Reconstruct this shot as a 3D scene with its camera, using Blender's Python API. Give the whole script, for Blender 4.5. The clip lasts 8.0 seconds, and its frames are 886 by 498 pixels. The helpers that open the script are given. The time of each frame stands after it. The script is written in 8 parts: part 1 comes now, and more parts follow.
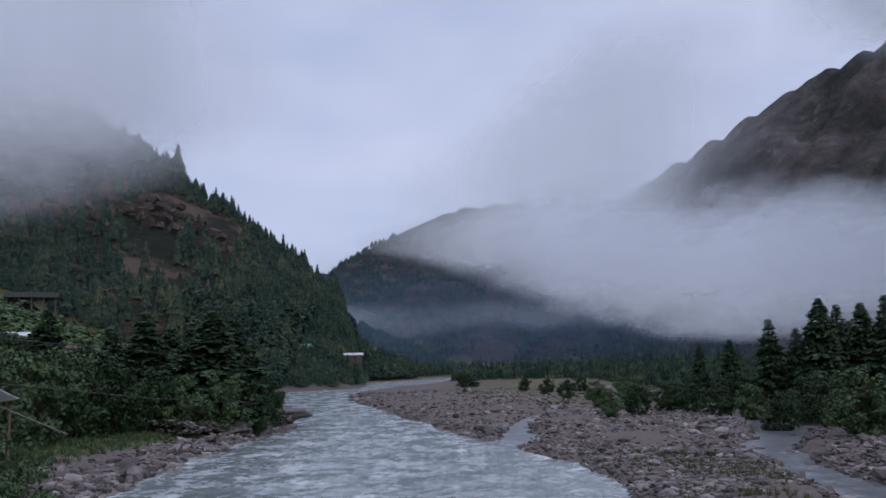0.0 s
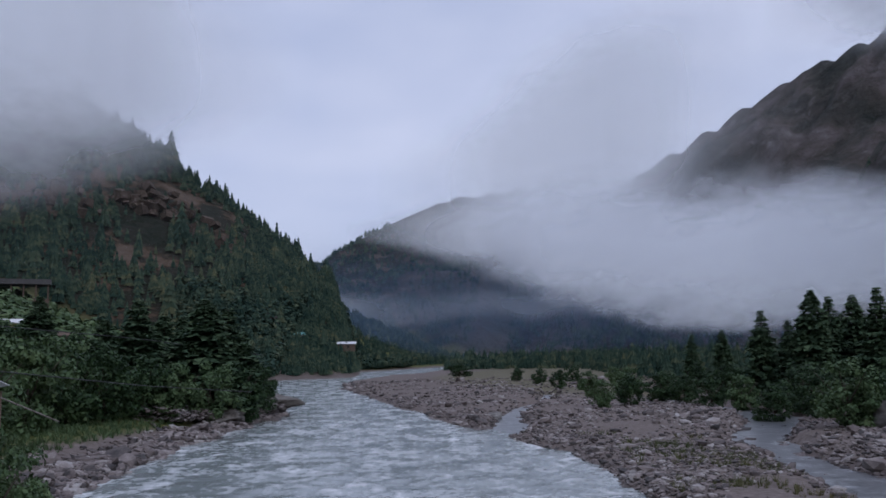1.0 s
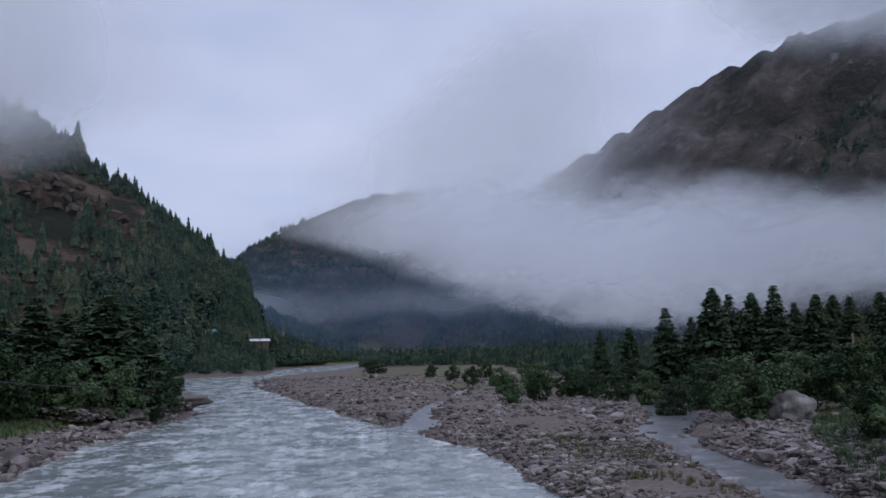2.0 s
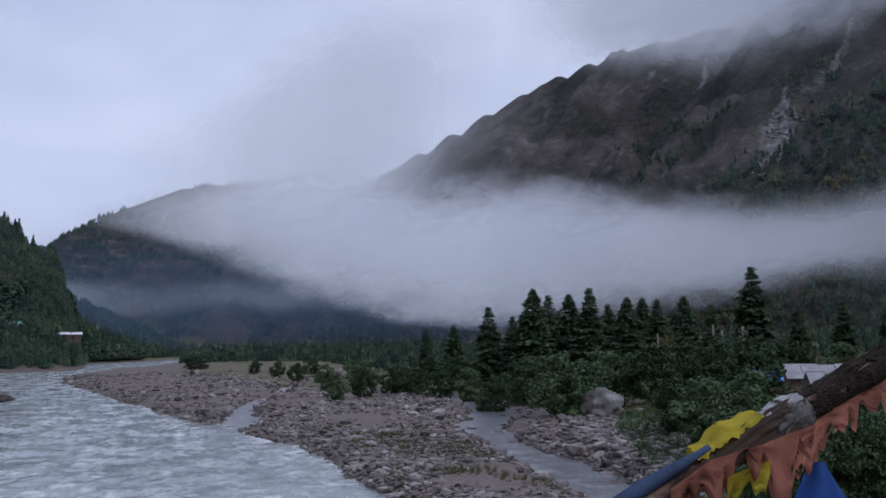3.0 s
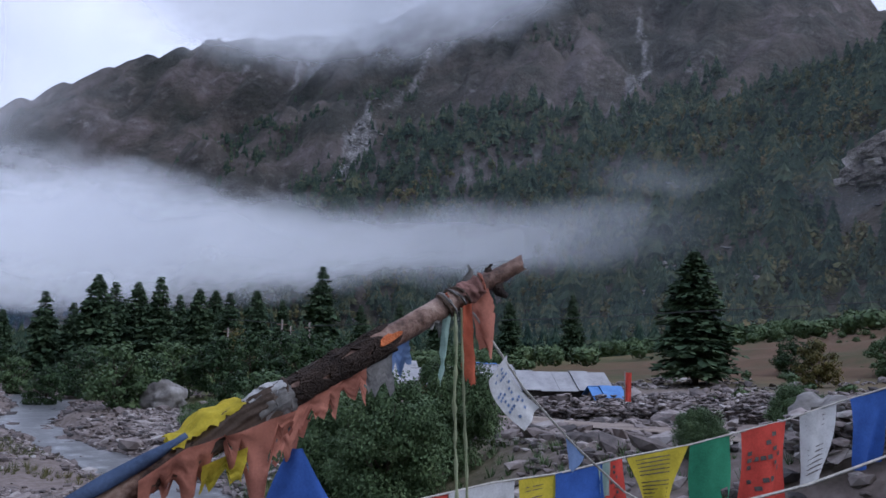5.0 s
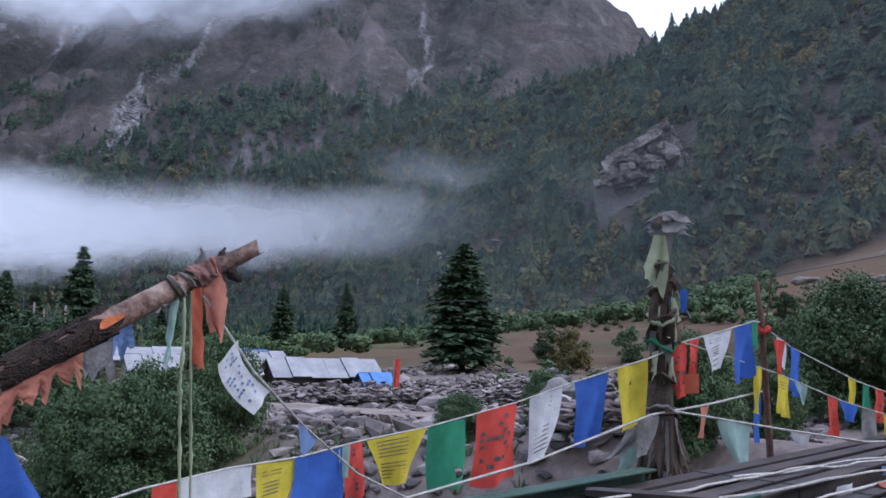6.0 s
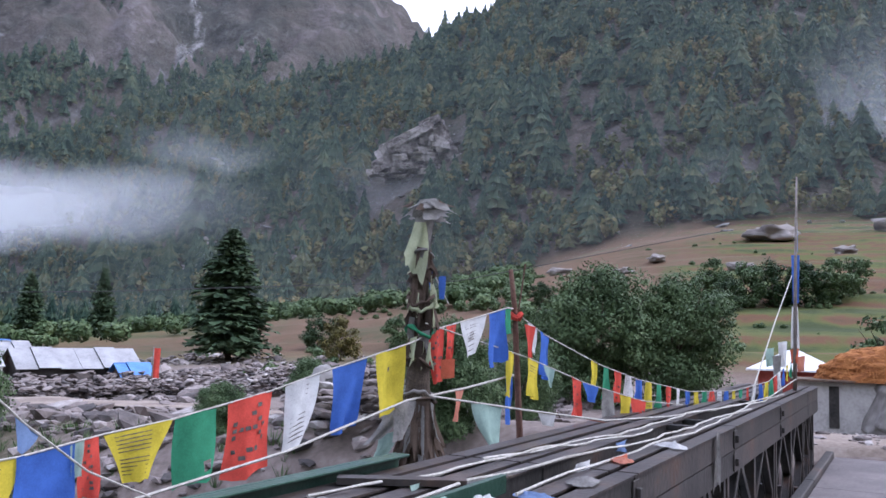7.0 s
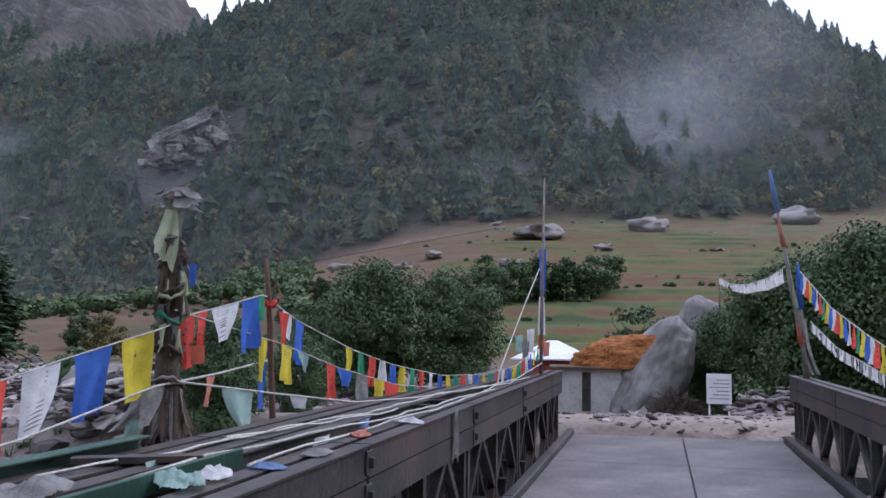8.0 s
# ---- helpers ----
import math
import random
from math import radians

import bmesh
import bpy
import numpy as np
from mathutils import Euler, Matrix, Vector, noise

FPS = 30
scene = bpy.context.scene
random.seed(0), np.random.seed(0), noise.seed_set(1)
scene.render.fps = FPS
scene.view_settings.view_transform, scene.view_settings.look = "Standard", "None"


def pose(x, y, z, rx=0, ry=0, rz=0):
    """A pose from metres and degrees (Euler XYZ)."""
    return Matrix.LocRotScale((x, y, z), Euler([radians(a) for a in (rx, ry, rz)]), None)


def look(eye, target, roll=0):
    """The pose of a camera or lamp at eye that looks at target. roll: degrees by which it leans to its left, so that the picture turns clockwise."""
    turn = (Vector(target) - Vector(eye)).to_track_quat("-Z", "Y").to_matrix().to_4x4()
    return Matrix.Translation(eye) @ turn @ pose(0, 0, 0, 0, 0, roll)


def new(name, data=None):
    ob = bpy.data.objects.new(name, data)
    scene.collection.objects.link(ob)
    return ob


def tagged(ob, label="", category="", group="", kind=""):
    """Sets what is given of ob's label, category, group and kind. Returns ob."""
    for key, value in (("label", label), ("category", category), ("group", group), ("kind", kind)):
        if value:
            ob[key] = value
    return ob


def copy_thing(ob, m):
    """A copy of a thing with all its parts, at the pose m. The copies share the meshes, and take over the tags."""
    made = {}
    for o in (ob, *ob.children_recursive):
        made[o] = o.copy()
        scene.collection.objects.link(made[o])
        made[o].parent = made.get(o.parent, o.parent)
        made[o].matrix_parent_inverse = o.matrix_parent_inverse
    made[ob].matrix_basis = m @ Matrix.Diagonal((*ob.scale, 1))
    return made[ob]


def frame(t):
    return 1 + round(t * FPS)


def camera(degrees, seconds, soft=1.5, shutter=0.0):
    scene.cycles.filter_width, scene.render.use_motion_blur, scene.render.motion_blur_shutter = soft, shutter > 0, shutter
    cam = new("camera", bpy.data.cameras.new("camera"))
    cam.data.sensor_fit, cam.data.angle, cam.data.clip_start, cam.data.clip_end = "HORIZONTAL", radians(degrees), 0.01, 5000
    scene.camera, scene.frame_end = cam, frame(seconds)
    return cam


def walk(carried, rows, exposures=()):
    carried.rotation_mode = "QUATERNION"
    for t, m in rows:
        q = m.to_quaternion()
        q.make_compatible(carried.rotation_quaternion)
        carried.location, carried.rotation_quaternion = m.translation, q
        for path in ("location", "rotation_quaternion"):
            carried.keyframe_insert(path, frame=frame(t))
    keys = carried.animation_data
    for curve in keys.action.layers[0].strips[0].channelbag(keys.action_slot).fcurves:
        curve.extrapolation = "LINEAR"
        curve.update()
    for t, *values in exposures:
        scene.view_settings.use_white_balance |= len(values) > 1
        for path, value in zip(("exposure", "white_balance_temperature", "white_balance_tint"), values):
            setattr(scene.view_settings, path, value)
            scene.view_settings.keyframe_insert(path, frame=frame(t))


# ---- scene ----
cam = camera(52.9, 8.0, soft=1.6)
# seconds, eye x y z in metres, yaw, pitch, roll in degrees
ROWS = [
    (0.0, 0.000, 0.000, 7.000, -0.00, 7.65, -1.21),
    (0.5, 0.029, 0.038, 6.998, 0.04, 7.35, -0.98),
    (1.0, 0.021, 0.089, 6.993, -0.39, 6.97, -0.87),
    (2.5, 0.842, -0.026, 6.991, -10.62, 6.42, -1.00),
    (3.0, 0.818, -0.054, 6.989, -16.66, 6.32, -0.53),
    (3.5, 0.916, 0.016, 6.980, -23.29, 6.31, 0.13),
    (4.0, 0.978, 0.012, 6.980, -30.14, 6.33, 0.64),
    (5.5, 1.167, -0.131, 6.954, -50.24, 5.84, 1.52),
    (6.0, 1.183, -0.207, 6.958, -57.65, 5.61, 1.73),
    (6.5, 1.255, -0.212, 6.956, -65.16, 5.40, 1.74),
    (7.0, 1.320, -0.224, 6.950, -72.34, 5.25, 1.53),
    (7.5, 1.286, -0.336, 6.940, -79.04, 5.09, 1.19),
    (8.0, 1.062, -0.501, 6.877, -86.41, 5.26, 0.73),
]
EXPOSURES = [(0.0, 0.35, 5700, 13), (1.0, 0.35, 5700, 13), (2.5, 0.38, 5700, 13), (4.0, 0.75, 5750, 13), (5.5, 1.24, 5560, 14), (6.0, 1.56, 5560, 15), (6.5, 1.76, 5640, 15), (7.0, 2.14, 5780, 16), (7.5, 2.24, 5780, 16), (8.0, 1.65, 5720, 16)]
walk(cam, [(t, pose(x, y, z, 0, 0, yaw) @ pose(0, 0, 0, 90 + pitch, 0, 0) @ pose(0, 0, 0, 0, 0, roll))
           for t, x, y, z, yaw, pitch, roll in ROWS], EXPOSURES)
scene.cycles.transparent_max_bounces = 24

# ---------------------------------------------------------------- world and sun
SKY = 0.62
world = bpy.data.worlds.new("overcast_sky")
scene.world = world
world.use_nodes = True
wn, wl = world.node_tree.nodes, world.node_tree.links
wn.clear()
w_out = wn.new("ShaderNodeOutputWorld")
w_bg = wn.new("ShaderNodeBackground")
w_sky = wn.new("ShaderNodeTexSky")
w_sky.sky_type = 'NISHITA'
w_sky.sun_disc = False
w_sky.sun_elevation = radians(24)
w_sky.sun_rotation = radians(150)
w_geo = wn.new("ShaderNodeTexCoord")
w_map = wn.new("ShaderNodeMapping")
w_map.inputs["Scale"].default_value = (1.6, 1.6, 4.5)
w_noise = wn.new("ShaderNodeTexNoise")
w_noise.inputs["Scale"].default_value = 1.6
w_noise.inputs["Detail"].default_value = 5
w_noise.inputs["Roughness"].default_value = 0.5
w_ramp = wn.new("ShaderNodeValToRGB")
w_ramp.color_ramp.elements[0].position = 0.32
w_ramp.color_ramp.elements[0].color = (0.66, 0.70, 0.86, 1)
w_ramp.color_ramp.elements[1].position = 0.68
w_ramp.color_ramp.elements[1].color = (0.88, 0.885, 1.0, 1)
w_scale = wn.new("ShaderNodeVectorMath")
w_scale.operation = 'SCALE'
w_scale.inputs["Scale"].default_value = 0.07
w_mix = wn.new("ShaderNodeMix")
w_mix.data_type = 'RGBA'
w_mix.inputs[0].default_value = 0.86
wl.new(w_geo.outputs["Generated"], w_map.inputs["Vector"])
wl.new(w_map.outputs["Vector"], w_noise.inputs["Vector"])
wl.new(w_noise.outputs["Fac"], w_ramp.inputs["Fac"])
wl.new(w_sky.outputs["Color"], w_scale.inputs[0])
wl.new(w_scale.outputs["Vector"], w_mix.inputs[6])
wl.new(w_ramp.outputs["Color"], w_mix.inputs[7])
wl.new(w_mix.outputs[2], w_bg.inputs["Color"])
w_bg.inputs["Strength"].default_value = SKY
wl.new(w_bg.outputs["Background"], w_out.inputs["Surface"])

sun_data = bpy.data.lights.new("sun", 'SUN')
sun_data.energy = 0.6
sun_data.angle = radians(25)
sun_data.color = (1.0, 0.95, 0.9)
sun = new("sun", sun_data)
sun.matrix_world = look((0, 0, 60), (-20, 35, 25))


# ---------------------------------------------------------------- helpers of this scene
def table(seed, n=256):
    return np.random.RandomState(seed).rand(n, n)


TABLES = [table(k) for k in range(6)]


def vnoise(x, y, k=0):
    """Smooth value noise in 0..1 on arrays."""
    tb = TABLES[k % 6]
    xi, yi = np.floor(x).astype(int), np.floor(y).astype(int)
    fx, fy = x - xi, y - yi
    fx, fy = fx * fx * (3 - 2 * fx), fy * fy * (3 - 2 * fy)
    a, b = tb[xi & 255, yi & 255], tb[(xi + 1) & 255, yi & 255]
    c, d = tb[xi & 255, (yi + 1) & 255], tb[(xi + 1) & 255, (yi + 1) & 255]
    return (a * (1 - fx) + b * fx) * (1 - fy) + (c * (1 - fx) + d * fx) * fy


def fbm(x, y, octaves=4, k=0, gain=0.5):
    v, amp, tot = 0, 1.0, 0
    for o in range(octaves):
        v = v + amp * vnoise(x * 2 ** o + 17.3 * o, y * 2 ** o - 9.1 * o, k + o)
        tot += amp
        amp *= gain
    return v / tot


def smooth(a, b, x):
    t = np.clip((x - a) / (b - a), 0, 1)
    return t * t * (3 - 2 * t)


def mesh_of(name, verts, faces, material=None, shade=False):
    me = bpy.data.meshes.new(name)
    me.from_pydata([tuple(v) for v in verts], [], [tuple(f) for f in faces])
    if material:
        me.materials.append(material)
    if shade:
        me.polygons.foreach_set("use_smooth", [True] * len(me.polygons))
    me.update()
    return me


def fast_mesh(name, verts, tris, material, shade=False, mat_index=None, materials=None):
    """A mesh from numpy arrays of vertices (n, 3) and triangles (m, 3)."""
    me = bpy.data.meshes.new(name)
    me.vertices.add(len(verts))
    me.vertices.foreach_set("co", np.asarray(verts, dtype=np.float32).ravel())
    k = tris.shape[1]
    me.loops.add(len(tris) * k)
    me.loops.foreach_set("vertex_index", np.asarray(tris, dtype=np.int32).ravel())
    me.polygons.add(len(tris))
    me.polygons.foreach_set("loop_start", np.arange(0, len(tris) * k, k, dtype=np.int32))
    for m in (materials or [material]):
        me.materials.append(m)
    if mat_index is not None:
        me.polygons.foreach_set("material_index", np.asarray(mat_index, dtype=np.int32))
    me.update(calc_edges=True)
    me.polygons.foreach_set("use_smooth", [bool(shade)] * len(tris))
    me.validate()
    return me


def part(name, data, material, parent, label=""):
    """One mesh object under a thing or a part; data is a bmesh or a mesh."""
    if isinstance(data, bmesh.types.BMesh):
        me = bpy.data.meshes.new(name)
        data.to_mesh(me)
        data.free()
    else:
        me = data
    if material and not me.materials:
        me.materials.append(material)
    ob = new(name, me)
    ob.parent = parent
    return tagged(ob, label)


def thing(name, m, label, category, group="", kind=""):
    ob = new(name)
    ob.matrix_world = m if isinstance(m, Matrix) else Matrix.Translation(m)
    ob.empty_display_size = 0.1
    return tagged(ob, label, category, group, kind)


def solid(name, data, material, label, category, group="", kind="", m=None):
    ob = part(name, data, material, None, label)
    if m is not None:
        ob.matrix_world = m
    return tagged(ob, label, category, group, kind)


def box(bm, x0, x1, y0, y1, z0, z1, m=None):
    r = bmesh.ops.create_cube(bm, size=1.0)
    mt = Matrix.Translation(((x0 + x1) / 2, (y0 + y1) / 2, (z0 + z1) / 2)) @ Matrix.Diagonal((x1 - x0, y1 - y0, z1 - z0, 1))
    bmesh.ops.transform(bm, matrix=(m @ mt) if m else mt, verts=r["verts"])
    return r["verts"]


def boxes(*dims, bevel=0.0, m=None):
    bm = bmesh.new()
    for d in dims:
        box(bm, *d, m=m)
    if bevel:
        bmesh.ops.bevel(bm, geom=bm.edges[:], offset=bevel, segments=1, affect='EDGES')
    return bm


def tube(points, radii, sides=8, jag=0.0, seed=0, cap=True):
    """A tapered tube along points, as a bmesh."""
    rnd = random.Random(seed)
    bm = bmesh.new()
    pts = [Vector(p) for p in points]
    rings = []
    for i, p in enumerate(pts):
        d = (pts[min(i + 1, len(pts) - 1)] - pts[max(i - 1, 0)]).normalized()
        a = d.cross(Vector((0, 0, 1)) if abs(d.z) < 0.9 else Vector((1, 0, 0))).normalized()
        b = d.cross(a)
        r = radii[i] if isinstance(radii, (list, tuple)) else radii
        rings.append([bm.verts.new(p + (a * math.cos(2 * math.pi * k / sides) + b * math.sin(2 * math.pi * k / sides)) * r * (1 + jag * (rnd.random() - 0.5)))
                      for k in range(sides)])
    for q, w in zip(rings, rings[1:]):
        for k in range(sides):
            bm.faces.new((q[k], q[(k + 1) % sides], w[(k + 1) % sides], w[k]))
    if cap:
        bm.faces.new(rings[0][::-1])
        bm.faces.new(rings[-1])
    for f in bm.faces:
        f.smooth = sides > 5
    return bm


# ---------------------------------------------------------------- materials
def nodes_of(name):
    mat = bpy.data.materials.new(name)
    mat.use_nodes = True
    nt = mat.node_tree
    return mat, nt.nodes, nt.links, nt.nodes["Principled BSDF"]


def surface(name, stops, scale=4.0, rough=0.8, metal=0.0, bump=0.3, fine=8.0, island=0.0, rand=0.0, detail=6, stretch=(1, 1, 1), dist=0.02, spec=0.3, coords="Object"):
    """Two-scale mottled material. stops: list of (position, colour)."""
    mat, n, l, b = nodes_of(name)
    tc = n.new("ShaderNodeTexCoord")
    mp = n.new("ShaderNodeMapping")
    mp.inputs["Scale"].default_value = stretch
    l.new(tc.outputs[coords], mp.inputs["Vector"])
    n1 = n.new("ShaderNodeTexNoise")
    n1.inputs["Scale"].default_value = scale
    n1.inputs["Detail"].default_value = detail
    n1.inputs["Roughness"].default_value = 0.62
    n2 = n.new("ShaderNodeTexNoise")
    n2.inputs["Scale"].default_value = scale * fine
    n2.inputs["Detail"].default_value = 4
    for k in (n1, n2):
        l.new(mp.outputs["Vector"], k.inputs["Vector"])
    add = n.new("ShaderNodeMath")
    add.operation = 'MULTIPLY_ADD'
    add.inputs[1].default_value = 0.35
    l.new(n2.outputs["Fac"], add.inputs[0])
    sub = n.new("ShaderNodeMath")
    sub.operation = 'SUBTRACT'
    sub.inputs[1].default_value = 0.175
    l.new(n1.outputs["Fac"], sub.inputs[0])
    l.new(sub.outputs[0], add.inputs[2])
    last = add.outputs[0]
    if island or rand:
        if island:
            src = n.new("ShaderNodeNewGeometry").outputs["Random Per Island"]
        else:
            src = n.new("ShaderNodeObjectInfo").outputs["Random"]
        k = n.new("ShaderNodeMath")
        k.operation = 'MULTIPLY_ADD'
        k.inputs[1].default_value = island or rand
        l.new(src, k.inputs[0])
        s2 = n.new("ShaderNodeMath")
        s2.operation = 'SUBTRACT'
        s2.inputs[1].default_value = (island or rand) / 2
        l.new(last, s2.inputs[0])
        l.new(s2.outputs[0], k.inputs[2])
        last = k.outputs[0]
    rp = n.new("ShaderNodeValToRGB")
    el = rp.color_ramp.elements
    while len(el) < len(stops):
        el.new(0.5)
    for e, (p, c) in zip(el, stops):
        e.position = p
        e.color = (*c, 1)
    l.new(last, rp.inputs["Fac"])
    l.new(rp.outputs["Color"], b.inputs["Base Color"])
    b.inputs["Roughness"].default_value = rough
    b.inputs["Metallic"].default_value = metal
    b.inputs["Specular IOR Level"].default_value = spec
    if bump:
        bp = n.new("ShaderNodeBump")
        bp.inputs["Strength"].default_value = bump
        bp.inputs["Distance"].default_value = dist
        l.new(n2.outputs["Fac"], bp.inputs["Height"])
        l.new(bp.outputs["Normal"], b.inputs["Normal"])
    return mat


M_PINE = surface("pine_needles", [(0.25, (0.026, 0.050, 0.029)), (0.5, (0.060, 0.098, 0.052)), (0.78, (0.112, 0.150, 0.074))], 0.05, 0.75, island=0.28, bump=0, fine=30, spec=0.15)
M_PINE_FAR = surface("far_forest", [(0.2, (0.014, 0.032, 0.026)), (0.45, (0.036, 0.064, 0.046)), (0.62, (0.070, 0.098, 0.062)), (0.80, (0.125, 0.130, 0.070))], 0.045, 0.85, island=0.34, bump=0, fine=3, spec=0.1)
M_LEAF = surface("shrub_leaves", [(0.25, (0.036, 0.066, 0.028)), (0.5, (0.075, 0.122, 0.050)), (0.78, (0.14, 0.19, 0.082))], 0.35, 0.6, island=0.22, bump=0, fine=10, spec=0.25)
M_LEAF_DARK = surface("dark_shrub_leaves", [(0.25, (0.014, 0.031, 0.014)), (0.5, (0.032, 0.062, 0.024)), (0.8, (0.068, 0.105, 0.040))], 0.35, 0.6, island=0.3, bump=0, fine=10, spec=0.2)
M_LEAF_YELLOW = surface("autumn_leaves", [(0.25, (0.05, 0.05, 0.014)), (0.5, (0.11, 0.10, 0.025)), (0.8, (0.20, 0.15, 0.04))], 0.35, 0.6, island=0.3, bump=0, fine=10)
M_OLIVE = surface("olive_broadleaf", [(0.25, (0.042, 0.060, 0.028)), (0.45, (0.090, 0.104, 0.048)), (0.62, (0.150, 0.135, 0.064)), (0.82, (0.200, 0.145, 0.075))], 0.03, 0.85, island=0.22, bump=0, fine=6, spec=0.1)
M_BARK = surface("bark", [(0.3, (0.035, 0.027, 0.022)), (0.7, (0.11, 0.085, 0.065))], 6, 0.9, bump=0.6)
M_STONE = surface("river_stone", [(0.2, (0.055, 0.050, 0.050)), (0.45, (0.15, 0.125, 0.118)), (0.65, (0.24, 0.205, 0.195)), (0.9, (0.42, 0.40, 0.385))], 0.7, 0.75, island=0.55, bump=0.4, fine=12)
M_BOULDER = surface("granite_boulder", [(0.25, (0.07, 0.064, 0.06)), (0.48, (0.18, 0.17, 0.162)), (0.72, (0.36, 0.35, 0.34))], 0.7, 0.85, bump=0.6, fine=9, dist=0.05)
M_CRAG_BROWN = surface("brown_cliff_rock", [(0.25, (0.035, 0.027, 0.022)), (0.5, (0.085, 0.062, 0.048)), (0.78, (0.17, 0.13, 0.105))], 0.12, 0.9, bump=0.8, fine=9, dist=1.0)
M_CRAG = surface("cliff_rock", [(0.25, (0.07, 0.062, 0.058)), (0.5, (0.21, 0.19, 0.18)), (0.75, (0.40, 0.375, 0.36))], 0.09, 0.9, bump=0.8, fine=9, dist=1.0, stretch=(1, 1, 1.6), island=0.45)

M_OUTCROP = surface("weathered_crag", [(0.25, (0.05, 0.044, 0.041)), (0.42, (0.19, 0.17, 0.16)), (0.62, (0.42, 0.39, 0.37))], 0.22, 0.9, bump=0.9, fine=7, dist=1.2, stretch=(1, 1, 1.4), rand=0.25)

# ---------------------------------------------------------------- the lie of the land
RIVER_L = ([-400, -60, 24, 36, 46, 64, 92, 116, 135, 190, 280, 365, 450, 530, 620, 900, 3000], [-30, -22, -13.5, -15.5, -20, -20.9, -20.4, -19.5, -27, -38, -54, -56, -46, -31, -8, 40, 200])
RIVER_R = ([-400, -60, 20, 42, 52, 66, 76, 95, 141, 218, 280, 365, 403, 530, 620, 900, 3000], [14, 12, 11.5, 10.8, 10, 9.1, 5.5, 0.6, -8.5, -24, -28, -20, -8, 2, 30, 62, 222])
STREAM_A = [(5.5, 82, 1.2), (7.2, 92, 1.0), (8.2, 106, 1.0), (12, 126, 0.9), (16.5, 138, 0.7), (20, 166, 0.3), (24, 190, 0.0)]
STREAM_B = [(13, -10, 1.5), (16, 20, 1.4), (21, 38.5, 1.2), (22.2, 47, 1.2), (23, 56, 1.3), (25.8, 73, 1.6), (30.5, 84, 2.2), (36.5, 98, 3.0), (36, 112, 2.6), (34, 130, 2.0), (36, 152, 1.2)]
EDGE = ([-400, -60, -6, 3, 8, 15, 30, 46, 60, 80, 120, 200, 400, 900], [15, 15, 15.5, 16.5, 18.5, 21.5, 27.5, 33, 39, 50, 68, 95, 150, 300])


def ridge_points(rows):
    """Crest points from bearing, slope angle and plan distance as seen from the bridge."""
    return [(d * math.sin(radians(a)), d * math.cos(radians(a)), 7 + d * math.tan(radians(e))) for a, e, d in rows]


# each ridge: crest points, steepness of its flanks, gully depth
RIDGES = [
    (ridge_points([(-6.3, 0.9, 492), (-6.7, 1.9, 482), (-7.9, 3.7, 470), (-9.1, 5.9, 462), (-11.4, 7.7, 460), (-14.1, 9.7, 468), (-17.4, 12.5, 480), (-22, 15.5, 495), (-28.6, 17.5, 520), (-45, 20, 540), (-75, 21, 520), (-110, 20, 560)]), 0.78, 9),
    (ridge_points([(-13, 2.5, 1520), (-9, 4.4, 1500), (-6.2, 6.4, 1490), (-3.3, 8.5, 1490), (0.3, 10.2, 1500), (4, 10.6, 1560), (9, 11.5, 1660)]), 0.62, 22),
    (ridge_points([(-18, 5.6, 3000), (-8.4, 6.3, 2900), (-4, 6.0, 2900)]), 0.5, 20),
    (ridge_points([(9, 8.6, 1560), (13.6, 11.7, 1420), (18.2, 14.2, 1360), (23.7, 16.9, 1300), (27.5, 18.2, 1250), (31.2, 18.9, 1210), (37.1, 19.6, 1170), (41.4, 21.2, 1140), (46, 25, 1110), (52, 26.5, 1080), (59, 26, 1050), (64, 21.8, 1020), (66.9, 19.6, 1000), (69.6, 17.4, 960), (75, 12, 900)]), 0.88, 58),
    (ridge_points([(34, 3.6, 660), (40, 6.2, 645), (46, 9.2, 635), (53, 12.6, 622), (61, 14.9, 610), (69.6, 17.3, 600), (73.5, 19.2, 600), (80, 23.2, 600), (90, 25.8, 600), (98, 24.2, 605), (103, 21.6, 605), (107.2, 18.7, 605), (109.7, 16.7, 612), (113.3, 15.0, 620), (122, 12, 650), (150, 16, 700)]), 0.80, 14),
    (ridge_points([(170, 18, 800), (200, 18, 800), (235, 20, 700)]), 0.7, 10),
]


def line_field(x, y, pts):
    """Distance to a plan polyline and the third value interpolated along it."""
    best = np.full(x.shape, 1e9)
    val = np.zeros(x.shape)
    for (x0, y0, v0), (x1, y1, v1) in zip(pts, pts[1:]):
        dx, dy = x1 - x0, y1 - y0
        t = np.clip(((x - x0) * dx + (y - y0) * dy) / (dx * dx + dy * dy), 0, 1)
        d = np.hypot(x - x0 - t * dx, y - y0 - t * dy)
        m = d < best
        best = np.where(m, d, best)
        val = np.where(m, v0 + t * (v1 - v0), val)
    return best, val


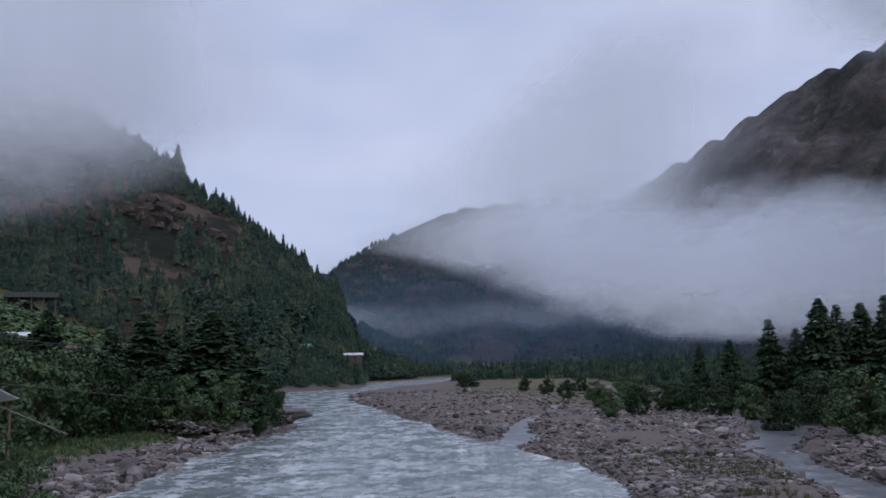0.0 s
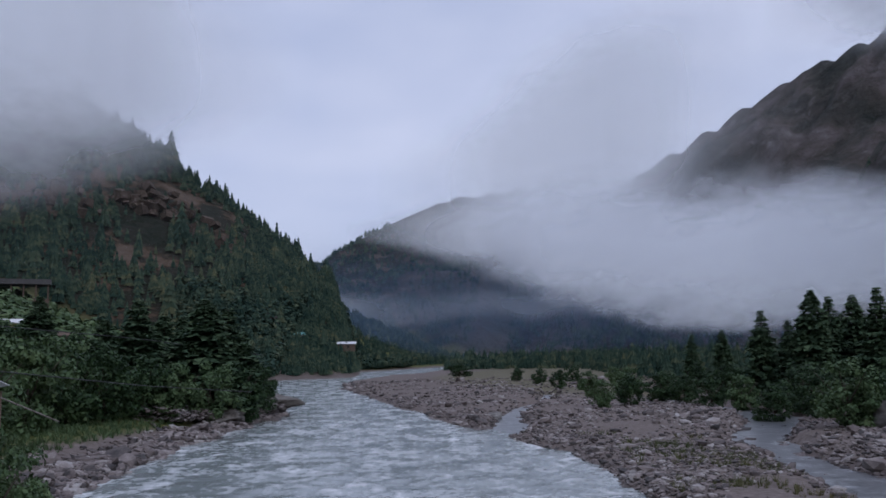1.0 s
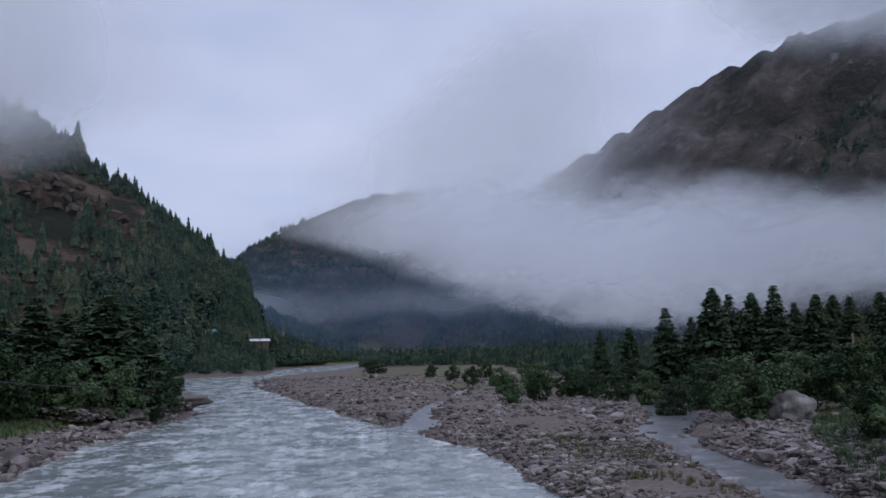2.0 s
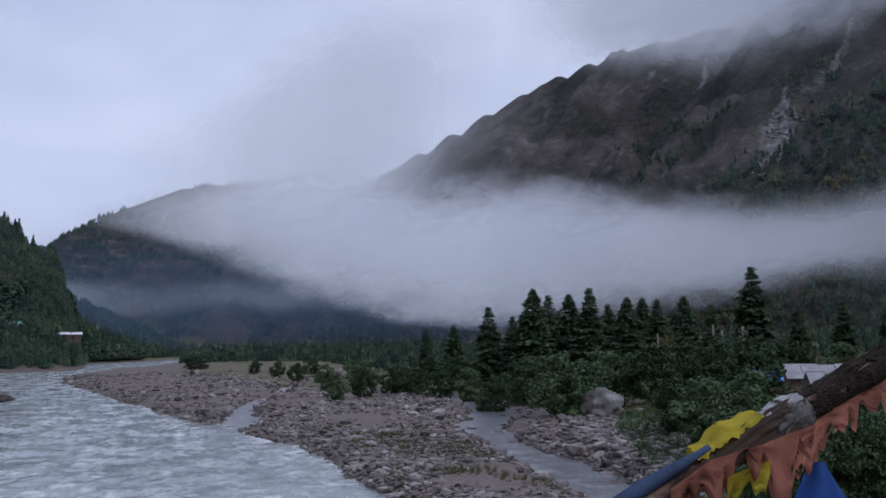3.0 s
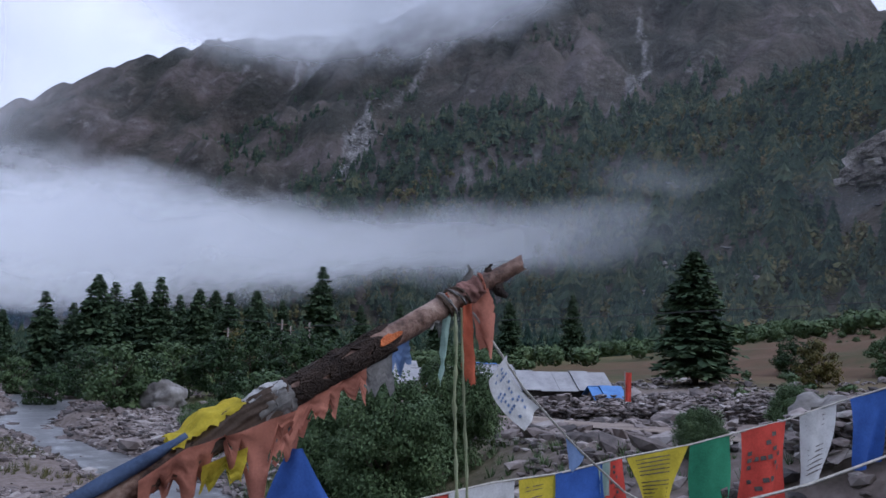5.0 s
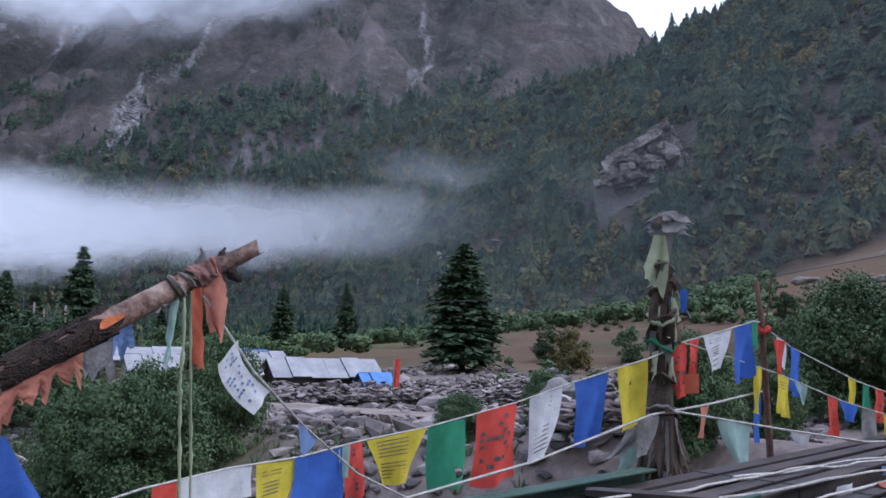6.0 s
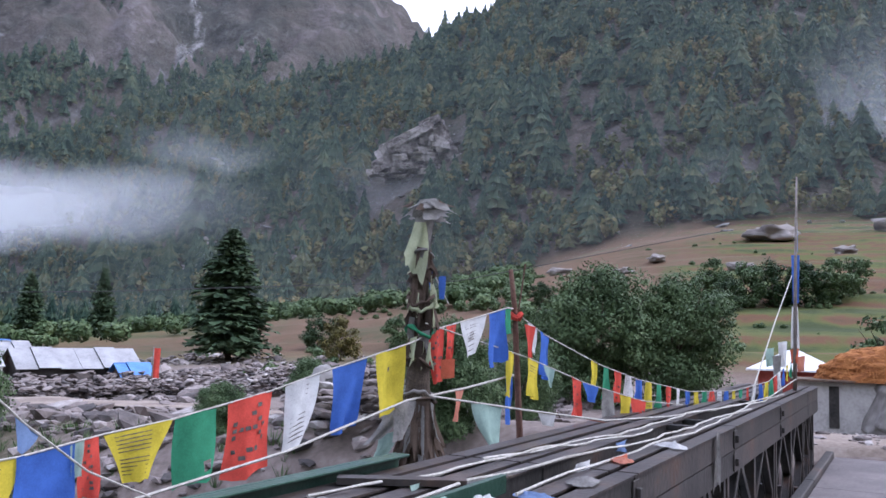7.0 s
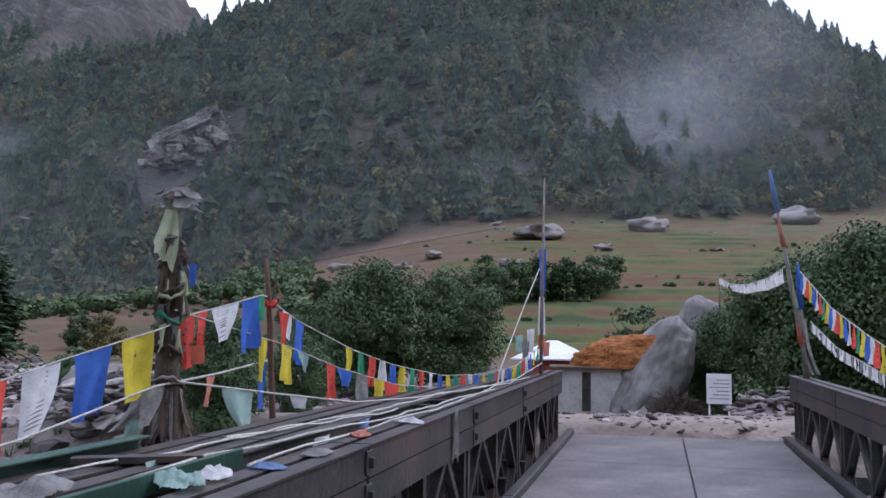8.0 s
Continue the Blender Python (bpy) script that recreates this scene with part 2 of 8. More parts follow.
def lowland(x, y):
    """Valley floor: river bed, gravel bars, banks, terrace and fields."""
    xl, xr = np.interp(y, *RIVER_L), np.interp(y, *RIVER_R)
    wob = 1.6 * (fbm(x * 0.16, y * 0.16, 3, 1) - 0.5) * 2
    dl, dr = xl - x + wob, x - xr + wob
    left = -0.8 + 1.5 * smooth(-1.5, 2.2, dl) + 0.9 * smooth(2, 9, dl) + 0.28 * np.maximum(dl - 22, 0) + 0.2 * np.maximum(dl - 45, 0)
    bar = -0.8 + 1.35 * smooth(-1.5, 2.5, dr) + 0.35 * smooth(4, 20, dr) + 0.3 * (fbm(x * 0.07, y * 0.07, 3, 2) - 0.5)
    e = np.interp(y, *EDGE)
    top = np.interp(y, [-400, 6, 24, 60, 150, 400], [5.25, 5.25, 3.7, 3.0, 2.0, 2.2])
    top = top - (top - 3.4) * smooth(17, 36, x) * smooth(30, 10, y)
    terrace = smooth(-7, 2.5, x - e + wob)
    bar = bar * (1 - terrace) + top * terrace
    rise = smooth(150, -10, y)
    bar = bar + np.maximum(x - 66, 0) * 0.060 * rise + np.maximum(x - 100, 0) * 0.11 * rise + np.maximum(x - 90 - y * 0.25, 0) * 0.02
    st = np.maximum(x - 78, 0) / 14 + 0.5 * fbm(x * 0.02, y * 0.02, 2, 5)
    bar = bar + 1.3 * rise * smooth(78, 95, x) * (smooth(0.0, 0.25, st % 1) - (st % 1))
    for pts in (STREAM_A, STREAM_B):
        d, w = line_field(x, y, pts)
        bar = np.where(y > -12, bar - (bar + 0.4) * smooth(w + 2.2, w - 0.6, d + wob * 0.7), bar)
    z = np.where(x < (xl + xr) / 2, left, bar)
    return z + 0.12 * (fbm(x * 0.5, y * 0.5, 3, 3) - 0.5)


def height(x, y):
    x, y = np.asarray(x, float), np.asarray(y, float)
    z = lowland(x, y)
    g = fbm(x / 95, y / 95, 5, 4, 0.55) - 0.5
    r = 1 - np.abs(2 * fbm(x / 60 + 5, y / 60, 4, 2, 0.55) - 1)
    k = 10.0
    for pts, slope, gully in RIDGES:
        h = np.full(x.shape, -1e4)
        for a, b in zip(pts, pts[1:]):
            d, crest = line_field(x, y, (a, b))
            f = crest - slope * d + gully * (g * 2.2 - (1 - r) * 0.9) * smooth(0, 60, d)
            h = np.maximum(h, f)
        z = np.where(h > z - k, np.maximum(z, h) + 0.25 * np.maximum(k - np.abs(h - z), 0) ** 2 / k, z)
    # the river has worn back the toe of the west hill
    low = lowland(x, y)
    worn = smooth(4, 30, x - np.interp(y, *RIVER_L)) * smooth(470, 420, y)
    worn = np.maximum(worn, smooth(-0.118, -0.086, x / np.maximum(y, 1.0)) * smooth(760, 640, y)) * (x < np.interp(y, *RIVER_R) + 40) * (y > 150)
    return low + (z - low) * (1 - worn)


def ground(x, y):
    return float(height(np.array([x]), np.array([y]))[0])


AZ = np.concatenate([np.arange(-42, 124, 0.36), np.arange(124, 318, 4.0)])
RAD = 1.2 * 1.0205 ** np.arange(0, 410)
RAD = RAD[RAD < 4700]
ag, rg = np.meshgrid(np.radians(AZ), RAD)
gx, gy = (rg * np.sin(ag)).ravel(), (rg * np.cos(ag)).ravel()
gz = height(gx, gy)
na, nr = len(AZ), len(RAD)
ii, jj = np.meshgrid(np.arange(nr - 1), np.arange(na), indexing="ij")
a0, a1 = ii * na + jj, ii * na + (jj + 1) % na
quads = np.stack([a0, a0 + na, a1 + na, a1], -1).reshape(-1, 4)

xl_, xr_ = np.interp(gy, *RIVER_L), np.interp(gy, *RIVER_R)
edge_ = np.interp(gy, *EDGE)
hill = np.clip((gz - lowland(gx, gy)) / 6, 0, 1)
n_mid = fbm(gx * 0.08, gy * 0.08, 4, 3)
grass = np.clip(smooth(3.2, 6, xl_ - gx + 7 * (n_mid - 0.5)) * (gx < xl_), 0, 1)
bank_grass = smooth(-9, -3, gx - edge_ + 8 * (n_mid - 0.5)) * smooth(14, 26, gy) * (gx > xr_)
grass = np.maximum(grass, bank_grass)
grass = np.maximum(grass, smooth(120, 170, np.hypot(gx, gy)) * smooth(20, 34, gx - xr_) * (gx > xr_) * 0.45)
rubble = smooth(-3, 3, gx - edge_) * smooth(88, 62, gx + 16 * (n_mid - 0.5)) * smooth(60, 40, gy) * (gx > xr_)
grass = grass * (1 - rubble)
field = smooth(66, 86, gx + 16 * (n_mid - 0.5)) * smooth(140, 60, gy) * (gx > xr_)
zone = np.stack([grass, field, hill, np.ones_like(hill)], -1)



def slope_hit(bearing, angle, start=250):
    """Where a line of sight from the bridge meets the slope."""
    d = np.arange(start, 1500, 2.0)
    x, y = d * math.sin(radians(bearing)), d * math.cos(radians(bearing))
    over = height(x, y) - 7 - d * math.tan(radians(angle))
    k = int(np.argmax(over > 0))
    return float(x[k]), float(y[k])


# washed gullies and scree: courses down the slope with a half width each
GULLIES = [
    [(*slope_hit(a, e), w) for a, e, w in ((55.8, 20.4, 1.6), (56.0, 19.5, 2.2), (56.5, 18.0, 3.2), (55.9, 16.6, 2.6), (55.1, 15.3, 2.6), (53.6, 13.9, 2.0), (52.4, 13.0, 1.6))],
    [(*slope_hit(a, e), w) for a, e, w in ((41.9, 19.4, 1.2), (42.3, 18.3, 2.0), (41.7, 16.9, 2.0), (40.9, 15.8, 1.6), (39.4, 15.1, 1.3), (38.2, 14.6, 1.2))],
    [(*slope_hit(a, e), w) for a, e, w in ((38.8, 14.3, 4), (38.0, 13.4, 10), (37.7, 12.2, 9), (37.2, 11.0, 6), (36.4, 9.8, 3))],
    [(*slope_hit(a, e), w) for a, e, w in ((33.9, 17.6, 1.2), (33.6, 16.6, 2.4), (32.8, 15.2, 1.0))],
    [(*slope_hit(a, e), w) for a, e, w in ((30.6, 17.4, 1.0), (30.3, 16.6, 2.0), (30.0, 15.8, 0.8))],
]
pale = np.zeros_like(gx)
far_ = np.hypot(gx, gy) > 300
gnoise = fbm(gx / 9, gy / 9, 4, 1) - 0.5
for pts in GULLIES:
    d, w = line_field(gx[far_], gy[far_], pts)
    pale[far_] = np.maximum(pale[far_], smooth(w * 1.9, w * 0.5, d + w * 2.4 * gnoise[far_]))
bear_ = np.degrees(np.arctan2(gx, gy))
west = smooth(2, -6, bear_) * (gy > 0) * hill
high = smooth(620, 760, np.hypot(gx, gy)) * (bear_ > 5) * (bear_ < 76)
zone2 = np.stack([pale, west, high, np.ones_like(hill)], -1)

M_LAND, n, l, b = nodes_of("valley_ground")
tc = n.new("ShaderNodeTexCoord")


def noise_node(n, l, vec, scale, detail=5, rough=0.6):
    k = n.new("ShaderNodeTexNoise")
    k.inputs["Scale"].default_value = scale
    k.inputs["Detail"].default_value = detail
    k.inputs["Roughness"].default_value = rough
    l.new(vec, k.inputs["Vector"])
    return k.outputs["Fac"]


def ramp_node(n, l, fac, stops):
    k = n.new("ShaderNodeValToRGB")
    el = k.color_ramp.elements
    while len(el) < len(stops):
        el.new(0.5)
    for e, (p, c) in zip(el, stops):
        e.position = p
        e.color = (*c, 1) if len(c) == 3 else c
    l.new(fac, k.inputs["Fac"])
    return k.outputs["Color"]


def mix_node(n, l, fac, a, bcol):
    k = n.new("ShaderNodeMix")
    k.data_type = 'RGBA'
    l.new(fac, k.inputs[0])
    l.new(a, k.inputs[6])
    l.new(bcol, k.inputs[7])
    return k.outputs[2]


def math_node(n, l, op, a, bval, c=None, clamp=False):
    k = n.new("ShaderNodeMath")
    k.operation = op
    k.use_clamp = clamp
    for i, v in enumerate((a, bval, c)):
        if v is None:
            continue
        if isinstance(v, (int, float)):
            k.inputs[i].default_value = v
        else:
            l.new(v, k.inputs[i])
    return k.outputs[0]


obj = tc.outputs["Object"]
big, mid, fine = noise_node(n, l, obj, 0.02, 6), noise_node(n, l, obj, 0.35, 6), noise_node(n, l, obj, 3.0, 6)
gravel_c = ramp_node(n, l, fine, [(0.28, (0.07, 0.06, 0.057)), (0.5, (0.165, 0.135, 0.125)), (0.72, (0.28, 0.245, 0.23))])
gravel_t = ramp_node(n, l, mid, [(0.35, (0.15, 0.12, 0.10)), (0.65, (0.21, 0.17, 0.155))])
k_mix = n.new("ShaderNodeMix")
k_mix.data_type = 'RGBA'
k_mix.inputs[0].default_value = 0.45
l.new(gravel_c, k_mix.inputs[6])
l.new(gravel_t, k_mix.inputs[7])
gravel_c = k_mix.outputs[2]
grass_c = ramp_node(n, l, math_node(n, l, 'MULTIPLY_ADD', fine, 0.5, math_node(n, l, 'MULTIPLY', mid, 0.5)), [(0.3, (0.040, 0.058, 0.017)), (0.5, (0.105, 0.115, 0.032)), (0.7, (0.20, 0.185, 0.06))])
terr = noise_node(n, l, obj, 0.045, 5)
level = n.new("ShaderNodeSeparateXYZ")
l.new(obj, level.inputs["Vector"])
step = math_node(n, l, 'SINE', math_node(n, l, 'MULTIPLY_ADD', level.outputs["Z"], 2.5, math_node(n, l, 'MULTIPLY', terr, 7.0)), 0.0)
field_f = math_node(n, l, 'MULTIPLY_ADD', terr, 0.7, math_node(n, l, 'MULTIPLY', mid, 0.3))
field_c = ramp_node(n, l, math_node(n, l, 'MULTIPLY_ADD', step, 0.085, field_f), [(0.34, (0.036, 0.050, 0.017)), (0.42, (0.070, 0.084, 0.022)), (0.48, (0.092, 0.080, 0.026)), (0.52, (0.110, 0.056, 0.030)), (0.58, (0.082, 0.050, 0.028)), (0.63, (0.098, 0.078, 0.028)), (0.70, (0.062, 0.070, 0.022))])
rust_c = ramp_node(n, l, field_f, [(0.36, (0.060, 0.060, 0.028)), (0.44, (0.090, 0.066, 0.038)), (0.53, (0.118, 0.072, 0.046)), (0.64, (0.090, 0.080, 0.042))])
rust_f = math_node(n, l, 'MULTIPLY_ADD', level.outputs["Y"], 0.05, math_node(n, l, 'MULTIPLY_ADD', terr, 3.0, -1.2), True)
field_c = mix_node(n, l, rust_f, field_c, rust_c)
hill_c = ramp_node(n, l, math_node(n, l, 'MULTIPLY_ADD', mid, 0.4, math_node(n, l, 'MULTIPLY', big, 0.6)), [(0.32, (0.022, 0.029, 0.019)), (0.45, (0.042, 0.043, 0.031)), (0.56, (0.076, 0.063, 0.052)), (0.68, (0.13, 0.108, 0.10))])
att = n.new("ShaderNodeVertexColor")
att.layer_name = "zone"
sep = n.new("ShaderNodeSeparateColor")
l.new(att.outputs["Color"], sep.inputs["Color"])
geo = n.new("ShaderNodeNewGeometry")
sxyz = n.new("ShaderNodeSeparateXYZ")
l.new(geo.outputs["Normal"], sxyz.inputs["Vector"])
rock_c = ramp_node(n, l, noise_node(n, l, obj, 0.06, 8, 0.7), [(0.32, (0.04, 0.036, 0.037)), (0.52, (0.10, 0.093, 0.092)), (0.72, (0.26, 0.25, 0.25))])
steep = math_node(n, l, 'MULTIPLY_ADD', sxyz.outputs["Z"], -5.0, math_node(n, l, 'MULTIPLY_ADD', noise_node(n, l, obj, 0.021, 9, 0.72), 5.5, 0.75), True)
broken = math_node(n, l, 'SUBTRACT', grass_c and sep.outputs["Red"], math_node(n, l, 'MULTIPLY_ADD', fine, 0.6, -0.3), None, True)
c1 = mix_node(n, l, broken, gravel_c, grass_c)
c2 = mix_node(n, l, sep.outputs["Green"], c1, field_c)
hill_mix = mix_node(n, l, steep, hill_c, rock_c)
att2 = n.new("ShaderNodeVertexColor")
att2.layer_name = "zone2"
sep2 = n.new("ShaderNodeSeparateColor")
l.new(att2.outputs["Color"], sep2.inputs["Color"])
# brown ledges of the west hill, in broken bands
lm = n.new("ShaderNodeMapping")
lm.inputs["Scale"].default_value = (1, 1, 2.6)
l.new(obj, lm.inputs["Vector"])
ledge = noise_node(n, l, lm.outputs["Vector"], 0.024, 8, 0.68)
ledge_c = ramp_node(n, l, ledge, [(0.40, (0.016, 0.021, 0.014)), (0.52, (0.030, 0.029, 0.021)), (0.565, (0.085, 0.058, 0.038)), (0.62, (0.125, 0.094, 0.072)), (0.72, (0.060, 0.048, 0.040))])
hill_mix = mix_node(n, l, sep2.outputs["Green"], hill_mix, ledge_c)
# bare high mountain: dark heath, rust scree and grey ribs
heath = noise_node(n, l, obj, 0.011, 9, 0.66)
heath_c = ramp_node(n, l, heath, [(0.34, (0.014, 0.018, 0.015)), (0.46, (0.036, 0.037, 0.031)), (0.54, (0.064, 0.055, 0.048)), (0.62, (0.105, 0.088, 0.085)), (0.74, (0.20, 0.185, 0.19))])
rib = noise_node(n, l, obj, 0.085, 8, 0.75)
rib_c = ramp_node(n, l, rib, [(0.40, (0.03, 0.028, 0.026)), (0.56, (0.085, 0.075, 0.072)), (0.68, (0.30, 0.29, 0.29))])
rib_f = math_node(n, l, 'MULTIPLY_ADD', noise_node(n, l, obj, 0.017, 6, 0.6), 3.2, -1.35, True)
heath_c = mix_node(n, l, math_node(n, l, 'MULTIPLY', rib_f, 0.75), heath_c, rib_c)
hill_mix = mix_node(n, l, sep2.outputs["Blue"], hill_mix, heath_c)
pale_c = ramp_node(n, l, noise_node(n, l, obj, 0.22, 8, 0.75), [(0.36, (0.05, 0.048, 0.046)), (0.5, (0.15, 0.146, 0.146)), (0.68, (0.36, 0.355, 0.36))])
pale_f = math_node(n, l, 'SUBTRACT', math_node(n, l, 'MULTIPLY', sep2.outputs["Red"], 1.7), math_node(n, l, 'MULTIPLY_ADD', noise_node(n, l, obj, 0.10, 7, 0.7), 2.2, -0.75), None, True)
hill_mix = mix_node(n, l, pale_f, hill_mix, pale_c)
c3 = mix_node(n, l, sep.outputs["Blue"], c2, hill_mix)
l.new(c3, b.inputs["Base Color"])
b.inputs["Roughness"].default_value = 0.9
b.inputs["Specular IOR Level"].default_value = 0.2
bp = n.new("ShaderNodeBump")
bp.inputs["Strength"].default_value = 0.5
bp.inputs["Distance"].default_value = 0.12
l.new(fine, bp.inputs["Height"])
bp2 = n.new("ShaderNodeBump")
bp2.inputs["Distance"].default_value = 14.0
l.new(math_node(n, l, 'MULTIPLY', sep.outputs["Blue"], 0.9), bp2.inputs["Strength"])
l.new(noise_node(n, l, obj, 0.03, 8, 0.6), bp2.inputs["Height"])
l.new(bp.outputs["Normal"], bp2.inputs["Normal"])
l.new(bp2.outputs["Normal"], b.inputs["Normal"])

me = fast_mesh("ground", np.stack([gx, gy, gz], -1), quads, M_LAND, True)
ca = me.color_attributes.new("zone", 'FLOAT_COLOR', 'POINT')
ca.data.foreach_set("color", zone.astype(np.float32).ravel())
ca = me.color_attributes.new("zone2", 'FLOAT_COLOR', 'POINT')
ca.data.foreach_set("color", zone2.astype(np.float32).ravel())
tagged(new("ground", me), "gravel bars, grassy banks and steep mountain slopes", "ground", kind="structure")

# ---------------------------------------------------------------- the river
M_WATER, n, l, b = nodes_of("glacial_water")
tc = n.new("ShaderNodeTexCoord")
mp = n.new("ShaderNodeMapping")
mp.inputs["Scale"].default_value = (1.0, 0.62, 1)
l.new(tc.outputs["Object"], mp.inputs["Vector"])
v = mp.outputs["Vector"]
w1 = noise_node(n, l, v, 0.32, 7, 0.62)
w2 = noise_node(n, l, v, 1.35, 6, 0.65)
foam = math_node(n, l, 'MULTIPLY_ADD', w2, 0.55, math_node(n, l, 'MULTIPLY', w1, 0.58))
foam_c = ramp_node(n, l, foam, [(0.40, (0.235, 0.270, 0.268)), (0.588, (0.285, 0.318, 0.314)), (0.632, (0.45, 0.475, 0.478)), (0.70, (0.80, 0.81, 0.82))])
l.new(foam_c, b.inputs["Base Color"])
l.new(ramp_node(n, l, foam, [(0.55, (0.16, 0.16, 0.16)), (0.7, (0.7, 0.7, 0.7))]), b.inputs["Roughness"])
b.inputs["Specular IOR Level"].default_value = 0.5
bp = n.new("ShaderNodeBump")
bp.inputs["Strength"].default_value = 0.4
bp.inputs["Distance"].default_value = 0.12
l.new(math_node(n, l, 'MULTIPLY_ADD', w2, 0.5, w1), bp.inputs["Height"])
l.new(bp.outputs["Normal"], b.inputs["Normal"])

wy = np.concatenate([np.arange(-80, 20, 4.0), np.arange(20, 110, 0.45), 110 * 1.012 ** np.arange(0, 190)])
wx = np.linspace(0, 1, 110)
WX, WY = np.meshgrid(wx, wy)
lo, hi = np.interp(WY, *RIVER_L) - 4, np.interp(WY, *RIVER_R) + 3
WXX = lo + (hi - lo) * WX
flow = 0.20 * (fbm(WXX * 0.3, WY * 0.22, 4, 1) - 0.5) + 0.16 * (fbm(WXX * 0.9, WY * 0.6, 3, 2) - 0.5)
WZ = flow * smooth(0, 6, WXX - lo) * smooth(400, 90, WY)
ny, nx = WXX.shape
ii, jj = np.meshgrid(np.arange(ny - 1), np.arange(nx - 1), indexing="ij")
q0 = ii * nx + jj
me = fast_mesh("water", np.stack([WXX, WY, WZ], -1).reshape(-1, 3), np.stack([q0, q0 + 1, q0 + nx + 1, q0 + nx], -1).reshape(-1, 4), M_WATER, True)
tagged(new("water", me), "milky grey glacial river with choppy white ripples", "river", kind="structure")

# shallow side channels over the gravel
M_SHALLOW, n, l, b = nodes_of("shallow_stream_water")
tc = n.new("ShaderNodeTexCoord")
s1 = noise_node(n, l, tc.outputs["Object"], 0.55, 6, 0.65)
s2 = noise_node(n, l, tc.outputs["Object"], 2.6, 5, 0.65)
run = math_node(n, l, 'MULTIPLY_ADD', s2, 0.5, math_node(n, l, 'MULTIPLY', s1, 0.55))
# base raised to pale grey-blue: the sky's reflection is put into this colour
l.new(ramp_node(n, l, run, [(0.40, (0.095, 0.098, 0.105)), (0.53, (0.155, 0.16, 0.17)), (0.61, (0.30, 0.31, 0.325)), (0.70, (0.58, 0.59, 0.61))]), b.inputs["Base Color"])
b.inputs["Roughness"].default_value = 0.28
b.inputs["Specular IOR Level"].default_value = 0.5
bp = n.new("ShaderNodeBump")
bp.inputs["Strength"].default_value = 0.35
bp.inputs["Distance"].default_value = 0.06
l.new(run, bp.inputs["Height"])
l.new(bp.outputs["Normal"], b.inputs["Normal"])


def stream_sheet(pts, label):
    """A thin sheet of water along a side channel; its banks cut it off."""
    P = np.array(pts, float)
    t = np.linspace(0, len(P) - 1, 40 * len(P))
    cx, cy, cw = (np.interp(t, np.arange(len(P)), P[:, k]) for k in range(3))
    dx, dy = np.gradient(cx), np.gradient(cy)
    L = np.hypot(dx, dy)
    w = np.linspace(-1, 1, 9)
    X = cx[:, None] + (dy / L)[:, None] * w[None] * (cw[:, None] + 3.2)
    Y = cy[:, None] - (dx / L)[:, None] * w[None] * (cw[:, None] + 3.2)
    Z = -0.04 + 0.05 * (fbm(X * 0.8, Y * 0.8, 3, 2) - 0.5)
    i_, j_ = np.meshgrid(np.arange(len(t) - 1), np.arange(8), indexing="ij")
    q = i_ * 9 + j_
    me = fast_mesh("side_stream", np.stack([X, Y, Z], -1).reshape(-1, 3), np.stack([q, q + 9, q + 10, q + 1], -1).reshape(-1, 4), M_SHALLOW, True)
    tagged(new("side_stream", me), label, "stream", kind="structure")


stream_sheet(STREAM_A[:6], "narrow shallow channel cutting across the gravel bar")
stream_sheet(STREAM_B, "shallow grey side stream winding over stones")


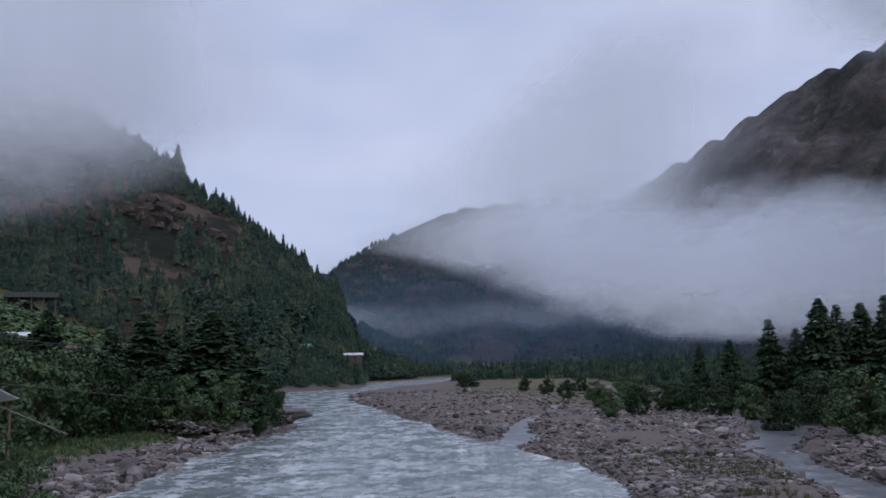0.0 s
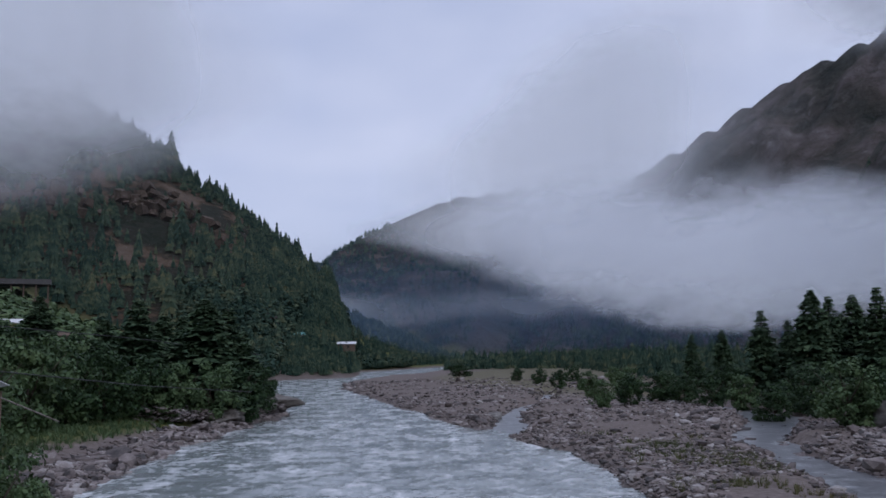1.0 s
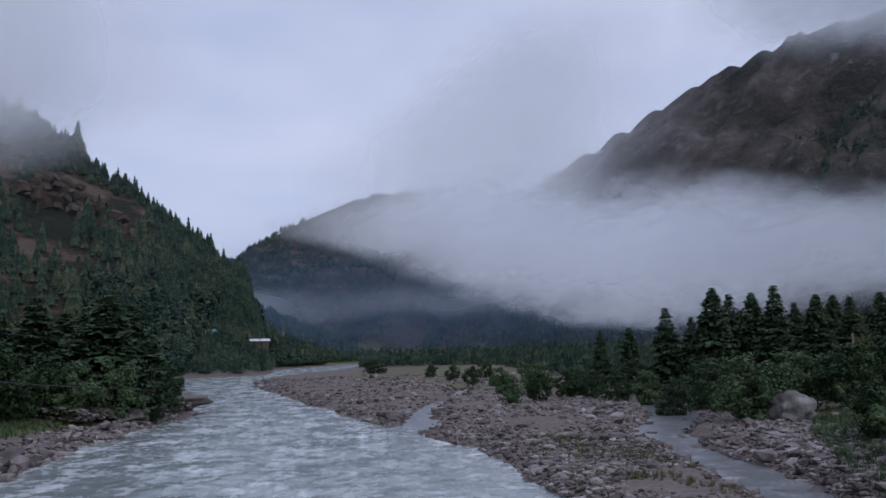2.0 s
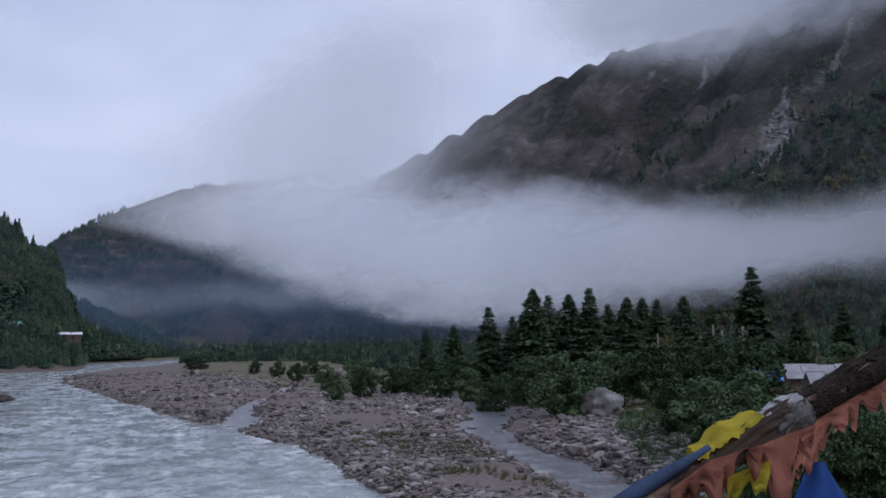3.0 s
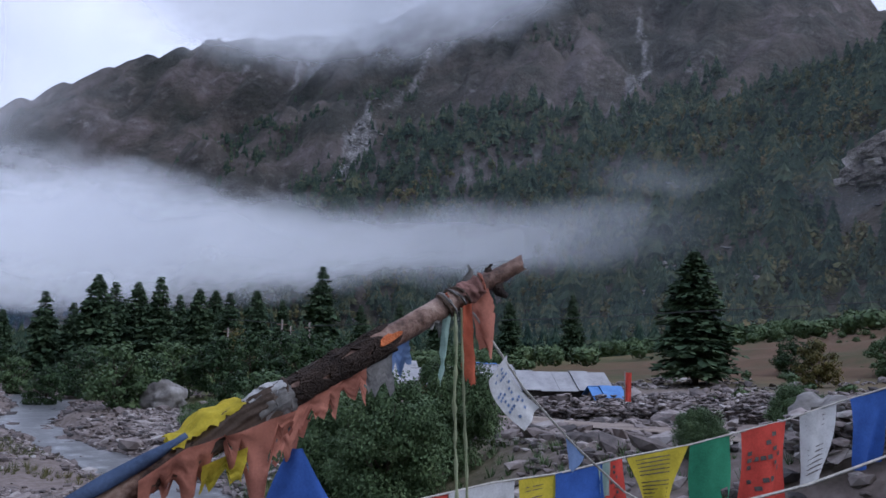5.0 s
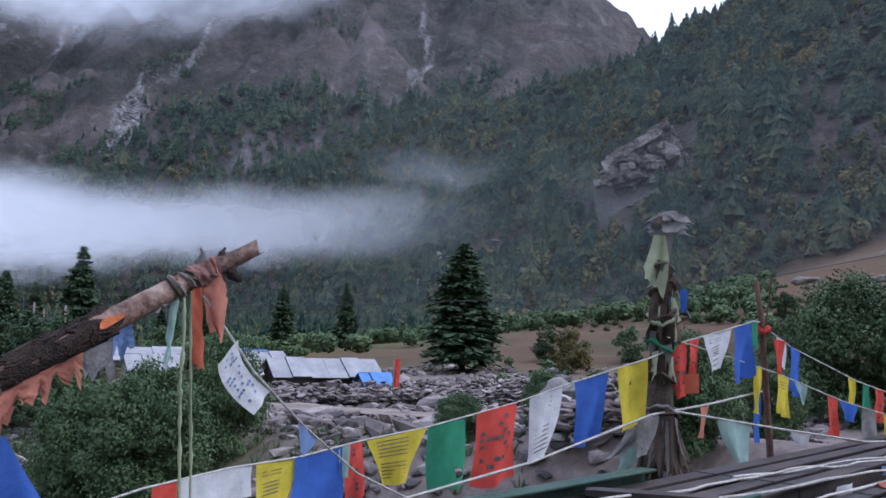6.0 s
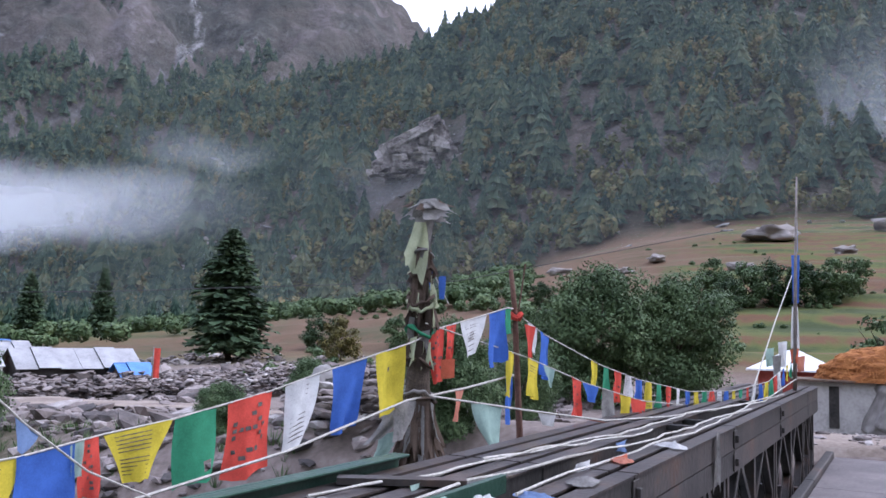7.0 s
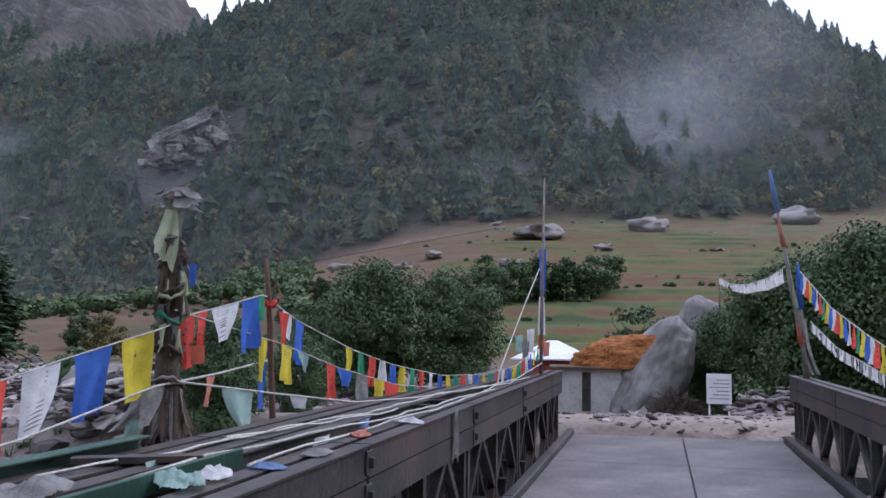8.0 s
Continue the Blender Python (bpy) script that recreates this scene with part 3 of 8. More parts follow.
# ---------------------------------------------------------------- mist and cloud
def mist(name, stops_u, alpha_scale, noise_scale, seed, colour=(0.92, 0.945, 1.0), soft=0.3, lift=0.5, cut=(0.30, 0.75), floor=0.6, trans=0.4):
    """A soft mist material. UV: u along the bank, v from 0 (bottom) to 1 (top)."""
    mat, n, l, b = nodes_of(name)
    n.remove(b)
    out = n["Material Output"]
    uv = n.new("ShaderNodeUVMap")
    uv.uv_map = "UVMap"
    s = n.new("ShaderNodeSeparateXYZ")
    l.new(uv.outputs["UV"], s.inputs["Vector"])
    tc = n.new("ShaderNodeTexCoord")
    mp = n.new("ShaderNodeMapping")
    mp.inputs["Location"].default_value = (seed * 31.7, seed * 12.3, seed * 7.7)
    mp.inputs["Scale"].default_value = (1, 1, 1.7)
    l.new(tc.outputs["Object"], mp.inputs["Vector"])
    nz = noise_node(n, l, mp.outputs["Vector"], noise_scale, 7, 0.57)
    nb = noise_node(n, l, mp.outputs["Vector"], noise_scale * 0.3, 3, 0.5)
    vv = math_node(n, l, 'ADD', s.outputs["Y"], math_node(n, l, 'MULTIPLY_ADD', nz, lift, -lift * 0.5))
    vv = math_node(n, l, 'ADD', vv, math_node(n, l, 'MULTIPLY_ADD', nb, lift * 1.2, -lift * 0.6))
    k = n.new("ShaderNodeMapRange")
    k.interpolation_type = 'SMOOTHERSTEP'
    k.inputs[1].default_value, k.inputs[2].default_value = 0.04, 0.04 + soft
    l.new(vv, k.inputs[0])
    k2 = n.new("ShaderNodeMapRange")
    k2.interpolation_type = 'SMOOTHERSTEP'
    k2.inputs[1].default_value, k2.inputs[2].default_value = 0.96, 0.96 - soft * 1.3
    l.new(vv, k2.inputs[0])
    a = math_node(n, l, 'MULTIPLY', k.outputs[0], k2.outputs[0])
    ur = ramp_node(n, l, s.outputs["X"], [(p, (g, g, g)) for p, g in stops_u])
    a = math_node(n, l, 'MULTIPLY', a, ur)
    body = n.new("ShaderNodeMapRange")
    body.inputs[1].default_value, body.inputs[2].default_value = cut
    l.new(math_node(n, l, 'MULTIPLY_ADD', nz, 0.5, math_node(n, l, 'MULTIPLY', nb, 0.5)), body.inputs[0])
    body.inputs[3].default_value = floor
    a = math_node(n, l, 'MULTIPLY', a, body.outputs[0])
    fade0 = n.new("ShaderNodeMapRange")
    fade0.interpolation_type = 'SMOOTHSTEP'
    fade0.inputs[1].default_value, fade0.inputs[2].default_value = 0.0, 0.08
    l.new(s.outputs["Y"], fade0.inputs[0])
    fade1 = n.new("ShaderNodeMapRange")
    fade1.interpolation_type = 'SMOOTHSTEP'
    fade1.inputs[1].default_value, fade1.inputs[2].default_value = 1.0, 0.9
    l.new(s.outputs["Y"], fade1.inputs[0])
    a = math_node(n, l, 'MULTIPLY', math_node(n, l, 'MULTIPLY', a, fade0.outputs[0]), fade1.outputs[0])
    a = math_node(n, l, 'MULTIPLY', a, alpha_scale, None, True)
    dif, tra, mx, tr, fin = (n.new(t) for t in ("ShaderNodeBsdfDiffuse", "ShaderNodeBsdfTranslucent", "ShaderNodeMixShader", "ShaderNodeBsdfTransparent", "ShaderNodeMixShader"))
    dif.inputs["Color"].default_value = tra.inputs["Color"].default_value = (*colour, 1)
    mx.inputs[0].default_value = trans
    l.new(dif.outputs[0], mx.inputs[1])
    l.new(tra.outputs[0], mx.inputs[2])
    l.new(a, fin.inputs[0])
    l.new(tr.outputs[0], fin.inputs[1])
    l.new(mx.outputs[0], fin.inputs[2])
    l.new(fin.outputs[0], out.inputs["Surface"])
    return mat


def mist_bank(rows, material, label, lean=0.6, name="mist_bank", bulge=5.0, seed=1):
    """A drifting sheet of mist. rows: bearing, distance, low and high angle, seen from the bridge."""
    a = np.array(rows, float)
    u = np.linspace(0, 1, 90)
    t = np.linspace(0, 1, len(a))
    az_, d_, e0, e1 = (np.interp(u, t, a[:, k]) for k in range(4))
    v = np.linspace(0, 1, 16)
    U, V = np.meshgrid(u, v)
    dist = d_[None] * (1 + 0 * V)
    z0, z1 = 7 + d_ * np.tan(np.radians(e0)), 7 + d_ * np.tan(np.radians(e1))
    Z = z0[None] + (z1 - z0)[None] * V
    dist = dist + lean * (Z - z0[None]) + bulge * (fbm(U * 14 + seed, V * 3 + seed, 3, seed) - 0.5)
    X, Y = dist * np.sin(np.radians(az_))[None], dist * np.cos(np.radians(az_))[None]
    Zs = 7 + (Z - 7) * dist / d_[None]
    nv, nu = U.shape
    ii, jj = np.meshgrid(np.arange(nv - 1), np.arange(nu - 1), indexing="ij")
    q = ii * nu + jj
    faces = np.stack([q, q + 1, q + nu + 1, q + nu], -1).reshape(-1, 4)
    me = fast_mesh(name, np.stack([X, Y, Zs], -1).reshape(-1, 3), faces, material, True)
    lay = me.uv_layers.new(name="UVMap")
    uvs = np.stack([U, V], -1).reshape(-1, 2)[faces.ravel()]
    lay.data.foreach_set("uv", uvs.astype(np.float32).ravel())
    ob = tagged(new(name, me), label, "cloud", "low cloud in the valley", "stuff")
    ob.visible_shadow = False
    return ob


BANK = [(-6, 560, 7.4, 8.8), (-2, 560, 6.4, 10.0), (3, 560, 4.6, 11.5), (8, 530, 2.4, 12.4), (14, 500, 1.2, 12.6), (20, 480, 0.8, 12.4), (28, 450, 1.4, 10.6), (36, 430, 2.2, 9.6), (45, 410, 3.2, 10.0), (53, 400, 4.2, 10.0), (62, 390, 5.6, 9.6)]
for k, (dr, al) in enumerate([(-30, 0.4), (0, 0.65), (40, 0.85), (80, 0.95)]):
    m = mist("valley_mist", [(0, 0), (0.15, 0.38), (0.3, 0.85), (0.45, 1), (0.6, 0.95), (0.7, 0.72), (0.8, 0.48), (0.9, 0.24), (1, 0)], al, 0.017, k + 1, soft=0.34, lift=0.62, floor=0.7)
    mist_bank([(a, d + dr, e0, e1) for a, d, e0, e1 in BANK], m, "white bank of low cloud along the mountain foot", seed=k + 1)
for k in range(2):
    m = mist("hilltop_mist", [(0, 1), (0.5, 1), (0.66, 0.75), (0.82, 0.28), (1, 0)], 0.95, 0.009, 7 + k, soft=0.4, lift=0.45, cut=(0.2, 0.6), floor=0.8, trans=0.45)
    mist_bank([(-75, 330 + 25 * k, 3, 42), (-45, 330 + 25 * k, 4, 42), (-28, 340 + 25 * k, 7, 40), (-22, 350 + 25 * k, 9, 36), (-16, 370 + 25 * k, 11, 30), (-9, 390 + 25 * k, 14, 24)], m, "grey cloud wrapping the wooded hilltop", lean=0.35, bulge=0, seed=8 + k)
for k in range(2):
    m = mist("ridge_mist", [(0, 0), (0.2, 0.7), (0.5, 1), (0.75, 0.9), (1, 0)], 0.95, 0.006, 11 + k, soft=0.28, lift=0.4, cut=(0.2, 0.6), floor=0.8, trans=0.2)
    mist_bank([(21, 1000 - 60 * k, 14.6, 30), (26, 980 - 60 * k, 14.4, 30), (31, 950 - 60 * k, 14.2, 30), (37, 910 - 60 * k, 14.0, 30), (42, 870 - 60 * k, 15.4, 31), (48, 840 - 60 * k, 17.2, 33), (54, 830 - 60 * k, 20.5, 34)], m, "cloud cap over the high ridge", lean=0.3, bulge=0, seed=11 + k)
m = mist("far_mist", [(0, 0.9), (0.25, 1), (0.36, 0.55), (0.5, 0.35), (0.7, 0.6), (1, 0.5)], 0.62, 0.012, 15, soft=0.4, lift=0.6)
mist_bank([(-14, 1000, 0.8, 6.0), (-6, 1000, 1.2, 5.2), (-1, 1000, 2.0, 4.6), (6, 1000, 2.0, 4.8), (14, 980, 1.6, 6)], m, "thin mist lying in the far valley", seed=15)
for k in range(2):
    m = mist("peak_mist", [(0, 0), (0.15, 0.3), (0.3, 0.9), (0.42, 0.95), (0.5, 0.6), (0.58, 0.22), (0.66, 0.05), (0.75, 0), (1, 0)], 0.92, 0.007, 17 + k, soft=0.36, lift=0.34, floor=0.8, trans=0.25)
    mist_bank([(-4, 700 - 40 * k, 8, 14), (0, 700 - 40 * k, 6.5, 16), (4, 700 - 40 * k, 5, 19), (9, 700 - 40 * k, 5, 22), (14, 700 - 40 * k, 6, 24), (19, 700 - 40 * k, 8, 25), (24, 700 - 40 * k, 9, 24), (30, 700 - 40 * k, 10, 22), (36, 700 - 40 * k, 11, 20)], m, "cloud hiding the flank of the far peak", lean=0.3, bulge=0, seed=17 + k)
m = mist("valley_haze", [(0, 0.25), (0.14, 0.25), (0.28, 0.08), (0.45, 0.16), (0.6, 1), (0.75, 1), (1, 0.75)], 0.07, 0.004, 23, colour=(0.9, 0.94, 1.0), soft=0.16, lift=0.1, cut=(0.2, 0.6), floor=0.7, trans=0.6)
mist_bank([(-50, 230, -1, 40), (-18, 260, -1, 40), (5, 300, -1, 40), (25, 300, -1, 40), (50, 230, -9, 38), (80, 215, -9, 38), (105, 215, -9, 38), (130, 215, -9, 38)], m, "thin damp haze before the slopes", seed=23)
m = mist("wisp_mist", [(0, 0), (0.2, 0.9), (0.45, 0.35), (0.6, 1), (0.85, 0.8), (1, 0)], 0.4, 0.013, 19, soft=0.45, lift=0.5, cut=(0.44, 0.68), floor=0.0)
mist_bank([(62, 380, 6, 13), (72, 350, 5.5, 12.5), (80, 330, 6, 13), (88, 320, 7, 15), (98, 320, 8, 22), (112, 330, 8, 26)], m, "thin wisps of mist on the forest slope", seed=19)
for wisp in ([(85, 300, 6.5, 9.5), (87.5, 300, 7, 11.5), (90, 300, 7.5, 12.5), (92.5, 300, 9, 12)], [(98, 330, 10, 19), (103, 330, 9, 23), (107, 330, 10, 24), (112, 330, 11, 22)],
             [(73.5, 330, 7.0, 9.5), (76, 320, 6.8, 10.5), (79, 320, 6.6, 10.5), (82, 320, 7.2, 9.5)], [(52, 470, 9.5, 13.0), (56, 460, 9.0, 14.0), (59, 450, 9.0, 12.5), (62, 440, 10, 12)]):
    m = mist("torn_mist", [(0, 0), (0.3, 0.9), (0.55, 1), (0.8, 0.6), (1, 0)], 0.36, 0.020, 31 + int(wisp[0][0]), soft=0.5, lift=0.7, cut=(0.34, 0.66), floor=0.0)
    mist_bank(wisp, m, "torn wisp of mist rising from the forest", lean=0.0, bulge=4, seed=int(wisp[0][0]))
# distance haze painted as colour: a half-clear dark blue sheet before the far peak
m = mist("blue_haze_tint", [(0, 0.9), (0.5, 1), (0.8, 0.8), (1, 0)], 0.46, 0.003, 27, colour=(0.16, 0.24, 0.40), soft=0.45, lift=0.1, cut=(0.2, 0.6), floor=0.85)
mist_bank([(-16, 760, -3, 10), (0, 760, -3, 11), (10, 740, -3, 11), (20, 700, -3, 10), (30, 680, -3, 10)], m, "blue tinted sheet with the far valley's distance haze painted in", lean=0.0, bulge=0, seed=27)

# ---------------------------------------------------------------- trees
def pine_template(layers, spokes, seed):
    """A small conifer of ragged drooping whorls, one unit high: vertices and triangles."""
    rnd = random.Random(seed)
    vs, fs = [], []
    for i in range(layers):
        f = i / layers
        z0 = 0.10 + 0.86 * f
        r = 0.21 * (1 - f) ** 0.85 + 0.018
        zt = min(1.0, z0 + 0.28 * (1 - f) + 0.06)
        top = len(vs)
        vs.append((0, 0, zt))
        ph = rnd.random() * 6.28
        for s in range(spokes * 2):
            a = ph + math.pi * s / spokes
            rr = r * (rnd.uniform(0.8, 1.2) if s % 2 == 0 else rnd.uniform(0.35, 0.6))
            vs.append((rr * math.cos(a), rr * math.sin(a), z0 - (0.035 if s % 2 == 0 else -0.015) + rnd.uniform(-0.015, 0.015)))
        for s in range(spokes * 2):
            fs.append((top, top + 1 + s, top + 1 + (s + 1) % (spokes * 2)))
    return np.array(vs), np.array(fs)


def round_template(seed, n=46, fine=1.0):
    """A small broadleaf crown of facing clumps, one unit high."""
    rnd = random.Random(seed)
    vs, fs = [], []
    for _ in range(n):
        d = Vector((rnd.gauss(0, 1), rnd.gauss(0, 1), rnd.gauss(0, 1) * 0.9)).normalized()
        c = d * rnd.uniform(0.22, 0.36)
        c.z = 0.55 + c.z * 1.15
        e1 = d.orthogonal().normalized()
        e2 = d.cross(e1)
        k = len(vs)
        s = rnd.uniform(0.09, 0.17) * fine
        for q in range(4):
            a = q * 1.571 + rnd.random()
            p = c + (e1 * math.cos(a) + e2 * math.sin(a)) * s + d * rnd.uniform(-0.06, 0.04)
            vs.append(tuple(p))
        fs += [(k, k + 1, k + 2), (k, k + 2, k + 3)]
    return np.array(vs), np.array(fs)


FAR_PINES = [pine_template(7, 6, k) for k in range(5)]
FAR_ROUND = [round_template(k, 46, 0.72) for k in range(4)]


def forest(name, px, py, sizes, templates, material, label, category="forest", width=1.0, seed=0):
    rs = np.random.RandomState(seed)
    pz = height(px, py)
    vv, ff, base = [], [], 0
    kind = rs.randint(0, len(templates), len(px))
    for k, (tv, tf) in enumerate(templates):
        m = kind == k
        c = int(m.sum())
        if not c:
            continue
        an = rs.rand(c) * 6.283
        s = sizes[m]
        w = s * width * rs.uniform(0.8, 1.25, c)
        ca, sa = np.cos(an)[:, None], np.sin(an)[:, None]
        x = (tv[None, :, 0] * ca - tv[None, :, 1] * sa) * w[:, None] + px[m][:, None]
        y = (tv[None, :, 0] * sa + tv[None, :, 1] * ca) * w[:, None] + py[m][:, None]
        z = tv[None, :, 2] * s[:, None] + pz[m][:, None] - 0.3
        vv.append(np.stack([x, y, z], -1).reshape(-1, 3))
        ff.append((tf[None] + (base + np.arange(c) * len(tv))[:, None, None]).reshape(-1, 3))
        base += c * len(tv)
    me = fast_mesh(name, np.concatenate(vv), np.concatenate(ff), material)
    return tagged(new(name, me), label, category, kind="stuff")


def scatter(count, az_range, d_range, seed, keep):
    rs = np.random.RandomState(seed)
    a = np.radians(rs.uniform(*az_range, count))
    d = np.sqrt(rs.uniform(d_range[0] ** 2, d_range[1] ** 2, count))
    x, y = d * np.sin(a), d * np.cos(a)
    m = keep(x, y, height(x, y), rs)
    return x[m], y[m]


CRAG_D = math.hypot(*slope_hit(70.7, 9.6))


def crag_zone(x, y):
    b, d = np.degrees(np.arctan2(x, y)), np.hypot(x, y)
    return (b > 67.3) & (b < 73.8) & (d > CRAG_D - 22) & (d < CRAG_D + 34)


def on_hill(x, y, z):
    return z - lowland(x, y)


# wooded hill over the west bank
x, y = scatter(14000, (-44, -3), (260, 600), 1, lambda x, y, z, r: (on_hill(x, y, z) > 3) & (fbm(x / 30, y / 30, 4, 1) + 0.25 * r.rand(len(x)) + 0.12 * smooth(60, 10, on_hill(x, y, z)) > 0.60))
forest("hill_forest", x, y, np.random.RandomState(2).lognormal(1.9, 0.32, len(x)), FAR_PINES, M_PINE_FAR, "dark conifers clinging to a rocky hillside", seed=3)
# forest hill beyond the bridge
x, y = scatter(17000, (30, 122), (200, 700), 4, lambda x, y, z, r: (on_hill(x, y, z) > 1.5) & (fbm(x / 26, y / 26, 4, 2) + 0.3 * r.rand(len(x)) > 0.50) & (z < 330) & ~crag_zone(x, y))
forest("mountain_forest", x, y, np.random.RandomState(5).lognormal(2.30, 0.36, len(x)), FAR_PINES, M_PINE_FAR, "dense dark conifer forest on a steep slope", seed=6, width=1.25)
x, y = scatter(12000, (30, 122), (190, 640), 7, lambda x, y, z, r: (on_hill(x, y, z) > 1.5) & (fbm(x / 34, y / 34, 4, 3) + 0.22 * r.rand(len(x)) > 0.56) & ~crag_zone(x, y))
forest("mountain_shrubs", x, y, np.random.RandomState(8).uniform(4.5, 10, len(x)), FAR_ROUND, M_OLIVE, "olive and yellowing broadleaf trees among conifers", seed=9)
# foot of the high mountain
x, y = scatter(9000, (4, 62), (600, 1000), 10, lambda x, y, z, r: (on_hill(x, y, z) > 1) & (fbm(x / 45, y / 45, 4, 4) + 0.16 * r.rand(len(x)) > 0.50 + np.maximum(z - 60, 0) / 900 + 0.05 * smooth(45, 35, np.degrees(np.arctan2(x, y)))))
forest("high_forest", x, y, np.random.RandomState(11).uniform(5, 11, len(x)), FAR_PINES, M_PINE_FAR, "scattered conifers on the high mountain flank", seed=12)
# far valley forest
x, y = scatter(12000, (-8, 60), (190, 900), 13, lambda x, y, z, r: (x > np.interp(y, *RIVER_R) + 34 + 14 * fbm(x / 40, y / 40, 3, 1)) & (x > 40 + 0.06 * y) & (on_hill(x, y, z) < 25) & ~((y < 120) & (x > 40)))
forest("valley_forest", x, y, np.random.RandomState(14).uniform(5, 11, len(x)), FAR_PINES, M_PINE_FAR, "dark conifer forest on the valley floor", seed=15)
x, y = scatter(20000, (-16, 2), (125, 600), 16, lambda x, y, z, r: (x < np.interp(y, *RIVER_L) - 4) & (x > np.interp(y, *RIVER_L) - 75) & (on_hill(x, y, z) < 30))
forest("riverside_shrubs", x, y, np.random.RandomState(17).uniform(3, 7, len(x)), FAR_ROUND, M_PINE_FAR, "dark shrubs along the far river bank", seed=18, width=1.4)


def leaf_mesh(name, clumps, leaves, leaf, spread, tall, seed, material, droop=0.0):
    """A crown of many small leaves in uneven clumps, about one spread wide and tall high."""
    rs = np.random.RandomState(seed)
    cen = []
    while len(cen) < clumps:
        p = rs.uniform(-1, 1, 3)
        if np.linalg.norm(p) < 1 and (np.linalg.norm(p) > 0.35):
            w = 0.75 + 0.35 * math.sin(3 * math.atan2(p[1], p[0]) + seed) * abs(p[2])
            cen.append((p[0] * spread * w, p[1] * spread * w, tall * (0.46 + 0.46 * p[2])))
    cen = np.array(cen)
    rad = rs.uniform(0.15, 0.30, clumps) * spread
    c = np.repeat(np.arange(clumps), leaves)
    d = rs.normal(size=(len(c), 3))
    d /= np.linalg.norm(d, axis=1)[:, None]
    rr = rs.uniform(0.55, 1.05, len(c))[:, None]
    p = cen[c] + d * rr * rad[c][:, None] * np.array([1, 1, 0.75])
    p[:, 2] = np.maximum(p[:, 2], 0.02 * tall)
    nrm = d + rs.normal(scale=0.55, size=d.shape) + np.array([0, 0, 0.5])
    nrm /= np.linalg.norm(nrm, axis=1)[:, None]
    e1 = np.cross(nrm, rs.normal(size=d.shape))
    e1 /= np.linalg.norm(e1, axis=1)[:, None]
    e2 = np.cross(nrm, e1)
    s = leaf * rs.uniform(0.6, 1.4, len(c))[:, None]
    v = np.stack([p - e1 * s, p + e2 * s * 0.55, p + e1 * s, p - e2 * s * 0.55], 1).reshape(-1, 3)
    k = np.arange(len(c)) * 4
    f = np.stack([k, k + 1, k + 2, k + 3], -1)
    return fast_mesh(name, v, f, material)


def limbs(tall, spread, seed, n=7):
    """Trunk and limbs, joined into one mesh."""
    rnd = random.Random(seed)
    bm = tube([(0, 0, -0.3), (0.05 * spread, 0, tall * 0.3), (0, 0.06 * spread, tall * 0.6)], [0.045 * tall * 0.5, 0.035 * tall * 0.5, 0.014 * tall * 0.5], 7)
    for k in range(n):
        a = 6.283 * k / n + rnd.random()
        h = tall * rnd.uniform(0.1, 0.4)
        b2 = tube([(0, 0, h), (math.cos(a) * spread * 0.35, math.sin(a) * spread * 0.35, h + tall * 0.18), (math.cos(a) * spread * 0.75, math.sin(a) * spread * 0.75, h + tall * 0.42)],
                  [0.02 * tall * 0.5, 0.014 * tall * 0.5, 0.005 * tall * 0.5], 5)
        me = bpy.data.meshes.new("limb")
        b2.to_mesh(me)
        b2.free()
        bm.from_mesh(me)
        bpy.data.meshes.remove(me)
    return bm


def pine_crown(seed, H=10.0, wide=0.2, step=0.027, clumps=5):
    """Whorls of drooping boughs carrying flat needle sprays."""
    rs = random.Random(seed)
    vs, fs = [], []
    z = 0.10
    while z < 0.985:
        R = H * wide * ((1 - z) ** 0.8) * rs.uniform(0.85, 1.15) + 0.12
        n = rs.randint(6, 8) if z < 0.8 else 5
        ph = rs.random() * 6.28
        for k in range(n):
            a = ph + 6.283 * k / n + rs.uniform(-0.25, 0.25)
            L = R * rs.uniform(0.55, 1.2)
            dz = -0.20 * L * rs.uniform(0.4, 1.5)
            for c in range(clumps):
                t = (c + 0.6) / clumps
                x, y = math.cos(a) * L * t, math.sin(a) * L * t
                zz = z * H + dz * t * t + 0.10 * L * math.sin(t * 2.5)
                s = (0.26 + 0.34 * (1 - t)) * min(L, 1.4) * rs.uniform(0.7, 1.3) + 0.08
                for q in range(3):
                    b = a + rs.uniform(-1.3, 1.3)
                    i = len(vs)
                    vs += [(x, y, zz + rs.uniform(-0.08, 0.08)),
                           (x + math.cos(b - 0.32) * s, y + math.sin(b - 0.32) * s, zz - rs.uniform(0.1, 0.6) * s),
                           (x + math.cos(b) * s * 1.35, y + math.sin(b) * s * 1.35, zz - rs.uniform(0.0, 0.75) * s),
                           (x + math.cos(b + 0.32) * s, y + math.sin(b + 0.32) * s, zz - rs.uniform(0.1, 0.6) * s)]
                    fs.append((i, i + 1, i + 2, i + 3))
        z += step * rs.uniform(0.8, 1.2) * (1.0 if z < 0.85 else 0.6)
    return fast_mesh("crown", np.array(vs), np.array(fs), M_PINE)


def make_pine(seed, wide=0.2):
    t = thing("pine_tree", (0, 0, -200), "tall dark green pine with drooping boughs", "tree", "pines on the valley floor")
    part("trunk", tube([(0, 0, -0.4), (0.03, 0, 5), (0, 0, 9.7)], [0.2, 0.13, 0.02], 8), M_BARK, t)
    part("crown", pine_crown(seed, wide=wide), M_PINE, t)
    return t


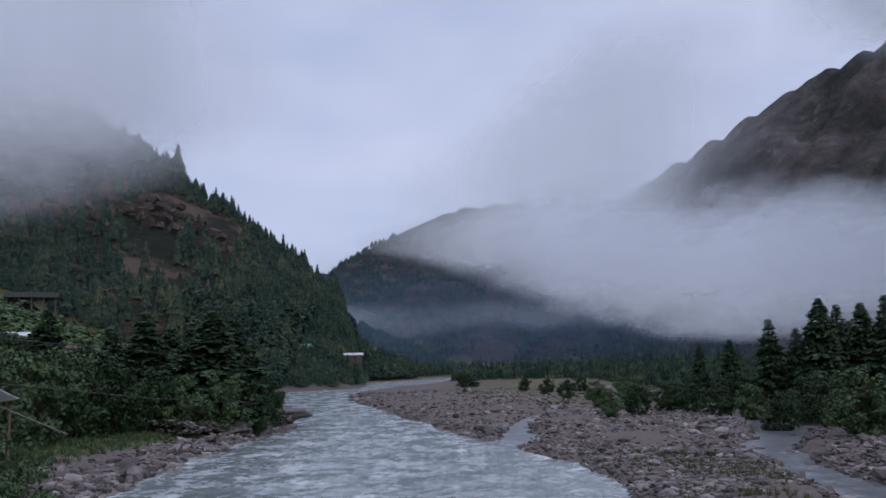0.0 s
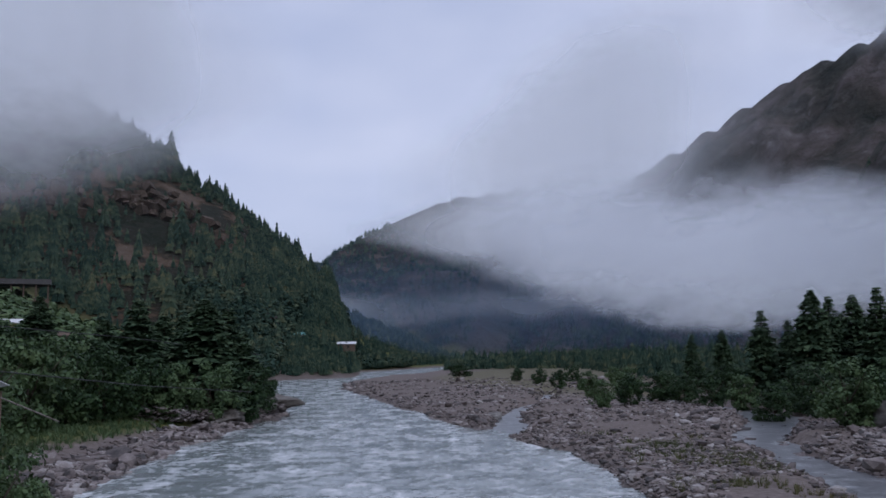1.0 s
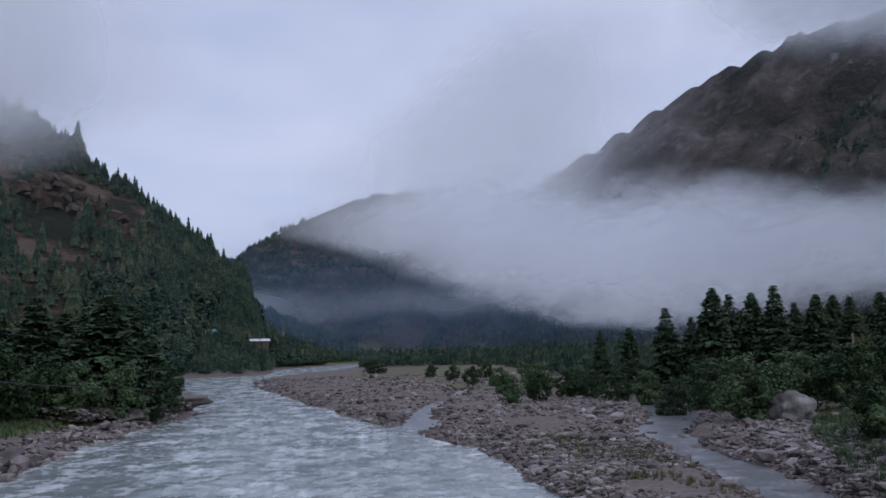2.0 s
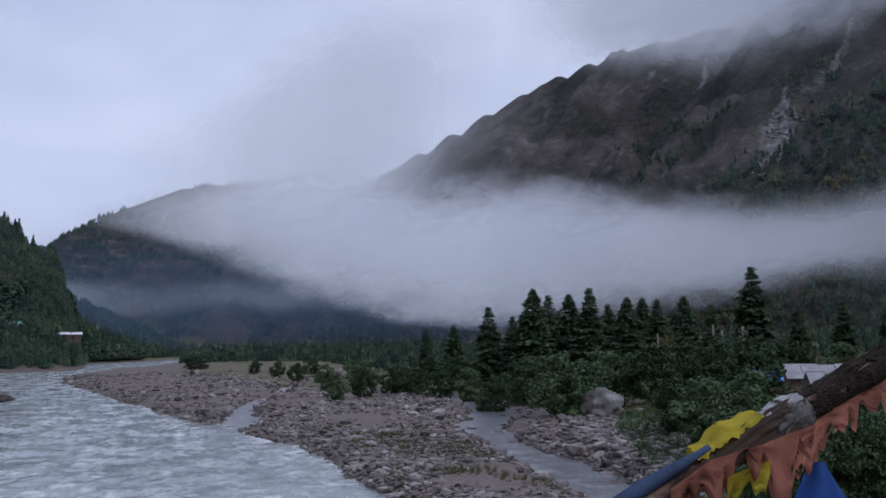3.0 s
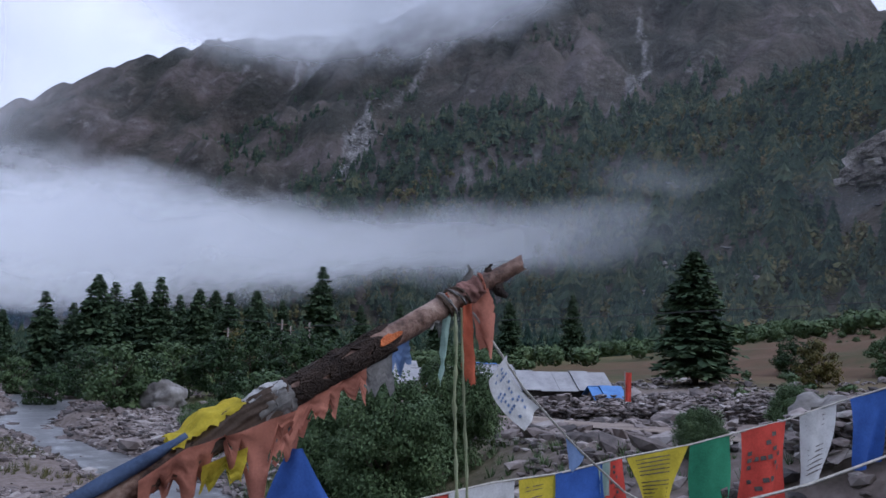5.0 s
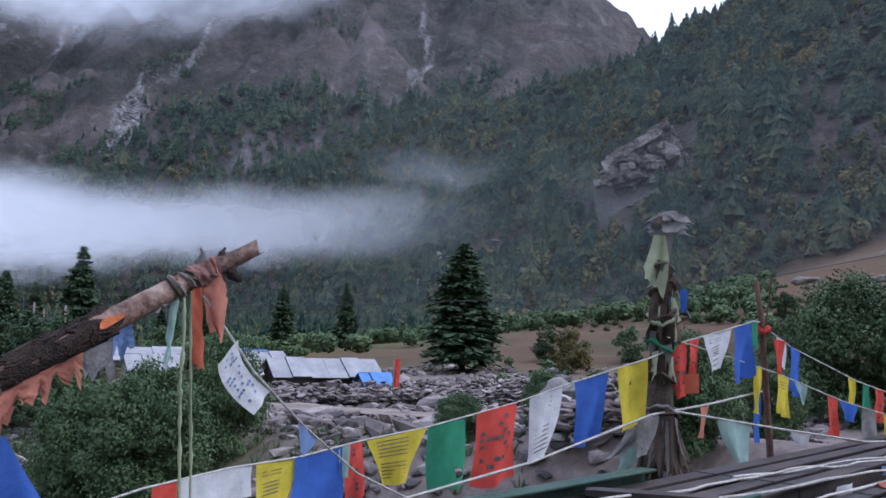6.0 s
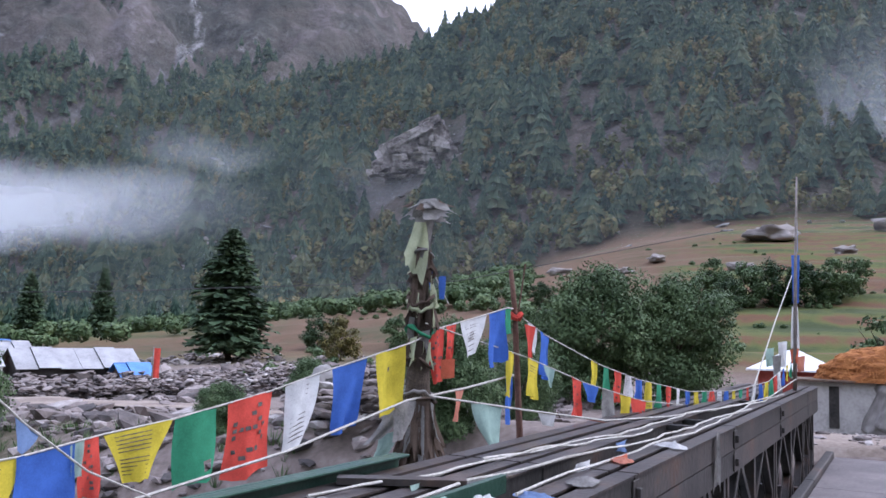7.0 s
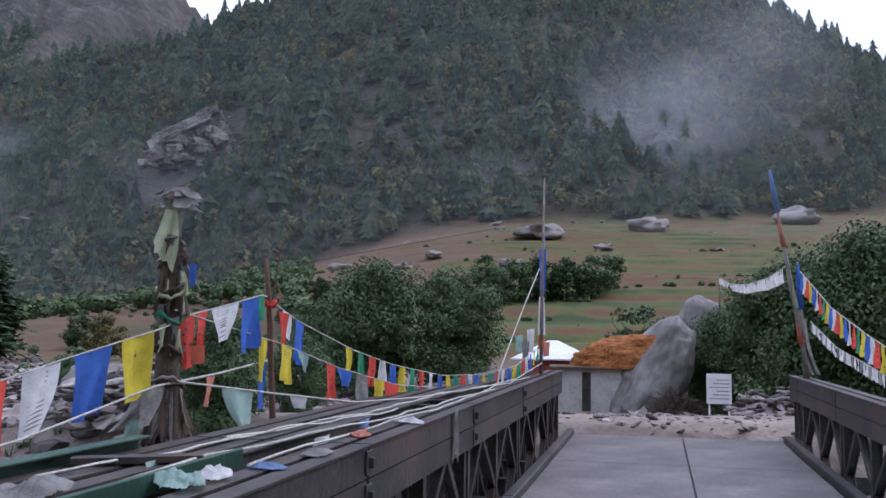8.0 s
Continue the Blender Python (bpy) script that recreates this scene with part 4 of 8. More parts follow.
def make_shrub(seed, material, label, clumps=48, leaves=100, leaf=0.135, group="shrubs of the valley", name="shrub", category="shrub"):
    t = thing(name, (0, 0, -200), label, category, group)
    part("limb", limbs(5.0, 2.4, seed), M_BARK, t)
    part("crown", leaf_mesh("crown", clumps, leaves, leaf, 2.7, 5.0, seed, material), material, t)
    return t


PINES = [make_pine(21, 0.22), make_pine(22, 0.26), make_pine(23, 0.20)]
SHRUBS = [make_shrub(31, M_LEAF, "dense green shrub growing beside the river"), make_shrub(32, M_LEAF_DARK, "dense dark green shrub beside the river"), make_shrub(33, M_LEAF_DARK, "dense dark green shrub beside the river"), make_shrub(34, M_LEAF, "dense green shrub growing beside the river")]
YELLOW = make_shrub(35, M_LEAF_YELLOW, "round autumn shrub with yellowing leaves", group="shrubs turning yellow")
used = set()


def plant(src, bearing, dist, tall, unit, wide=1.0, spin=None, label="", sink=0.1):
    x, y = dist * math.sin(radians(bearing)), dist * math.cos(radians(bearing))
    s = tall / unit
    m = pose(x, y, ground(x, y) - sink, 0, 0, spin if spin is not None else (bearing * 47) % 360)
    ob = src if src.name not in used else copy_thing(src, m)
    used.add(ob.name)
    ob.matrix_world = m @ Matrix.Diagonal((s * wide, s * wide, s, 1))
    if label:
        ob["label"] = label
    return ob


# pines on the valley floor
for k, (a, d, h) in enumerate([(19.9, 123, 12.0), (22.75, 121, 14.2), (23.7, 127, 13.8), (21.4, 132, 11), (25.0, 131, 14), (26.3, 124, 14.6), (24.3, 138, 12), (28.6, 130, 13), (27.4, 142, 13),
                               (30.4, 140, 12), (32.0, 150, 13), (33.6, 158, 12), (36.0, 166, 19), (29.5, 152, 13), (38.5, 170, 12), (41, 165, 12), (17.6, 150, 10), (15.8, 165, 10), (43.5, 160, 12), (48, 150, 11), (52, 140, 11)]):
    plant(PINES[k % 3], a, d, h, 10, 1.0)
plant(PINES[1], 59.6, 86, 12.6, 10, 1.3, label="lone tall fir with dense dark boughs beside rubble")
# pines on the west bank
for k, (a, d, h) in enumerate([(-18.5, 101, 12.4), (-14.6, 100, 13.0), (-13.2, 106, 12.6), (-15.9, 108, 11), (-20.4, 118, 11), (-12.3, 112, 10), (-24, 135, 12), (-17, 130, 12)]):
    ob = plant(PINES[k % 3], a, d, h, 10, 1.45, label="broad green pine on the river bank")
    ob["group"] = "pines on the west bank"
# shrubs and low trees of the west bank
for k, (a, d, h) in enumerate([(-27, 66, 7.5), (-24.5, 76, 8), (-22.4, 84, 7), (-20.3, 88, 7.5), (-18.0, 92, 6.5), (-16.2, 93, 6.5), (-14.2, 96, 6.5), (-12.6, 102, 7), (-11.4, 110, 6.5), (-29.5, 62, 8), (-26, 92, 9),
                               (-23, 105, 9), (-21, 125, 8), (-26, 125, 8), (-28, 150, 9), (-23.5, 160, 8), (-20.5, 150, 8), (-18.5, 145, 8), (-16.5, 140, 8), (-13.6, 135, 8), (-30, 110, 9), (-27, 185, 8),
                               (-19, 180, 8), (-15, 175, 8), (-22, 200, 8), (-12, 150, 6), (-11, 165, 5)]):
    plant(SHRUBS[(k * 3 + k // 4) % 4], a, d, h, 5, 0.95)
for a, d, h in [(-25.2, 172, 7), (-17.4, 172, 8), (-27.2, 140, 5)]:
    plant(YELLOW, a, d, h, 5)
plant(SHRUBS[0], -24.6, 38.5, 4.0, 5, 0.8)
plant(SHRUBS[3], -26.5, 35, 4.6, 5, 0.8)
plant(SHRUBS[3], -29.5, 38, 5.5, 5, 0.9)
# shrubs along the braided channel
for k, (a, d, h) in enumerate([(10.2, 108, 4.6), (12.0, 112, 4.8), (13.8, 122, 5.2), (11.6, 132, 5.0), (15.2, 118, 4.6), (16.8, 112, 5.2), (18.6, 118, 6.4), (20.4, 100, 5.4), (22.0, 108, 7), (24.4, 80, 7.6), (26.0, 84, 6.0),
                               (23.0, 92, 6), (28.0, 92, 7.5), (30.0, 88, 7), (32.0, 96, 7), (27, 108, 7.5), (18, 135, 6), (14.4, 145, 6), (9.4, 150, 5), (7.6, 170, 4.6), (6.4, 200, 4.6), (12, 160, 5.5), (16, 155, 6), (20, 150, 7),
                               (33.6, 52, 5.2), (31.8, 60, 4.6), (35.6, 60, 6), (36.5, 48, 5), (34.4, 74, 6), (38, 82, 6), (41, 100, 6), (5, 230, 4.4), (8.5, 215, 5), (11, 200, 5)]):
    plant(SHRUBS[(k * 5 + k // 3) % 4], a, d, h * 0.82, 5, 1.1)
plant(SHRUBS[1], 1.3, 285, 4.8, 5, 2.0, label="low dark shrub on a gravel islet")
plant(YELLOW, 31.0, 104, 6, 5)
# shrubs on the terrace beside the bridge
near = make_shrub(41, M_LEAF, "dense green shrub below the bridge", 170, 300, 0.058, "shrubs by the bridge")
for a, d, h, w in [(38.5, 31, 5.0, 0.75), (42.0, 29, 5.2, 0.8), (46.0, 31, 4.6, 0.7), (83.0, 47, 7.6, 0.9), (87.5, 48, 7.2, 0.85), (80, 50, 5.6, 0.9), (104.5, 41, 5.0, 0.95), (108.0, 38, 7.0, 0.85), (112.5, 37, 8.0, 0.9), (117, 36, 8, 0.9), (101.5, 44, 4.4, 0.8), (70, 17, 2.4, 0.8), (63, 16, 2.2, 0.8), (75, 19, 2.6, 0.8), (57, 19, 1.9, 0.9), (66, 25, 1.8, 0.9), (72, 27, 2.0, 1.0), (61, 23, 1.4, 1.0), (79, 24, 2.2, 0.9)]:
    plant(near, a, d, h, 5, w)
for k, (a, d, h) in enumerate([(89.4, 134, 6.0), (91.2, 128, 6.6), (92.8, 130, 6.8), (94.6, 130, 6.4), (96.2, 133, 6.8), (97.2, 138, 5.5), (90.3, 122, 4.6), (73.5, 88, 3.5), (86, 120, 4), (70, 95, 4), (65, 100, 4), (79, 130, 4), (99, 70, 6), (106, 60, 7), (111, 55, 7)]):
    plant(SHRUBS[(k * 3) % 4], a, d, h, 5, 1.1)
plant(YELLOW, 66.5, 82, 4.2, 5)

x, y = scatter(6500, (-9, 14), (430, 1500), 61, lambda x, y, z, r: ((x > np.interp(y, *RIVER_R) + 8) | (x < np.interp(y, *RIVER_L) - 8)) & (on_hill(x, y, z) < 160))
forest("far_valley_forest", x, y, np.random.RandomState(62).uniform(6, 12, len(x)), FAR_PINES, M_PINE_FAR, "distant dark conifers across the valley head", seed=63, width=1.3)

x, y = scatter(5200, (-46, -12), (105, 330), 71, lambda x, y, z, r: (x < np.interp(y, *RIVER_L) - 16) & (fbm(x / 14, y / 14, 3, 2) + 0.15 * r.rand(len(x)) > 0.52))
forest("slope_shrubs", x, y, np.random.RandomState(72).uniform(2.5, 6.0, len(x)), [round_template(k, 60) for k in range(10, 13)], M_LEAF, "green shrubs covering the west slope", seed=73, width=1.2)

x, y = scatter(900, (40, 78), (105, 215), 75, lambda x, y, z, r: (fbm(x / 22, y / 22, 3, 6) + 0.15 * r.rand(len(x)) > 0.64 - 0.12 * smooth(150, 200, np.hypot(x, y))))
forest("meadow_shrubs", x, y, np.random.RandomState(76).uniform(1.2, 4.2, len(x)), [round_template(k, 240, 0.5) for k in range(20, 24)], M_LEAF, "dark shrubs scattered over the meadow behind the sheds", category="shrubs", seed=77, width=1.3)

x, y = scatter(9000, (-12, 1), (180, 520), 85, lambda x, y, z, r: (z > 1.2) & (x < np.interp(y, *RIVER_L) + 29) & (on_hill(x, y, z) < 60))
forest("hill_foot_trees", x, y, np.random.RandomState(86).uniform(2.5, 6.5, len(x)), FAR_PINES, M_PINE_FAR, "dark trees crowding the foot of the wooded hill", seed=87, width=1.3)

# ---------------------------------------------------------------- stones
M_ROCKY = surface("dark_bank_rock", [(0.25, (0.05, 0.046, 0.036)), (0.5, (0.15, 0.135, 0.12)), (0.78, (0.27, 0.25, 0.235))], 3.0, 0.9, bump=0.8, fine=5, dist=0.2)
def stone_template(seed):
    rnd = random.Random(seed)
    bm = bmesh.new()
    bmesh.ops.create_icosphere(bm, subdivisions=1, radius=1.0)
    for v_ in bm.verts:
        v_.co *= rnd.uniform(0.72, 1.2)
        v_.co.z *= 0.6
    vs = np.array([v_.co[:] for v_ in bm.verts])
    fs = np.array([[q.index for q in f.verts] for f in bm.faces])
    bm.free()
    return vs, fs


STONES = [stone_template(k) for k in range(6)]


def stones(name, x, y, size, label, material, seed, extra=None, flat=0.0):
    rs = np.random.RandomState(seed)
    z = height(x, y) if extra is None else extra
    vv, ff, base = [], [], 0
    kind = rs.randint(0, 6, len(x))
    for k, (tv, tf) in enumerate(STONES):
        m = kind == k
        c = int(m.sum())
        if not c:
            continue
        an = rs.rand(c) * 6.283
        sx, sy = size[m] * rs.uniform(0.7, 1.4, c), size[m] * rs.uniform(0.6, 1.0, c)
        sz = size[m] * rs.uniform(0.55, 1.0, c) * (1 - flat)
        px, py = tv[None, :, 0] * sx[:, None], tv[None, :, 1] * sy[:, None]
        tilt = rs.normal(0, 0.22, c)[:, None]
        X = px * np.cos(an)[:, None] - py * np.sin(an)[:, None] + x[m][:, None]
        Y = px * np.sin(an)[:, None] + py * np.cos(an)[:, None] + y[m][:, None]
        Z = tv[None, :, 2] * sz[:, None] + px * tilt + (z[m] + 0.2 * size[m])[:, None]
        vv.append(np.stack([X, Y, Z], -1).reshape(-1, 3))
        ff.append((tf[None] + (base + np.arange(c) * len(tv))[:, None, None]).reshape(-1, 3))
        base += c * len(tv)
    me = fast_mesh(name, np.concatenate(vv), np.concatenate(ff), material)
    return tagged(new(name, me), label, "stones", kind="stuff")


rs = np.random.RandomState(77)
# gravel bar between the river and the side channel
y = 34 * (260 / 34) ** rs.rand(66000)
lo_, hi_ = np.interp(y, *RIVER_R) - 0.5, np.interp(y, *EDGE) - 3
x = lo_ + (hi_ - lo_) * rs.rand(len(y))
clump = fbm(x * 0.12, y * 0.12, 4, 2)
near_edge = np.exp(-np.maximum(x - lo_, 0) / 3.0)
z = height(x, y)
m = (z > -0.12) & (rs.rand(len(y)) < 0.30 + 0.9 * near_edge + 1.6 * (clump - 0.5)) & (hi_ - x > 0)
x, y = x[m], y[m]
stones("gravel_stones", x, y, rs.lognormal(-2.2, 0.5, len(x)) * (0.78 + y / 170), "rounded grey and pinkish river stones", M_STONE, 78)
# west bank
y = 40 * (125 / 40) ** rs.rand(9000)
x = np.interp(y, *RIVER_L) - np.abs(rs.normal(0, 1.9, len(y))) + 0.8
m = height(x, y) > -0.25
stones("bank_stones", x[m], y[m], rs.lognormal(-1.85, 0.5, int(m.sum())) * (0.8 + y[m] / 200), "grey stones heaped along the west bank", M_STONE, 79)
# pale stones between the side channel and the green bank
y = rs.uniform(34, 75, 5000)
x = np.interp(y, [34, 45, 60, 75], [22, 25, 28, 34]) + rs.rand(len(y)) ** 1.6 * np.interp(y, [34, 75], [5.5, 6.5])
xr, yr = rs.uniform(11, 30, 1500), rs.uniform(1, 20, 1500)
mr = fbm(xr * 0.25, yr * 0.25, 3, 8) > 0.47
stones("slope_rubble", xr[mr], yr[mr], rs.lognormal(-1.8, 0.5, int(mr.sum())), "grey rubble on the slope beside the bridge", M_STONE, 84)
b_pts = np.array(STREAM_B)
yb = rs.uniform(52, 118, 420)
xb = np.interp(yb, b_pts[:, 1], b_pts[:, 0]) + rs.normal(0, 1.1, len(yb))
a_pts = np.array(STREAM_A)
ya = rs.uniform(84, 170, 420)
xa = np.interp(ya, a_pts[:, 1], a_pts[:, 0]) + rs.normal(0, 1.8, len(ya))
stones("stream_stones", xa, ya, rs.lognormal(-1.35, 0.4, len(ya)), "wet stones breaking the narrow channel", M_STONE, 88)
yb = np.concatenate([yb, rs.uniform(36, 100, 500)])
xb = np.concatenate([xb, np.interp(yb[420:], b_pts[:, 1], b_pts[:, 0]) + rs.normal(0, 2.2, 500)])
stones("stream_stones", xb, yb, rs.lognormal(-1.35, 0.4, len(yb)), "wet stones breaking the side stream", M_STONE, 83)
stones("channel_stones", x, y, rs.lognormal(-1.95, 0.45, len(x)), "pale stones along the side channel", M_STONE, 80)
# rubble field on the terrace
x, y = rs.uniform(23, 58, 7000), rs.uniform(6, 40, 7000)
road_d = np.abs((x - 30.3) * 0.988 + (y - 22.5) * -0.152)
m = (road_d > 2.0) & (x > np.interp(y, *EDGE)) & (fbm(x * 0.2, y * 0.2, 3, 1) > 0.45)
stones("rubble_stones", x[m], y[m], rs.lognormal(-1.75, 0.5, int(m.sum())), "grey rubble strewn over the terrace", M_STONE, 81)


x, y = rs.uniform(50, 84, 3800), rs.uniform(4, 52, 3800)
m = fbm(x * 0.16, y * 0.16, 3, 4) > 0.47
stones("rubble_stones", x[m], y[m], rs.lognormal(-1.6, 0.5, int(m.sum())), "grey rubble strewn before the fields", M_STONE, 89)


def rubble_wall(name, p, q, wide, high, count, seed, label, size=0.2):
    """A heaped dry-stone wall from p to q."""
    r = np.random.RandomState(seed)
    t = r.rand(count)
    x = p[0] + (q[0] - p[0]) * t
    y = p[1] + (q[1] - p[1]) * t
    d = np.array([q[1] - p[1], p[0] - q[0]]) / math.dist(p[:2], q[:2])
    off = r.uniform(-1, 1, count)
    lvl = r.rand(count) * (1 - 0.45 * np.abs(off))
    z = height(x, y) + lvl * high
    stones(name, x + d[0] * off * wide / 2, y + d[1] * off * wide / 2, r.uniform(0.6, 1.3, count) * size, label, M_STONE, seed, extra=z, flat=0.35)


rubble_wall("stone_heap", (31.5, 30), (43, 17.5), 3.2, 0.8, 1800, 82, "long heap of dark dry stones beside the track", 0.22)
rubble_wall("stone_heap", (36, 34), (54, 26), 2.5, 0.7, 900, 83, "low heap of dry stones before the sheds", 0.24)
rubble_wall("field_wall", (48, 24), (75, 14), 1.2, 0.8, 900, 84, "dry stone field wall", 0.24)
rubble_wall("stone_wall", (31.2, -8.6), (27.6, -9.6), 1.3, 1.35, 520, 85, "dry stone wall of pale flat stones", 0.22)
rubble_wall("stone_heap", (19, 6.5), (26, 11), 3.0, 1.1, 600, 86, "heap of dark stones below the bridge", 0.24)


def boulder(name, x, y, dims, label, seed, material=None, sub=4, rough=0.22, sink=0.25, spin=0, z=None, tip=0, group=""):
    """A weathered rock with facets and cracks."""
    bm = bmesh.new()
    bmesh.ops.create_icosphere(bm, subdivisions=sub, radius=1.0)
    off = Vector((seed * 3.7, seed * 1.9, seed * 5.1))
    for v_ in bm.verts:
        p = v_.co.copy()
        q = 1 + rough * (noise.fractal(p * 1.3 + off, 1.0, 2.0, 5) + 0.55 * (noise.cell(p * 2.1 + off) - 0.5))
        v_.co = p * q
        v_.co.z = max(v_.co.z, -0.7)
    for f in bm.faces:
        f.smooth = True
    zz = ground(x, y) if z is None else z
    m = pose(x, y, zz + dims[2] * (0.7 - sink), tip, 0, spin) @ Matrix.Diagonal((*dims, 1))
    return solid(name, bm, material or M_BOULDER, label, "rock", group, m=m)


boulder("boulder", 38.4, -6.75, (1.5, 1.45, 2.75), "huge pale grey granite boulder leaning beside the hut", 3, sub=5, sink=0.16, spin=8, rough=0.13, tip=30)
boulder("boulder", 43.5, -10.2, (1.5, 1.6, 3.2), "pale boulder half hidden by shrubs", 4, sink=0.1, spin=10, rough=0.14)
boulder("boulder", 36.6, 71.8, (2.0, 1.7, 1.6), "rounded grey boulder among shrubs", 5, sink=0.1)
boulder("boulder", 6.3, 103, (0.9, 0.7, 0.6), "dark boulder on the gravel bar", 6, sink=0.1)
boulder("boulder", 14.6, 5.4, (0.85, 0.8, 0.62), "pale rounded boulder below the bridge", 7, rough=0.35, sink=0.2, z=3.6)
boulder("boulder", 21.5, 8.6, (1.25, 1.0, 0.85), "pale boulder in a stone heap", 8, rough=0.4, sink=0.2)
boulder("bank_rock", -23.5, 97, (2.6, 5.5, 1.5), "long low outcrop of grey rock on the bank", 9, M_ROCKY, rough=0.28, sink=0.5, spin=12, sub=5)
rubble_wall("bank_rubble", (-27, 86), (-22.2, 114), 6.0, 1.5, 1700, 90, "mound of broken brown and grey rock on the bank", 0.3)
boulder("bank_rock", -23, 118, (4, 6, 1.6), "low brown outcrop at the tip of the bank", 10, M_ROCKY, rough=0.4, sink=0.3, spin=40)
for k, (a, d, s) in enumerate([(92.8, math.hypot(*slope_hit(92.8, 6.0, 90)), 4.6), (99.6, math.hypot(*slope_hit(99.6, 6.3, 90)), 4.6), (96.8, 200, 2.2), (91, 170, 2), (89, 160, 1.4), (80, 190, 2), (108.2, math.hypot(*slope_hit(108.2, 6.6, 90)), 6.0), (84, 175, 1.6), (86, 190, 1.5), (76, 170, 1.4)]):
    x, y = d * math.sin(radians(a)), d * math.cos(radians(a))
    boulder("boulder", x, y, (s * 1.3, s * 1.3, s * 0.6), "grey boulder on the terraced field", 20 + k, M_CRAG, rough=0.4, sink=0.3, spin=k * 40, group="boulders on the field", sub=3)


def crag(name, bearing, dist, wide, high, count, label, seed, material=None, block=1.0):
    """A rock outcrop of stacked broken blocks standing out of the slope."""
    rnd = random.Random(seed)
    bx, by = dist * math.sin(radians(bearing)), dist * math.cos(radians(bearing))
    side = Vector((math.cos(radians(bearing)), -math.sin(radians(bearing)), 0))
    back = Vector((math.sin(radians(bearing)), math.cos(radians(bearing)), 0))
    bm = bmesh.new()
    for _ in range(count):
        u, h = rnd.uniform(-0.5, 0.5), rnd.random() ** 1.2
        if abs(u) > 0.5 * (1.02 - h * 0.55):
            continue
        r = bmesh.ops.create_cube(bm, size=1.6)
        s = rnd.uniform(0.04, 0.12) * wide * block
        sx, sy, sz = rnd.uniform(0.7, 1.4), rnd.uniform(0.6, 1.1), rnd.uniform(0.4, 0.9)
        for v_ in r["verts"]:
            v_.co = Vector((v_.co.x * sx * rnd.uniform(0.7, 1.1), v_.co.y * sy * rnd.uniform(0.7, 1.1), v_.co.z * sz * rnd.uniform(0.7, 1.1))) * s
        p = Vector((bx, by, 0)) + side * (u * wide + h * wide * 0.06) + back * (h * high * 0.55)
        g = ground(p.x, p.y)
        bmesh.ops.transform(bm, matrix=Matrix.Translation((p.x, p.y, g + h * high * 0.45 + 1.0)) @ Euler((rnd.uniform(-0.5, 0.5), rnd.uniform(-0.5, 0.5), rnd.random() * 6)).to_matrix().to_4x4(), verts=r["verts"])
    return solid(name, bm, material or M_CRAG, label, "rock")




def outcrop(name, bearing, dist, wide, high, label, seed, lift=0.0):
    """A jutting cliff of tilted slabs, split by cracks, with an overhang and blocks fallen below."""
    bx, by = dist * math.sin(radians(bearing)), dist * math.cos(radians(bearing))
    g = ground(bx, by)
    t = thing(name, pose(bx, by, g + lift, 0, 0, -bearing), label, "rock")
    rnd = random.Random(seed)

    def slab(nm, x, y, z, dx, dy, dz, tilt, yaw, rough=0.10, material=M_OUTCROP):
        bm = bmesh.new()
        bmesh.ops.create_cube(bm, size=2.0)
        bmesh.ops.subdivide_edges(bm, edges=bm.edges[:], cuts=7, use_grid_fill=True)
        off = Vector((rnd.uniform(0, 50), rnd.uniform(0, 50), rnd.uniform(0, 50)))
        for v_ in bm.verts:
            p = v_.co
            c = Vector((p.x * dx, p.y * dy, p.z * dz)) * 0.16
            q = 1 + rough * (noise.fractal(c * 1.5 + off, 1.0, 2.0, 4) + 1.1 * (noise.cell(c * 2.2 + off) - 0.5))
            v_.co = Vector((p.x * dx * q, p.y * dy * q, p.z * dz * (1 + rough * 0.8 * noise.fractal(c * 2 + off, 1.0, 2.0, 3))))
        bmesh.ops.transform(bm, matrix=pose(x, y, z, rnd.uniform(-8, 8), -tilt, yaw), verts=bm.verts[:])
        part(nm, bm, material, t)

    W, H = wide / 2, high
    slab("cliff_block", 0.10 * W, 0.30 * H, 0.36 * H, 0.62 * W, 0.22 * H, 0.34 * H, 12, 4, 0.16)
    slab("cliff_block", -0.50 * W, 0.22 * H, 0.24 * H, 0.36 * W, 0.20 * H, 0.24 * H, 18, -8, 0.16)
    slab("cliff_block", 0.66 * W, 0.30 * H, 0.30 * H, 0.30 * W, 0.2 * H, 0.28 * H, -10, 12, 0.18)
    slab("cliff_block", 0.30 * W, 0.34 * H, 0.66 * H, 0.34 * W, 0.2 * H, 0.20 * H, 28, 8, 0.2)
    slab("top_slab", -0.16 * W, 0.12 * H, 0.62 * H, 0.56 * W, 0.22 * H, 0.07 * H, 30, 2, 0.12)
    slab("top_slab", 0.24 * W, 0.18 * H, 0.86 * H, 0.26 * W, 0.18 * H, 0.06 * H, 22, -6, 0.14)
    for _ in range(64):
        u = rnd.uniform(-1, 1)
        h = rnd.random() ** 1.3
        r = rnd.uniform(0.06, 0.15) * W
        slab("broken_block", u * W * (1 - 0.35 * h), rnd.uniform(-0.06, 0.10) * H, h * H * 0.62, r * rnd.uniform(0.8, 1.7), r, r * rnd.uniform(0.4, 0.9), rnd.uniform(-10, 40), rnd.uniform(-40, 40), 0.2)
    return t


